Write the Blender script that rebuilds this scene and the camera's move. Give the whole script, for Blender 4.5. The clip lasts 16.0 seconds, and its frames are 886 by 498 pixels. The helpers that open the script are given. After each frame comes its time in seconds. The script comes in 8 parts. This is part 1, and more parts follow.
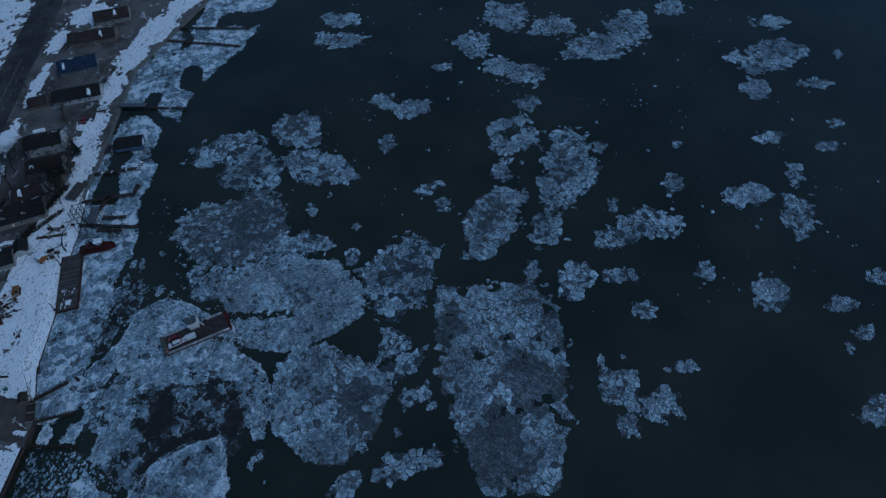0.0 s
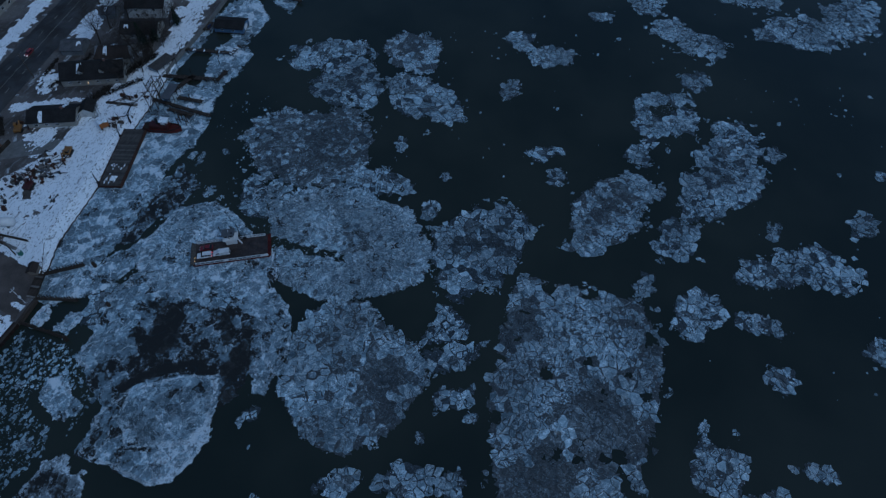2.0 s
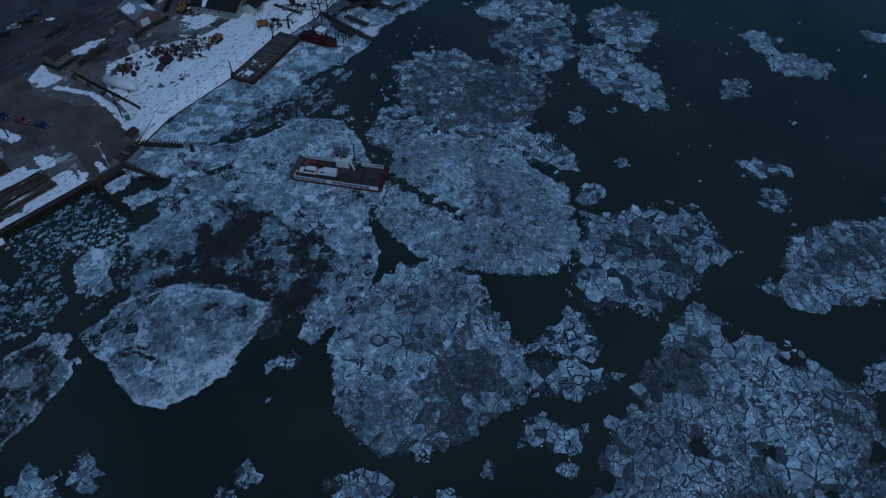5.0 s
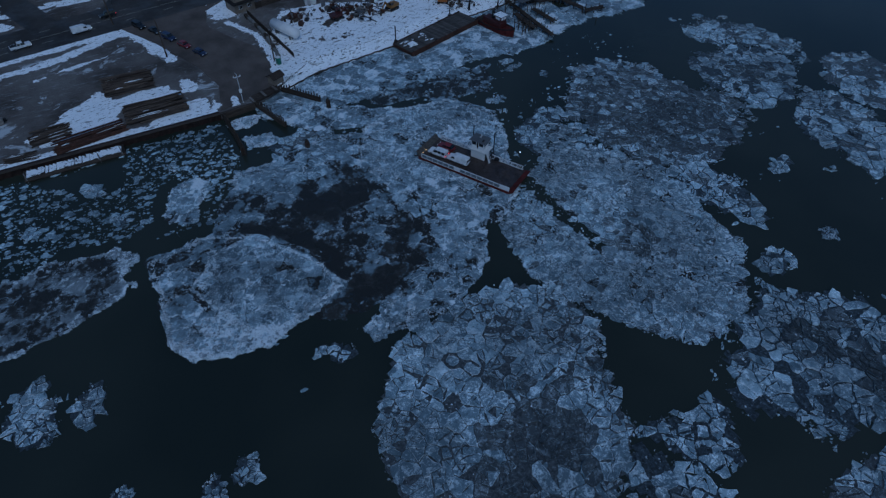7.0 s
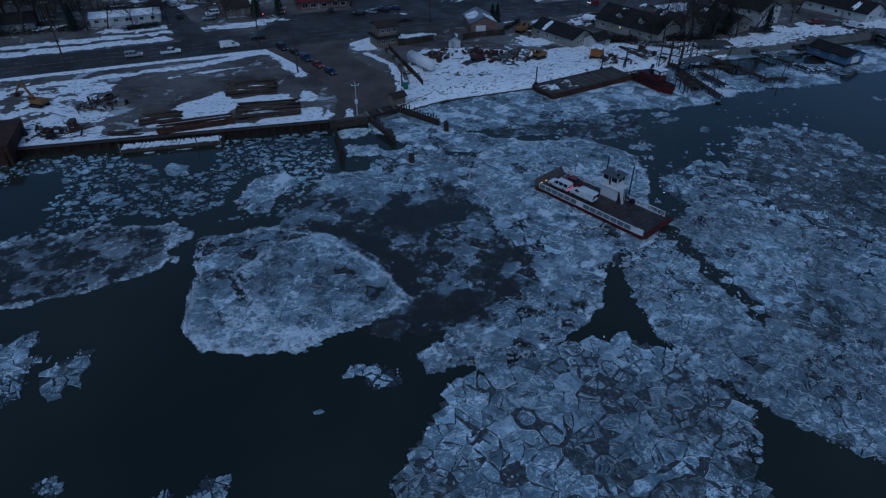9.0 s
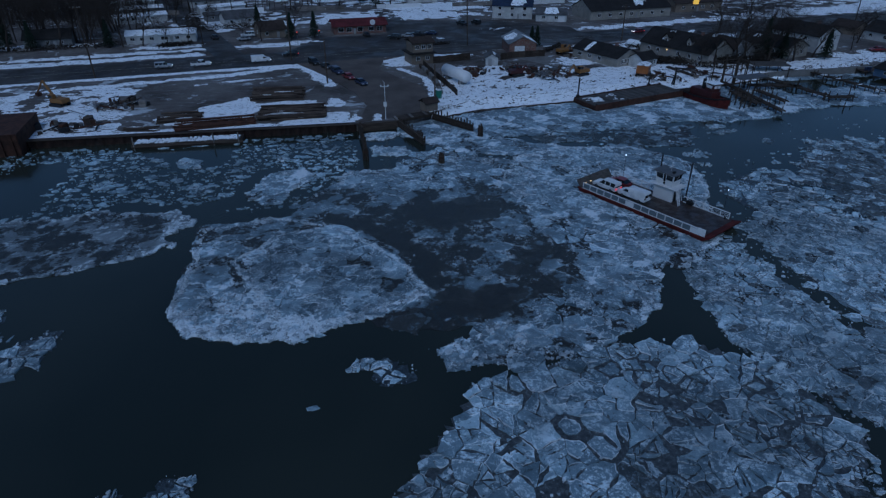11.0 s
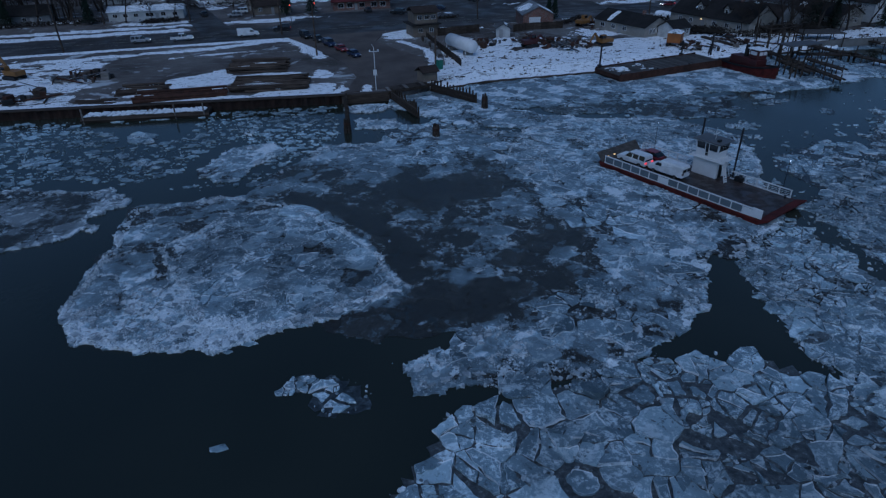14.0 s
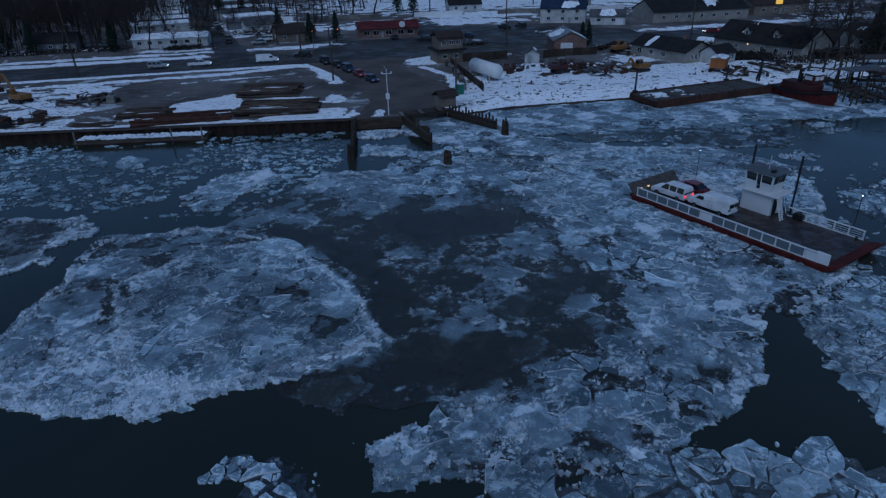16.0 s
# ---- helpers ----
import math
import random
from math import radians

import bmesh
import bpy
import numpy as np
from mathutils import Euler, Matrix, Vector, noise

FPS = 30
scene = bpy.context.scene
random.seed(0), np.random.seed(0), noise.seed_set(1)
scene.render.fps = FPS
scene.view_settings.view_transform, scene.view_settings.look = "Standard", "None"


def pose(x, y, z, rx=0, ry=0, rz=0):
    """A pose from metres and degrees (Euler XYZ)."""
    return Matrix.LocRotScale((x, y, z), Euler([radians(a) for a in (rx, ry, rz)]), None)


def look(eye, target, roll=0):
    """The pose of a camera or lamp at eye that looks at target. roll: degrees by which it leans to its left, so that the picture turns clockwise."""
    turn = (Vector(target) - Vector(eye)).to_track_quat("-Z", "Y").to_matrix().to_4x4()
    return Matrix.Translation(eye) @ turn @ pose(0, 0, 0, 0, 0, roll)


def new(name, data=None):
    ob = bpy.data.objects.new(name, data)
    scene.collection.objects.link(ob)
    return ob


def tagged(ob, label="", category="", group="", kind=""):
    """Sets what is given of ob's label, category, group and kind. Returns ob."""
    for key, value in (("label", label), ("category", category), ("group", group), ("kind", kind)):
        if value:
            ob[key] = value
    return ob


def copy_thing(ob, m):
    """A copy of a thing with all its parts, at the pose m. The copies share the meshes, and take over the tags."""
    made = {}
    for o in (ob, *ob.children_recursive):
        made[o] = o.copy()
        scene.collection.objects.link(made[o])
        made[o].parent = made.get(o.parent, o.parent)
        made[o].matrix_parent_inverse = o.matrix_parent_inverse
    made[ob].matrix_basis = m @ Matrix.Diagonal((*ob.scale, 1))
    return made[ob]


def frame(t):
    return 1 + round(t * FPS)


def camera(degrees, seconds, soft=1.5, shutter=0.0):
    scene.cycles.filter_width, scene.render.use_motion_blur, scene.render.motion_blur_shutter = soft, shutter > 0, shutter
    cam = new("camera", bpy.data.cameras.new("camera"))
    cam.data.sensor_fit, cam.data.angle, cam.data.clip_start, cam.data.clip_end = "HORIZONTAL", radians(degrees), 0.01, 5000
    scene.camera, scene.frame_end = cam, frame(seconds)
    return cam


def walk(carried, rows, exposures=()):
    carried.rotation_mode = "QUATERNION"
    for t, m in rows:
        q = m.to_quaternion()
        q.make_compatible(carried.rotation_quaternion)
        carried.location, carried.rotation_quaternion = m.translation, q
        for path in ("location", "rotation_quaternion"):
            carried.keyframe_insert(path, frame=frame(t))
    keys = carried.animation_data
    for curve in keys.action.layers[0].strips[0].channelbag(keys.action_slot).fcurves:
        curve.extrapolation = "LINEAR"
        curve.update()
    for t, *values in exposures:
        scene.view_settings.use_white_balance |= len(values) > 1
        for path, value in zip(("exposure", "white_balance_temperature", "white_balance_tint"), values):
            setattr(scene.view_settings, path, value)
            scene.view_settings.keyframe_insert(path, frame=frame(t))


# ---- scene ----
from mathutils import kdtree

# ------------------------------------------------------------------ camera
cam = camera(70.5, 16.0, 1.3)
PATH = [
    (0, (-67.31, -140.82, 210.03), (-36.39, -139.32, 170.77), -2.66),
    (0.5, (-56.37, -142.40, 197.95), (-26.49, -139.86, 157.94), -1.86),
    (1, (-45.44, -143.12, 184.98), (-16.49, -137.78, 144.56), -0.55),
    (1.5, (-39.87, -143.62, 177.71), (-11.63, -136.05, 137.15), -0.34),
    (2, (-35.81, -142.96, 170.79), (-8.24, -133.64, 130.13), -0.15),
    (2.5, (-32.38, -141.76, 163.48), (-5.49, -131.04, 122.71), 0.21),
    (3, (-28.38, -141.36, 156.04), (-2.29, -129.26, 115.14), 0.42),
    (3.2, (-27.01, -141.21, 152.62), (-1.18, -128.52, 111.73), 0.44),
    (5.3, (-21.98, -140.18, 112.84), (2.26, -118.19, 75.04), 0.52),
    (5.5, (-20.42, -139.64, 110.26), (2.98, -116.97, 72.34), 0.85),
    (6, (-16.59, -138.43, 105.70), (4.33, -114.44, 67.14), 1.06),
    (6.5, (-12.35, -136.65, 100.45), (6.74, -110.21, 62.54), 0.95),
    (7, (-8.76, -134.91, 93.34), (8.93, -105.05, 57.35), 0.65),
    (7.5, (-5.33, -134.02, 84.79), (10.32, -101.03, 50.62), 0.58),
    (8, (-2.44, -132.25, 75.08), (11.32, -96.26, 43.21), 0.35),
    (8.5, (-0.06, -130.48, 66.67), (11.79, -92.18, 36.80), 0.42),
    (9, (1.34, -129.23, 61.89), (11.89, -89.68, 33.18), 0.36),
    (9.5, (1.97, -127.84, 57.62), (11.52, -87.27, 30.01), 0.48),
    (9.7, (1.84, -127.55, 55.67), (11.14, -86.51, 28.67), 0.53),
    (12, (5.99, -119.54, 41.50), (14.22, -76.67, 17.12), -0.08),
    (12.5, (7.17, -117.19, 39.92), (15.20, -74.33, 15.45), -0.18),
    (13, (8.38, -114.55, 38.09), (16.16, -71.71, 13.50), -0.36),
    (13.5, (9.72, -111.85, 36.26), (17.07, -68.94, 11.65), -0.57),
    (14, (11.07, -109.21, 34.78), (17.92, -66.24, 10.14), -0.76),
    (14.5, (12.45, -106.75, 33.55), (18.65, -63.69, 8.90), -0.98),
    (15, (13.83, -104.23, 32.36), (19.42, -61.05, 7.78), -1.13),
    (15.5, (15.26, -101.93, 31.26), (20.27, -57.98, 7.95), -1.28),
    (16, (16.59, -99.62, 30.20), (20.72, -55.04, 7.94), -1.38),
]
walk(cam, [(t, look(eye, target, roll)) for t, eye, target, roll in PATH],
     [(0.0, 0.06, 4750, 0), (6.5, 0.02, 4750, 3), (12.0, 0.06, 4750, 6), (16.0, 0.08, 4750, 7)])

# ------------------------------------------------------------------ light: blue dusk under an even sky
world = bpy.data.worlds.new("dusk_sky")
scene.world = world
world.use_nodes = True
wn = world.node_tree
bg = wn.nodes["Background"]
sky = wn.nodes.new("ShaderNodeTexSky")
sky.sky_type, sky.sun_disc = "NISHITA", False
sky.sun_elevation, sky.sun_rotation = radians(50), radians(200)
sky.air_density, sky.dust_density, sky.ozone_density = 1.0, 0.8, 2.5
wn.links.new(sky.outputs[0], bg.inputs[0])
bg.inputs[1].default_value = 0.05
sun_data = bpy.data.lights.new("sun", "SUN")
sun_data.energy, sun_data.angle, sun_data.color = 0.5, radians(30), (1.0, 0.97, 0.93)
sun = new("sun", sun_data)
sun.matrix_world = look((-86, -236, 300), (0, 0, 0))


# ------------------------------------------------------------------ materials
def lin(c):
    return (*c, 1.0)


class Mat:
    """A small builder of node materials in object space, metres."""

    def __init__(self, name, rough=0.7, metal=0.0, spec=0.5):
        self.m = bpy.data.materials.new(name)
        self.m.use_nodes = True
        self.t = self.m.node_tree
        self.b = self.t.nodes["Principled BSDF"]
        self.b.inputs["Roughness"].default_value = rough
        self.b.inputs["Metallic"].default_value = metal
        self.b.inputs["Specular IOR Level"].default_value = spec
        self.co = self.t.nodes.new("ShaderNodeNewGeometry").outputs["Position"]

    def n(self, kind, **k):
        node = self.t.nodes.new(kind)
        for key, value in k.items():
            node.inputs[key].default_value = value
        return node

    def noise(self, scale, detail=4.0, rough=0.55, stretch=None, distort=0.0):
        node = self.n("ShaderNodeTexNoise", Scale=scale, Detail=detail, Roughness=rough, Distortion=distort)
        co = self.co
        if stretch:
            mp = self.t.nodes.new("ShaderNodeMapping")
            mp.inputs["Scale"].default_value = stretch
            self.t.links.new(co, mp.inputs[0])
            co = mp.outputs[0]
        self.t.links.new(co, node.inputs["Vector"])
        return node.outputs[0]

    def cells(self, scale, feature="DISTANCE_TO_EDGE", warp=1.4, out="Distance"):
        """Plates with ragged outlines: Voronoi cells in warped space."""
        node = self.n("ShaderNodeTexVoronoi", Scale=scale)
        node.feature = feature
        bend = self.n("ShaderNodeTexNoise", Scale=0.7, Detail=6.0, Roughness=0.62)
        add = self.t.nodes.new("ShaderNodeVectorMath")
        add.operation = "MULTIPLY_ADD"
        add.inputs[1].default_value = (warp, warp, warp)
        self.t.links.new(self.co, bend.inputs["Vector"])
        self.t.links.new(bend.outputs["Color"], add.inputs[0])
        self.t.links.new(self.co, add.inputs[2])
        self.t.links.new(add.outputs[0], node.inputs["Vector"])
        return node.outputs[out]

    def ramp(self, fac, *stops, ease=False):
        node = self.t.nodes.new("ShaderNodeValToRGB")
        if ease:
            node.color_ramp.interpolation = "EASE"
        e = node.color_ramp.elements
        while len(e) < len(stops):
            e.new(0.5)
        for el, (p, c) in zip(e, stops):
            el.position = p
            el.color = lin(c) if isinstance(c, tuple) else (c, c, c, 1)
        self.t.links.new(fac, node.inputs[0])
        return node.outputs[0]

    def mix(self, fac, a, b, how="MIX"):
        node = self.t.nodes.new("ShaderNodeMix")
        node.data_type, node.blend_type = "RGBA", how
        for sock, value in ((node.inputs[0], fac), (node.inputs[6], a), (node.inputs[7], b)):
            if isinstance(value, tuple):
                sock.default_value = lin(value)
            elif isinstance(value, (int, float)):
                sock.default_value = value
            else:
                self.t.links.new(value, sock)
        return node.outputs[2]

    def math(self, how, a, b, c=None):
        node = self.t.nodes.new("ShaderNodeMath")
        node.operation = how
        for sock, value in zip(node.inputs, (a, b, c)):
            if isinstance(value, (int, float)):
                sock.default_value = value
            elif value is not None:
                self.t.links.new(value, sock)
        return node.outputs[0]

    def stored(self, name):
        node = self.t.nodes.new("ShaderNodeAttribute")
        node.attribute_name = name
        return node.outputs["Fac"]

    def rand(self, island=False):
        if island:
            return self.t.nodes.new("ShaderNodeNewGeometry").outputs["Random Per Island"]
        return self.t.nodes.new("ShaderNodeObjectInfo").outputs["Random"]

    def color(self, c):
        if isinstance(c, tuple):
            self.b.inputs["Base Color"].default_value = lin(c)
        else:
            self.t.links.new(c, self.b.inputs["Base Color"])
        return self

    def rough(self, c):
        self.t.links.new(c, self.b.inputs["Roughness"])
        return self

    def bump(self, height, strength=0.5, dist=0.1):
        node = self.n("ShaderNodeBump", Strength=strength, Distance=dist)
        self.t.links.new(height, node.inputs["Height"])
        self.t.links.new(node.outputs[0], self.b.inputs["Normal"])
        return self

    def glow(self, c, s):
        self.b.inputs["Emission Color"].default_value = lin(c)
        self.b.inputs["Emission Strength"].default_value = s
        return self


def plain(name, c, rough=0.6, metal=0.0, vary=0.25, scale=1.5, bump=0.0):
    """Paint, wood or metal of one colour with weathering at two scales."""
    k = Mat(name, rough, metal, 0.5 if rough < 0.75 else 0.2)
    big = k.ramp(k.noise(scale * 0.35, 3), (0.3, 1 - vary), (0.7, 1.0))
    small = k.ramp(k.noise(scale * 6, 5, 0.7), (0.35, 1 - vary * 0.6), (0.65, 1.0))
    k.color(k.mix(1.0, k.mix(1.0, big, c, "MULTIPLY"), small, "MULTIPLY"))
    if bump:
        k.bump(k.noise(scale * 8, 4), 0.5, bump)
    return k.m


SNOW = (0.89, 0.91, 0.93)


def water_material():
    k = Mat("river_water", 0.12, 0.0, 0.5)
    k.b.inputs["IOR"].default_value = 1.33
    k.color(k.ramp(k.noise(0.02, 3), (0.38, (0.020, 0.025, 0.020)), (0.62, (0.032, 0.037, 0.029))))
    k.rough(k.ramp(k.noise(0.05, 3), (0.35, 0.06), (0.7, 0.2)))
    k.bump(k.noise(1.1, 3, 0.6), 0.12, 0.12)
    return k.m


def floe_material(name, tint, even=None):
    """Refrozen ice: bare and wet where it is thin, granular white where frost and crushed ice lie."""
    k = Mat(name, 0.5)
    k.b.inputs["IOR"].default_value = 1.31
    frost = k.ramp(k.noise(0.07, 5, 0.6), (0.38, even[0]), (0.62, even[1])) if even else k.stored("frost")
    crush = k.ramp(frost, (0.42, 0.0), (0.68, 1.0))
    s = k.math("MULTIPLY_ADD", k.math("SUBTRACT", k.noise(0.32, 12, 0.72, distort=0.9), 0.5), k.ramp(frost, (0.08, 0.5), (0.2, 1.1), (0.3, 1.0), (0.42, 0.5)), frost)
    s = k.math("MULTIPLY_ADD", k.math("SUBTRACT", k.noise(2.2, 8, 0.76), 0.5), k.math("MULTIPLY_ADD", crush, 0.5, 0.2), s)
    s = k.math("MULTIPLY_ADD", k.math("SUBTRACT", k.noise(7.0, 3, 0.7), 0.5), k.math("MULTIPLY_ADD", crush, 0.35, 0.08), s)
    hole = k.math("MULTIPLY", k.ramp(k.noise(0.17, 9, 0.66, distort=0.7), (0.39, 1.0), (0.45, 0.0)), k.ramp(frost, (0.3, 0.0), (0.4, 0.24), (0.62, 0.0)))
    s = k.math("SUBTRACT", s, hole)
    cake = k.math("SUBTRACT", k.ramp(k.cells(0.30, "F1", 2.2, "Color"), (0.1, 0.0), (0.9, 1.0)), 0.5)
    chip = k.math("SUBTRACT", k.ramp(k.cells(1.25, "F1", 0.9, "Color"), (0.1, 0.0), (0.9, 1.0)), 0.5)
    s = k.math("ADD", s, k.math("MULTIPLY", k.math("ADD", k.math("MULTIPLY", cake, 0.6), k.math("MULTIPLY", chip, 0.24)), k.ramp(frost, (0.0, 0.1), (0.3, 1.0))))
    tones = ((0.05, 0.026), (0.15, 0.05), (0.20, 0.10), (0.26, 0.16), (0.36, 0.19), (0.40, 0.225), (0.51, 0.25), (0.545, 0.315), (0.64, 0.37), (0.68, 0.55), (0.80, 0.80))
    c = k.ramp(s, *[(p, (v, v * 0.97, v * 0.88) if v < 0.06 else tuple(v * w for w in tint) if v < 0.6 else (v * 0.92, v * 0.99, v * 1.04)) for p, v in tones])
    worn = k.ramp(k.noise(0.34, 7, 0.7), (0.5, 0.0), (0.57, 0.9))
    lip = k.math("MULTIPLY", k.ramp(k.cells(0.30, warp=2.2), (0.0, 1.0), (0.05, 0.8), (0.15, 0.0)), k.math("MULTIPLY_ADD", worn, 0.7, 0.3))
    lace = k.ramp(k.math("MULTIPLY_ADD", lip, 0.21, k.noise(2.2, 11, 0.78, distort=0.5)), (0.60, 0.0), (0.64, 1.0))
    c = k.mix(k.math("MULTIPLY", lace, k.ramp(frost, (0.1, 0.0), (0.2, 0.6), (0.45, 0.95))), c, (0.74, 0.81, 0.85))
    seam = k.math("MULTIPLY", k.ramp(k.cells(1.25, warp=0.9), (0.0, 0.6), (0.04, 0.0)), k.ramp(k.noise(0.5, 6, 0.7), (0.52, 0.0), (0.6, 0.8)))
    c = k.mix(k.math("MULTIPLY", seam, k.ramp(frost, (0.15, 0.0), (0.42, 0.9))), c, (0.66, 0.73, 0.78))
    bits = k.math("MULTIPLY", k.ramp(k.noise(0.8, 12, 0.74, distort=0.3), (0.555, 0.0), (0.575, 1.0)), k.ramp(k.noise(0.13, 5, 0.62), (0.47, 0.0), (0.55, 1.0)))
    c = k.mix(k.math("MULTIPLY", bits, k.ramp(frost, (0.12, 0.0), (0.2, 0.85), (0.5, 0.6))), c, (0.46, 0.55, 0.62))
    split = k.ramp(k.cells(0.21, warp=2.6), (0.0, 1.0), (0.008, 0.8), (0.02, 0.0))
    c = k.mix(k.math("MULTIPLY", split, k.ramp(k.noise(0.17, 5, 0.65), (0.5, 0.0), (0.56, 0.9))), c, (0.03, 0.042, 0.05))
    k.color(c)
    k.rough(k.ramp(s, (0.1, 0.14), (0.3, 0.45), (0.5, 0.75)))
    k.bump(k.math("ADD", k.math("MULTIPLY_ADD", lace, 0.5, k.noise(3.0, 8, 0.75)), k.math("MULTIPLY", s, 0.8)), 0.9, 0.1)
    return k.m


def shard_material(name, lo, hi, frost, regional=0.5):
    """Broken plates: each one its own grey, dusted with frost, scratched and here and there wet."""
    k = Mat(name, 0.5)
    each = k.ramp(k.rand(True), (0.0, lo), (0.7, tuple((a + b) / 2 for a, b in zip(lo, hi))), (1.0, hi))
    grain = k.math("MULTIPLY_ADD", k.math("SUBTRACT", k.noise(3.0, 7, 0.8), 0.5), 0.8, k.noise(0.6, 10, 0.72, distort=0.9))
    c = k.mix(k.ramp(grain, (0.51, 0.0), (0.56, 0.6), (0.63, 1.0)), each, frost)
    c = k.mix(1.0, c, k.ramp(k.noise(0.055, 5, 0.62), (0.42, regional * 0.9), (0.57, 1.12)), "MULTIPLY")
    c = k.mix(k.ramp(grain, (0.30, 0.85), (0.39, 0.0)), c, (0.04, 0.055, 0.065))
    k.color(c)
    k.rough(k.ramp(k.noise(1.5, 4), (0.4, 0.35), (0.65, 0.75)))
    k.bump(grain, 0.8, 0.1)
    return k.m


def slush_material(name, a, b):
    k = Mat(name, 0.4)
    k.color(k.ramp(k.noise(1.6, 9, 0.76), (0.42, a), (0.56, b), (0.68, tuple(3.2 * v for v in b))))
    k.bump(k.noise(4.0, 5, 0.7), 0.6, 0.06)
    return k.m


M_WATER = water_material()
M_SHEET = floe_material("consolidated_ice", (0.78, 1.0, 1.15))
M_BROWN = floe_material("dirty_brash_ice", (0.84, 0.96, 1.04))
M_BRASH_BED = floe_material("frozen_brash", (0.80, 1.0, 1.13), (0.22, 0.42))
M_SHORE_ICE = floe_material("shore_ice", (0.78, 1.0, 1.15), (0.42, 0.72))
M_SHARD = shard_material("broken_ice", (0.115, 0.161, 0.194), (0.375, 0.485, 0.55), (0.66, 0.76, 0.815), 0.66)
M_SHARD_DARK = shard_material("dirty_broken_ice", (0.046, 0.054, 0.058), (0.145, 0.168, 0.182), (0.26, 0.305, 0.335))
M_PANCAKE = shard_material("pancake_ice", (0.07, 0.10, 0.122), (0.37, 0.47, 0.535), (0.56, 0.65, 0.70), 0.45)
M_SET_PLATE = shard_material("refrozen_plate", (0.085, 0.122, 0.148), (0.34, 0.435, 0.50), (0.60, 0.70, 0.755), 0.7)
M_FROST = shard_material("frosted_white_ice", (0.40, 0.46, 0.51), (0.68, 0.73, 0.77), (0.76, 0.80, 0.83), 0.9)
M_RUBBLE = shard_material("crushed_ice", (0.16, 0.20, 0.23), (0.62, 0.68, 0.73), (0.70, 0.75, 0.79), 0.8)
M_SLUSH = slush_material("ice_slush", (0.012, 0.014, 0.014), (0.055, 0.066, 0.074))
M_SLUSH_DARK = slush_material("dirty_slush", (0.03, 0.034, 0.036), (0.085, 0.092, 0.095))


# ------------------------------------------------------------------ mesh helpers
def mesh_of(name, bm):
    me = bpy.data.meshes.new(name)
    bm.normal_update()
    bm.to_mesh(me)
    bm.free()
    return me


def part(name, bm, material, parent=None, label="", smooth=False):
    me = mesh_of(name, bm) if isinstance(bm, bmesh.types.BMesh) else bm
    if not me.materials:
        me.materials.append(material)
    if smooth:
        me.polygons.foreach_set("use_smooth", [True] * len(me.polygons))
    ob = new(name, me)
    if parent is not None:
        ob.parent = parent
    if label:
        tagged(ob, label)
    return ob


def thing(name, m, label, category, group="", kind=""):
    ob = new(name)
    ob.empty_display_size = 0.3
    ob.matrix_basis = m
    return tagged(ob, label, category, group, kind)


def raw(name, verts, faces, material, parent=None, label=""):
    me = bpy.data.meshes.new(name)
    me.from_pydata(verts, [], faces)
    me.update()
    return part(name, me, material, parent, label)


def box(bm, x0, x1, y0, y1, z0, z1, bevel=0.0):
    c = Matrix.LocRotScale(((x0 + x1) / 2, (y0 + y1) / 2, (z0 + z1) / 2), None, (x1 - x0, y1 - y0, z1 - z0))
    made = bmesh.ops.create_cube(bm, size=1, matrix=c)["verts"]
    if bevel:
        edges = list({e for v in made for e in v.link_edges})
        bmesh.ops.bevel(bm, geom=edges, offset=bevel, segments=1, affect="EDGES", profile=0.5)
    return made


def rod(bm, a, b, r0, r1=None, n=8):
    a, b = Vector(a), Vector(b)
    d = b - a
    m = Matrix.Translation((a + b) / 2) @ d.to_track_quat("Z", "Y").to_matrix().to_4x4()
    bmesh.ops.create_cone(bm, cap_ends=True, segments=n, radius1=r0, radius2=r0 if r1 is None else r1, depth=d.length, matrix=m)


def slab(bm, outline, z0, z1):
    """A prism over a plan outline."""
    lo = [bm.verts.new((x, y, z0)) for x, y in outline]
    hi = [bm.verts.new((x, y, z1)) for x, y in outline]
    n = len(outline)
    bm.faces.new(hi)
    bm.faces.new(lo[::-1])
    for i in range(n):
        bm.faces.new((lo[i], lo[(i + 1) % n], hi[(i + 1) % n], hi[i]))


def profile(bm, pts, x0, x1, axis="x"):
    """A prism along x (or y) with the given cross-section of (across, z)."""
    put = (lambda s, a, z: (s, a, z)) if axis == "x" else (lambda s, a, z: (a, s, z))
    lo = [bm.verts.new(put(x0, a, z)) for a, z in pts]
    hi = [bm.verts.new(put(x1, a, z)) for a, z in pts]
    n = len(pts)
    bm.faces.new(lo)
    bm.faces.new(hi[::-1])
    for i in range(n):
        bm.faces.new((lo[i], hi[i], hi[(i + 1) % n], lo[(i + 1) % n]))
    bmesh.ops.recalc_face_normals(bm, faces=bm.faces[:])


def blob(x, y, rx, ry, rot, amount=0.28, rough=1.0, seed=0.0):
    """A test of how deep a point lies in an uneven ellipse: 1 in the middle, 0 at the edge."""
    c, s = math.cos(radians(rot)), math.sin(radians(rot))
    size = math.sqrt(rx * ry)

    def inside(px, py):
        dx, dy = px - x, py - y
        u, w = (dx * c + dy * s) / rx, (dy * c - dx * s) / ry
        d = math.hypot(u, w)
        if d > 1.7:
            return -1.0
        q = Vector((px / size * 1.3 + seed, py / size * 1.3, seed))
        f = noise.noise(q) * 1.2 + noise.noise(q * 2.7) * 0.6 + noise.noise(q * 7.0) * 0.3 * rough
        return 1 - d + amount * f
    return inside


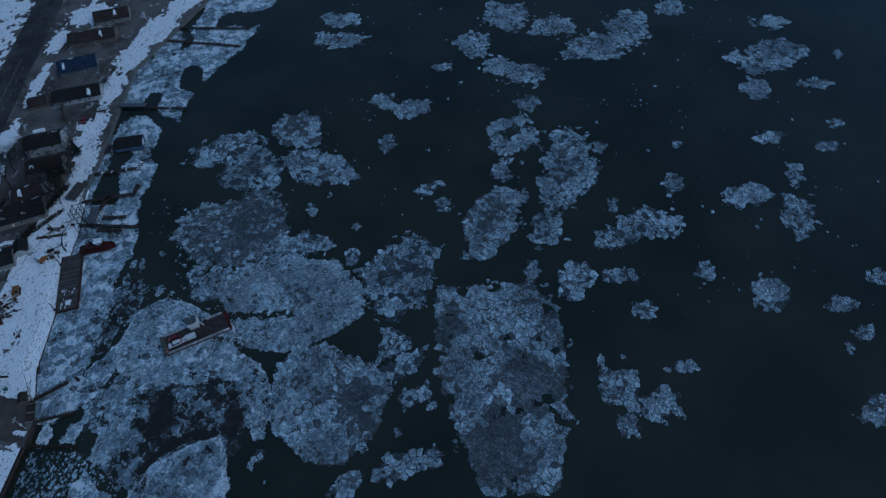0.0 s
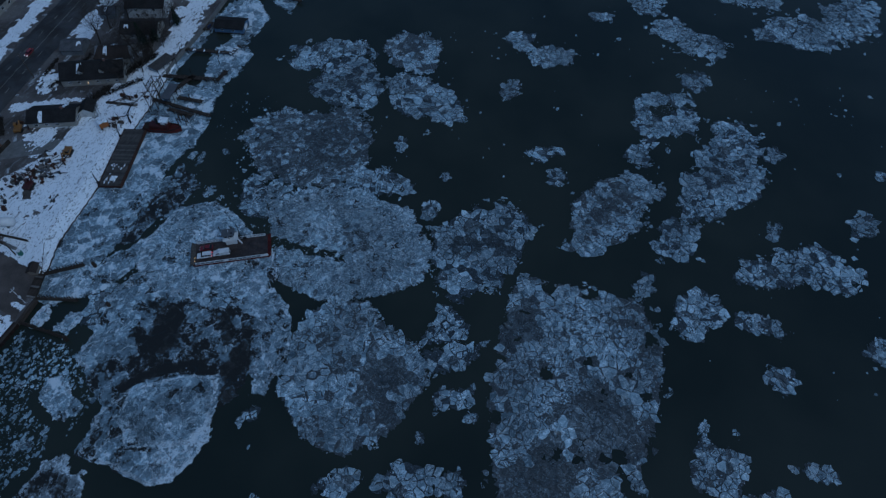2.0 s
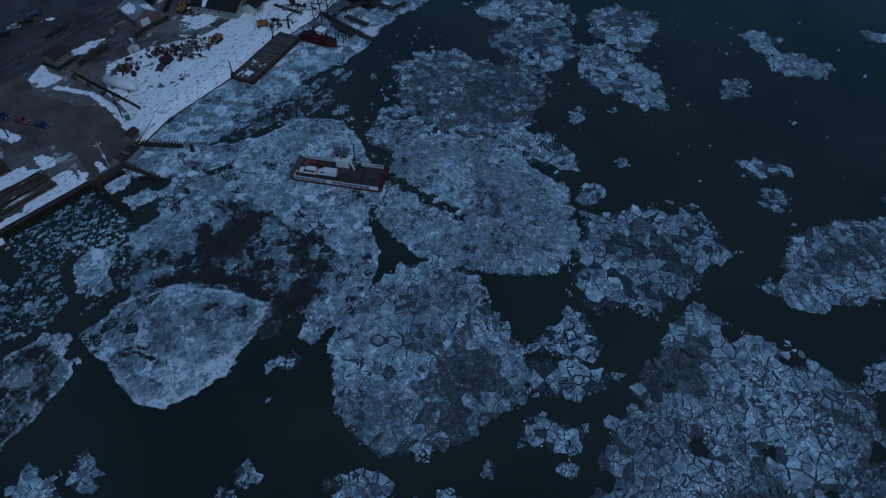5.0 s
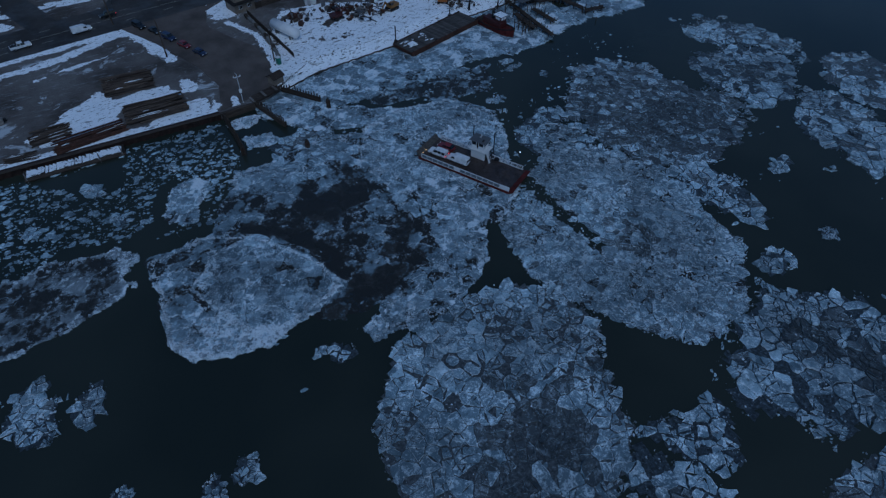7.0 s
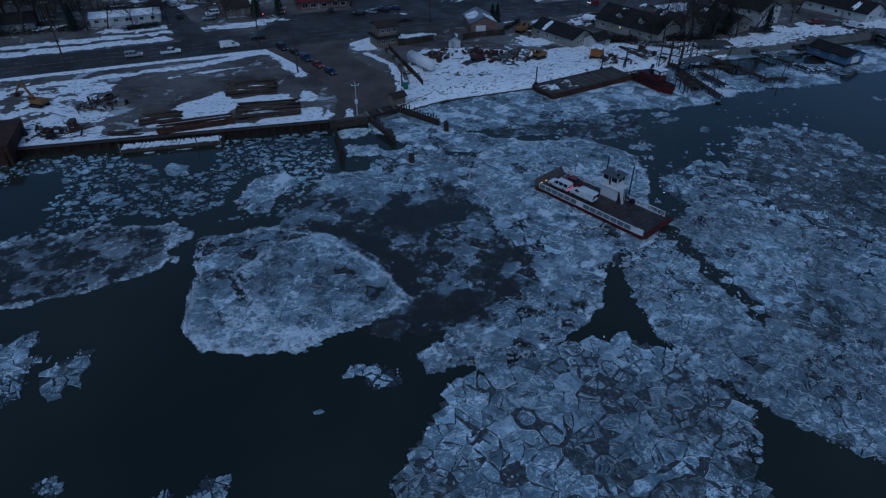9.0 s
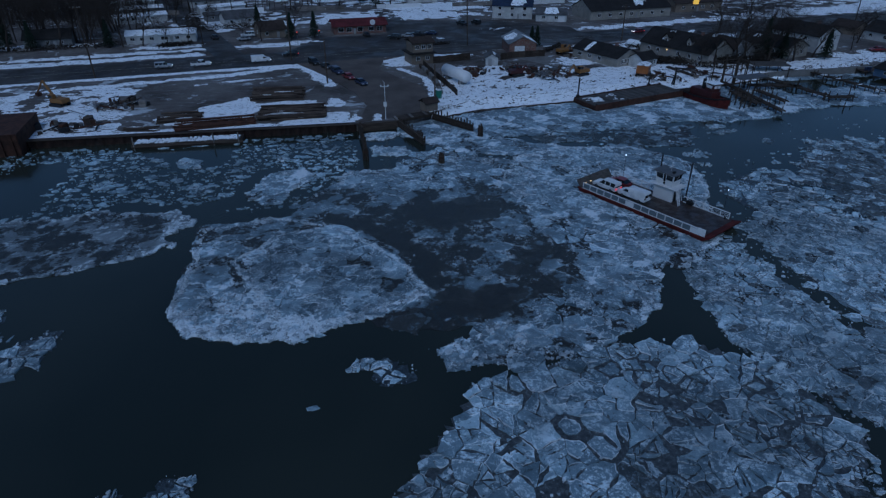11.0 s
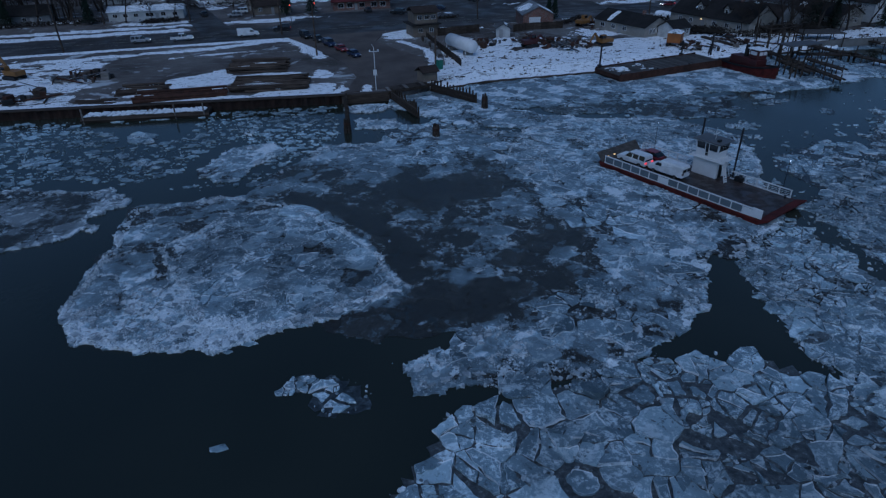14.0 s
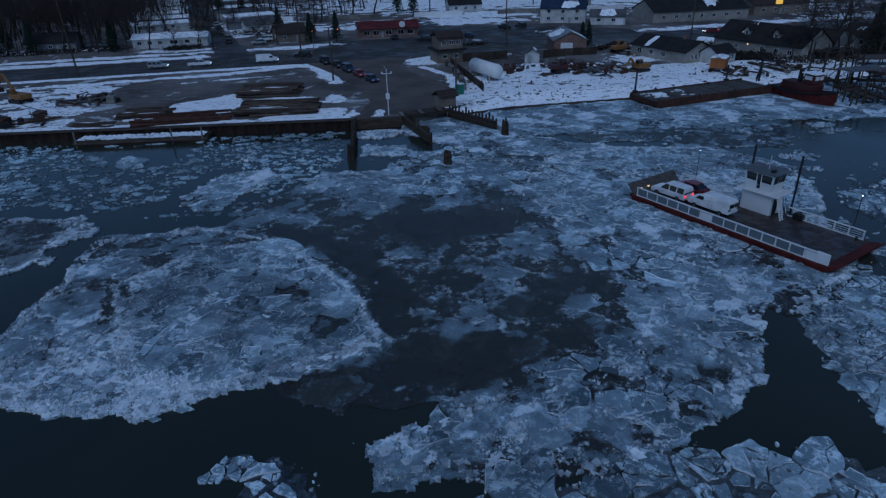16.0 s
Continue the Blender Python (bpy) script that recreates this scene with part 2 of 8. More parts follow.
def hull(*corners):
    """Depth in metres inside a convex plan whose corners run anticlockwise."""
    edges = []
    for (ax, ay), (bx, by) in zip(corners, corners[1:] + corners[:1]):
        far = math.hypot(bx - ax, by - ay)
        edges.append((-(by - ay) / far, (bx - ax) / far, ax, ay))
    return lambda px, py: min((px - ax) * nx + (py - ay) * ny for nx, ny, ax, ay in edges)


def band(points, half):
    """Depth inside a strip along a bent line."""
    def depth(px, py):
        best = 99.0
        for (ax, ay), (bx, by) in zip(points, points[1:]):
            dx, dy = bx - ax, by - ay
            f = min(1.0, max(0.0, ((px - ax) * dx + (py - ay) * dy) / (dx * dx + dy * dy)))
            best = min(best, math.hypot(px - ax - f * dx, py - ay - f * dy))
        return half - best
    return depth


def ease(v, lo, hi):
    v = min(1.0, max(0.0, (v - lo) / (hi - lo)))
    return v * v * (3 - 2 * v)


def torn(plan, amount=0.2, seed=0.0, size=16.0):
    """The depth inside a plan of straight sides with a ragged edge, in the measure of blob()."""
    def inside(px, py):
        d = plan(px, py) / 9.0
        if d < -0.9 or d > 0.9:
            return d
        q = Vector((px / size * 1.3 + seed, py / size * 1.3, seed))
        return d + amount * (noise.noise(q) * 1.2 + noise.noise(q * 2.7) * 0.6 + noise.noise(q * 7.0) * 0.35)
    return inside


# ------------------------------------------------------------------ river
bm = bmesh.new()
box(bm, -1500, 1800, -1800, 1500, -3.0, 0.0)
tagged(part("water", bm, M_WATER), "dark river water between drifting ice", "water", kind="structure")

# ------------------------------------------------------------------ ice on the river
rng = random.Random(7)
CLAIMED = []                      # tests of the floes laid so far
ICE_COUNT = 0
wake = band(((65, -47.5), (65.5, -56), (65, -64), (66, -72), (69, -90), (71.5, -106), (76, -126), (82, -144), (91, -165), (99, -204)), 1.9)


def trail(px, py):
    """Depth in metres inside the churned channel behind the ferry."""
    q = Vector((px * 0.3, py * 0.3, 2.0))
    return wake(px, py) + 1.1 * noise.noise(q) + 0.5 * noise.noise(q * 3.1)


def cell_outline(p, near, size):
    """The Voronoi cell of p among its neighbours, as a polygon."""
    poly = [(p[0] + size * math.cos(a), p[1] + size * math.sin(a)) for a in (0.3, 1.1, 1.9, 2.7, 3.4, 4.2, 5.0, 5.7)]
    for q in near:
        mx, my, dx, dy = (p[0] + q[0]) / 2, (p[1] + q[1]) / 2, q[0] - p[0], q[1] - p[1]
        if not dx and not dy:
            continue
        out, n = [], len(poly)
        for i in range(n):
            a, b = poly[i], poly[(i + 1) % n]
            da, db = (a[0] - mx) * dx + (a[1] - my) * dy, (b[0] - mx) * dx + (b[1] - my) * dy
            if da <= 0:
                out.append(a)
            if da * db < 0:
                f = da / (da - db)
                out.append((a[0] + f * (b[0] - a[0]), a[1] + f * (b[1] - a[1])))
        poly = out
        if len(poly) < 3:
            return []
    return poly


def ragged(poly):
    """Breaks each edge of a plate into a few crooked lengths."""
    out = []
    for p, q in zip(poly, poly[1:] + poly[:1]):
        out.append(p)
        dx, dy = q[0] - p[0], q[1] - p[1]
        long = math.hypot(dx, dy)
        n = 0 if long < 0.45 else min(5, int(long / 0.55) + 1)
        bow = rng.gauss(0, 0.05)
        for k in range(1, n):
            f = (k + rng.uniform(-0.25, 0.25)) / n
            o = bow * 4 * f * (1 - f) + rng.gauss(0, 0.028)
            out.append((p[0] + dx * f - dy * o, p[1] + dy * f + dx * o))
    return out


def shard_geometry(poly, shrink, thick, tilt, verts, faces, lift=0.0, center=None, ring=None):
    """One plate of ice: crumbled sloping sides and, where ring is given, a pushed-up lip along part of its edge. ring collects the frosted faces."""
    n = len(poly)
    cx, cy = sum(p[0] for p in poly) / n, sum(p[1] for p in poly) / n
    ox, oy = center or (0, 0)
    ax, ay = rng.gauss(0, tilt), rng.gauss(0, tilt)
    base = len(verts)
    crusty = rng.random() < 0.3
    foot = [(cx + (x - cx) * shrink * rng.uniform(0.96, 1.02), cy + (y - cy) * shrink * rng.uniform(0.96, 1.02)) for x, y in poly]
    top = thick + lift
    reach = sum(math.hypot(x - cx, y - cy) for x, y in foot) / n
    lipped = ring is not None and reach > 0.3
    start, arc = rng.randrange(n), rng.uniform(0.0, 0.9) * n if rng.random() < 0.5 else 0
    high = [0.0] * n
    for k in range(int(arc)):
        high[(start + k) % n] = rng.uniform(0.02, 0.09)
    inner = []
    for i, (x, y) in enumerate(foot):
        far = math.hypot(x - cx, y - cy) + 1e-6
        f = 1 - min(0.35, (rng.uniform(0.01, 0.05) if rng.random() < 0.75 else rng.uniform(0.05, 0.16)) / far)
        ex, ey = cx + (x - cx) * f, cy + (y - cy) * f
        level = top + (ex - cx) * ax + (ey - cy) * ay
        verts.append((ex - ox, ey - oy, max(0.03, level + high[i] + rng.uniform(-0.015, 0.015))))
        if lipped:
            f -= min(0.4, rng.uniform(0.03, 0.07 + 0.045 * reach) / far)
            inner.append((cx + (x - cx) * f - ox, cy + (y - cy) * f - oy, max(0.028, level - 0.01 + 0.5 * rng.uniform(0, high[i]))))
    for x, y in foot:
        verts.append((x - ox, y - oy, -0.1))
    for i in range(n):
        j = (i + 1) % n
        if ring is not None and crusty:
            ring.append(len(faces))
        faces.append((base + j, base + i, base + n + i, base + n + j))
    if not lipped:
        faces.append(tuple(range(base, base + n)))
        return
    verts += inner
    for i in range(n):
        j = (i + 1) % n
        if high[i] and high[j]:
            ring.append(len(faces))
        faces.append((base + i, base + j, base + 2 * n + j, base + 2 * n + i))
    faces.append(tuple(range(base + 2 * n, base + 3 * n)))


def area_of(poly):
    return abs(sum(a[0] * b[1] - b[0] * a[1] for a, b in zip(poly, poly[1:] + poly[:1]))) / 2


def crack(poly, least, chance):
    """Breaks a plate along random lines until its pieces are small enough."""
    if area_of(poly) < least or rng.random() > chance:
        return [poly]
    n = len(poly)
    cx, cy = sum(p[0] for p in poly) / n, sum(p[1] for p in poly) / n
    a = rng.uniform(0, 3.1416)
    nx, ny = math.cos(a), math.sin(a)
    cx, cy = cx + rng.uniform(-0.2, 0.2), cy + rng.uniform(-0.2, 0.2)
    sides = []
    for sign in (1, -1):
        out = []
        for i in range(n):
            p, q = poly[i], poly[(i + 1) % n]
            da, db = sign * ((p[0] - cx) * nx + (p[1] - cy) * ny), sign * ((q[0] - cx) * nx + (q[1] - cy) * ny)
            if da >= 0:
                out.append(p)
            if da * db < 0:
                f = da / (da - db)
                out.append((p[0] + f * (q[0] - p[0]), p[1] + f * (q[1] - p[1])))
        if len(out) > 2:
            sides += crack(out, least, chance * 0.8)
    return sides


def plates(name, data, material, parent=None):
    verts, faces, ring = data
    ob = raw(name, verts, faces, material, parent)
    ob.data.materials.append(M_FROST if material == M_SHARD else M_SHARD)
    index = np.zeros(len(faces), dtype=np.int32)
    index[ring] = 1
    ob.data.polygons.foreach_set("material_index", index)
    return ob


def sheet_grid(inside, x, y, reach, step, height, material, name, parent, floor=-0.15, span=None):
    """An uneven slab of ice or snow over all points that lie inside."""
    x0, x1, y0, y1 = span or (x - reach, x + reach, y - reach, y + reach)
    nx, ny = int((x1 - x0) / step) + 1, int((y1 - y0) / step) + 1
    index, verts, faces = {}, [], []
    deep = [[inside(x0 + i * step, y0 + j * step) for j in range(ny)] for i in range(nx)]

    def vert(i, j):
        if (i, j) not in index:
            px, py = x0 + i * step, y0 + j * step
            q = Vector((px, py, 3.0))
            jx, jy = noise.noise(q * 3.1) * step * 0.9, noise.noise(q * 3.1 + Vector((9, 9, 9))) * step * 0.9
            index[i, j] = len(verts)
            verts.append((px + jx - x, py + jy - y, height(px, py, deep[i][j])))
        return index[i, j]
    for i in range(nx - 1):
        for j in range(ny - 1):
            if (deep[i][j] + deep[i + 1][j] + deep[i][j + 1] + deep[i + 1][j + 1]) > 0:
                faces.append((vert(i, j), vert(i + 1, j), vert(i + 1, j + 1), vert(i, j + 1)))
    count = {}
    for f in faces:
        for a, b in zip(f, f[1:] + f[:1]):
            count[(a, b)] = 1
    low = {}
    for a, b in list(count):
        if (b, a) not in count:
            for w in (a, b):
                if w not in low:
                    low[w] = len(verts)
                    verts.append((verts[w][0], verts[w][1], floor))
            faces.append((b, a, low[a], low[b]))
    if not faces:
        return None
    ob = raw(name, verts, faces, material, parent)
    return ob


def shard_field(x, y, rx, ry, rot, spacing, dark=0.0, keep=0.95, singles=0, hole=0.0, amount=0.38, label="", heart=None, tight=0.85, plan=None, light=0.4, bed=None, tear=0.16, gaps=0.0):
    """A floe of broken plates frozen loosely together, in an uneven ellipse or inside a plan."""
    global ICE_COUNT
    ICE_COUNT += 1
    seed = ICE_COUNT * 3.7
    whole = torn(plan, tear, seed) if plan else blob(x, y, rx, ry, rot, amount, 1.0, seed)

    def inside(px, py):
        if not gaps:
            return whole(px, py)
        q = Vector((px * 0.13, py * 0.13, seed))
        return min(whole(px, py), gaps + noise.noise(q) + 0.6 * noise.noise(q * 2.9))

    cores = [blob(*h, 0.5, 1.0, seed + 50) for h in (heart if isinstance(heart, list) else [heart or (x + rx * 0.1, y, rx * 0.6, ry * 0.5, rot)])]
    dark_in = lambda px, py: max(c(px, py) for c in cores)
    reach = max(rx, ry) * 1.5
    n = int(2 * reach / spacing) + 1
    turn = rng.uniform(0, 1.5)
    ct, sn = math.cos(turn), math.sin(turn)
    grid = {}
    for i in range(-n, n + 1):
        for j in range(-n, n + 1):
            u = (i + rng.uniform(-0.47, 0.47) + 0.5 * (j % 2)) * spacing
            w = (j + rng.uniform(-0.47, 0.47)) * spacing * 0.92
            px, py = x + u * ct - w * sn, y + u * sn + w * ct
            if math.hypot(px - x, py - y) < reach + spacing and rng.random() > (0.3 if spacing > 1.25 else 0.0):
                grid[i, j] = (px, py)
    text = label or ("floe of dirty grey broken ice plates adrift on dark water" if dark > 0.5 else "floe of frosted blue-grey broken ice plates adrift on dark water")
    floe = thing("ice_floe", pose(x, y, 0), text, "ice floe", "drifting ice floes")
    near = [(a, b) for a in range(-3, 4) for b in range(-3, 4) if (a, b) != (0, 0)]
    lists = {False: ([], [], []), True: ([], [], [])}
    order = sorted(grid, key=lambda k: grid[k][1])
    made = 0
    for key in order:
        p = grid[key]
        d = inside(*p)
        if d < -0.4 or any(t(*p) > 0 for t in CLAIMED) or (hole and dark_in(*p) > hole) or rng.random() > keep + 0.1 * (d > 0.4):
            continue
        stray = d < 0
        if rng.random() > (0.14 * (1 + d / 0.4) if stray else 0.72 + 3 * d):
            continue
        poly = cell_outline(p, [grid[key[0] + a, key[1] + b] for a, b in near if (key[0] + a, key[1] + b) in grid], spacing * 1.5)
        if len(poly) < 3:
            continue
        gloom = dark_in(*p)
        is_dark = rng.random() < dark * (0.04 + 1.3 * ease(gloom, -0.15, 0.3))
        if trail(*p) > 0 and rng.random() < (0.93 if p[1] > -74 else 0.3):
            continue
        rubbly = noise.noise(Vector((p[0] * 0.09, p[1] * 0.09, seed))) > 0.05
        for piece in crack(poly, 0.45 if rubbly or stray else 2.2, 0.93 if rubbly or is_dark or stray else 0.6):
            if len(piece) < 3:
                continue
            if rng.random() < (0.35 if stray else 0.16 if rubbly else 0.02):
                continue
            shrink = rng.uniform(0.5, 0.9) if stray else rng.uniform(0.6, 0.9) if rng.random() < (0.5 if rubbly else 0.08) else rng.uniform(tight, 0.995)
            thick, tilt = rng.uniform(0.05, 0.2), 0.04 if rng.random() < 0.75 else 0.15
            one = made < singles and area_of(piece) > 0.8
            piece = ragged(piece)
            data = ([], [], []) if one else lists[is_dark]
            shard_geometry(piece, shrink, thick, tilt, data[0], data[1], center=(x, y), ring=data[2])
            if one:
                plates("ice_plate", data, M_SHARD_DARK if is_dark else M_SHARD, floe)
                made += 1
    for is_dark, data in lists.items():
        if data[1]:
            tagged(plates("broken_ice", data, M_SHARD_DARK if is_dark else M_SHARD, floe), kind="stuff")
    # crumbs between and round the plates, thicker along the seams
    heaps = ([], []), ([], [])
    for _ in range(int(rx * ry * 26 / spacing)):
        a, r = rng.uniform(0, 6.283), math.sqrt(rng.uniform(0, 1.7))
        u, w = r * rx * math.cos(a), r * ry * math.sin(a)
        c, s = math.cos(radians(rot)), math.sin(radians(rot))
        p = (x + u * c - w * s, y + u * s + w * c)
        if inside(*p) < -0.05 * rng.random() or any(t(*p) > 0.05 for t in CLAIMED) or (trail(*p) > 0 and rng.random() < 0.6):
            continue
        seam = abs(noise.noise(Vector((p[0] * 0.22, p[1] * 0.22, seed + 9))))
        if seam > 0.16 and rng.random() < 0.55:
            continue
        size = rng.choice((0.05, 0.07, 0.1, 0.14, 0.2, 0.27)) * rng.uniform(0.8, 1.3)
        k, a0 = rng.choice((4, 5)), rng.uniform(0, 6)
        poly = [(p[0] + size * rng.uniform(0.6, 1.1) * math.cos(a0 + i * 6.283 / k), p[1] + size * rng.uniform(0.6, 1.1) * math.sin(a0 + i * 6.283 / k)) for i in range(k)]
        pale = rng.random() < light * (1 - min(1.0, dark * 1.1) * ease(dark_in(*p), -0.1, 0.25))
        shard_geometry(poly, 0.95, rng.uniform(0.04, 0.14) + (0.06 if pale else 0.0), 0.2, *heaps[pale], center=(x, y))
    for (verts, faces), material in zip(heaps, (M_SHARD_DARK, M_RUBBLE)):
        if faces:
            tagged(raw("brash", verts, faces, material, floe), kind="stuff")
    if not any(lists[k][1] for k in lists) and not made:
        bpy.data.objects.remove(floe)
        return None
    shrunk = lambda px, py: -1.0 if any(t(px, py) > 0 for t in CLAIMED) or (py > -74 and trail(px, py) > 0.3) else ((-1.0 if hole and dark_in(px, py) > hole else inside(px, py)) - 0.03)
    sheet_grid(shrunk, x, y, reach, max(0.7, spacing * 0.45), lambda px, py, d: 0.025, bed or (M_SLUSH_DARK if dark > 0.5 else M_SLUSH), "slush", floe, -0.05)
    CLAIMED.append(inside)
    return floe


def ice_body(label, x, y, span, outline, frost_at, step=0.4, material=None, rubble=0, wobble=1.0, ridges=0):
    """A frozen-together floe: uneven sheet, frosted and crushed where frost_at says so."""
    global ICE_COUNT
    ICE_COUNT += 1
    seed = ICE_COUNT * 3.7
    floe = thing("ice_floe", pose(x, y, 0), label, "ice floe", "drifting ice floes")

    def inside(px, py):
        d = outline(px, py)
        if d < -3.5 or d > 6:
            return d
        q = Vector((px, py, seed))
        return d + wobble * (1.5 * noise.noise(q * 0.13) + 0.9 * noise.noise(q * 0.45) + 0.45 * noise.noise(q * 1.2))

    known = {}

    def frost(px, py, d):
        key = (round(px, 2), round(py, 2))
        if key not in known:
            q = Vector((px, py, seed))
            f = frost_at(px, py)
            if f > 0.12:
                f += 0.20 * noise.noise(q * 0.16) + 0.16 * noise.noise(q * 0.5) + 0.12 * noise.noise(q * 1.3)
                f += 0.34 * max(0.0, 1 - abs(noise.noise(q * 0.19 + Vector((3, 7, 1)))) / 0.05) * ease(f, 0.2, 0.45) * (0.3 + noise.noise(q * 0.4))
                f += 0.45 * max(0.0, 1 - abs(d - 0.25) / max(0.2, 0.8 + 1.8 * noise.noise(q * 0.25))) * max(0.0, 0.45 + 1.3 * noise.noise(q * 0.5)) if d < 2.6 else 0.0
            known[key] = min(1.0, max(0.0, f))
        return known[key]

    def height(px, py, d):
        q = Vector((px, py, seed))
        f = frost(px, py, d)
        rough = ease(f, 0.3, 0.9)
        return 0.035 + 0.20 * f + rough * (0.16 * noise.noise(q * 2.1) + 0.13 * noise.noise(q * 4.7)) + 0.05 * f * noise.noise(q * 0.5)

    ob = sheet_grid(inside, x, y, 0, step, height, material or M_SHEET, "ice_sheet", floe, -0.12, span)
    store = ob.data.attributes.new("frost", "FLOAT", "POINT")
    values = np.zeros(len(ob.data.vertices), dtype=np.float32)
    for v in ob.data.vertices:
        px, py = v.co.x + x, v.co.y + y
        values[v.index] = frost(px, py, inside(px, py))
    store.data.foreach_set("value", values)
    verts, faces = [], []
    for _ in range(rubble):
        px, py = rng.uniform(span[0], span[1]), rng.uniform(span[2], span[3])
        d = inside(px, py)
        if d < 0.0:
            continue
        f = frost_at(px, py) + (0.3 if d < 1.3 else 0.0) + 0.3 * noise.noise(Vector((px * 0.3, py * 0.3, seed)))
        if f < 0.55 and rng.random() > 0.006:
            continue
        size = rng.choice((0.07, 0.1, 0.13, 0.17, 0.22, 0.3, 0.4)) * rng.uniform(0.7, 1.3)
        if f > 0.62 and rng.random() < (0.14 if d < 2.2 else 0.08):
            size = rng.uniform(0.35, 0.95)
        k, a0 = rng.choice((3, 4, 5, 5, 6)), rng.uniform(0, 6)
        poly = [(px + size * rng.uniform(0.5, 1.3) * math.cos(a0 + i * 6.283 / k), py + size * rng.uniform(0.5, 1.2) * math.sin(a0 + i * 6.283 / k)) for i in range(k)]
        shard_geometry(poly, 0.95, 0.05 + 0.22 * min(1.0, f) + rng.uniform(-0.05, 0.06), 0.14 if size > 0.3 else 0.3, verts, faces, center=(x, y))
    if faces:
        tagged(raw("rubble", verts, faces, M_RUBBLE, floe), kind="stuff")
    # pressure ridges: crooked lines of crushed crumbs where cakes have ground together
    verts, faces = [], []
    for _ in range(ridges):
        px, py, a = rng.uniform(span[0], span[1]), rng.uniform(span[2], span[3]), rng.uniform(0, 6.283)
        if inside(px, py) < 0.3 or frost_at(px, py) < 0.4:
            continue
        turn = rng.gauss(0, 0.05)
        for n in range(rng.randint(14, 70)):
            a += turn + rng.gauss(0, 0.22)
            px, py = px + 0.13 * math.cos(a), py + 0.13 * math.sin(a)
            d = inside(px, py)
            if d < 0.1:
                break
            if noise.noise(Vector((px * 0.9, py * 0.9, seed))) < -0.15 or frost_at(px, py) < 0.3:
                continue
            f = frost(px, py, d)
            for _ in range(rng.choice((1, 1, 2))):
                size = rng.uniform(0.04, 0.13)
                sx, sy = px + rng.gauss(0, 0.07), py + rng.gauss(0, 0.07)
                k, a0 = rng.choice((3, 4, 5)), rng.uniform(0, 6)
                poly = [(sx + size * rng.uniform(0.6, 1.3) * math.cos(a0 + i * 6.283 / k), sy + size * rng.uniform(0.6, 1.3) * math.sin(a0 + i * 6.283 / k)) for i in range(k)]
                shard_geometry(poly, 0.95, 0.1 + 0.21 * f + rng.uniform(0, 0.06), 0.3, verts, faces, center=(x, y))
    if faces:
        tagged(raw("pressure_ridge", verts, faces, M_FROST, floe), kind="stuff")
    CLAIMED.append(inside)
    return floe


def small_body(x, y, rx, ry, rot, base, label, step=0.3, rubble=400, material=None):
    shape = blob(x, y, rx, ry, rot, 0.25, 1.0, x * 0.37)
    r = max(rx, ry) * 1.4
    return ice_body(label, x, y, (x - r, x + r, y - r, y + r), lambda px, py: shape(px, py) * min(rx, ry), lambda px, py: base, step, material, rubble, 0.5)


# the great floe off the landing: a pale core with an apron, thin dark ice, a ridged rim and a pale north lobe
core = hull((-11, -43), (-4.5, -58), (1, -60.8), (13.5, -57.3), (15.5, -54), (12.5, -46), (6.5, -37), (2.5, -34), (-5, -36.5))
apron = hull((-16.5, -31.5), (-18, -54), (-15, -59.5), (-8, -62.2), (-2, -63.8), (4, -61.5), (15, -56.5), (14, -48), (5, -34), (-6, -29))
north = hull((33, -24), (37, -38), (50, -51), (62, -46), (70, -34), (74, -21), (67, -10), (53, -7), (40, -11))
rim = hull((12.8, -63.8), (15.0, -70.8), (28, -71.5), (35, -70.5), (44, -64), (51, -54.5), (44, -52.5), (31, -59), (18.5, -61))
neck = hull((47, -51), (50.5, -57), (55, -55), (62, -49.5), (66, -44), (58, -42))
middle = hull((-5, -31), (4, -58), (14, -65), (40, -66.5), (51, -54), (48, -35), (42, -12), (30, -9), (8, -13))


def soft(x, y, rx, ry, rot):
    c, s = math.cos(radians(rot)), math.sin(radians(rot))
    return lambda px, py: ease(1 - math.hypot(((px - x) * c + (py - y) * s) / rx, ((py - y) * c - (px - x) * s) / ry), -0.25, 0.4)


great_zones = ((soft(38, -44, 13, 11, 30), 0.30), (soft(18, -17, 15, 5, -8), 0.42), (soft(36, -13, 10, 6, 0), 0.36), (soft(44, -55, 9, 5, 45), 0.46), (soft(57, -50, 8, 5, 40), 0.36))
core_pools = (soft(2, -43, 3.2, 1.3, -20), soft(7, -47, 3.6, 1.8, -42), soft(10.5, -52.5, 1.6, 3.0, 10))
gully = soft(-8.5, -39, 11, 1.7, 69)
great_pools = ((soft(24, -33, 10, 5, 8), 0.04), (soft(21, -58.5, 8, 3.2, 5), 0.04), (soft(9, -61.5, 9, 3.0, -15), 0.07), (soft(30, -51, 7, 2.6, 25), 0.10), (soft(31, -27, 9, 2.6, 30), 0.12))


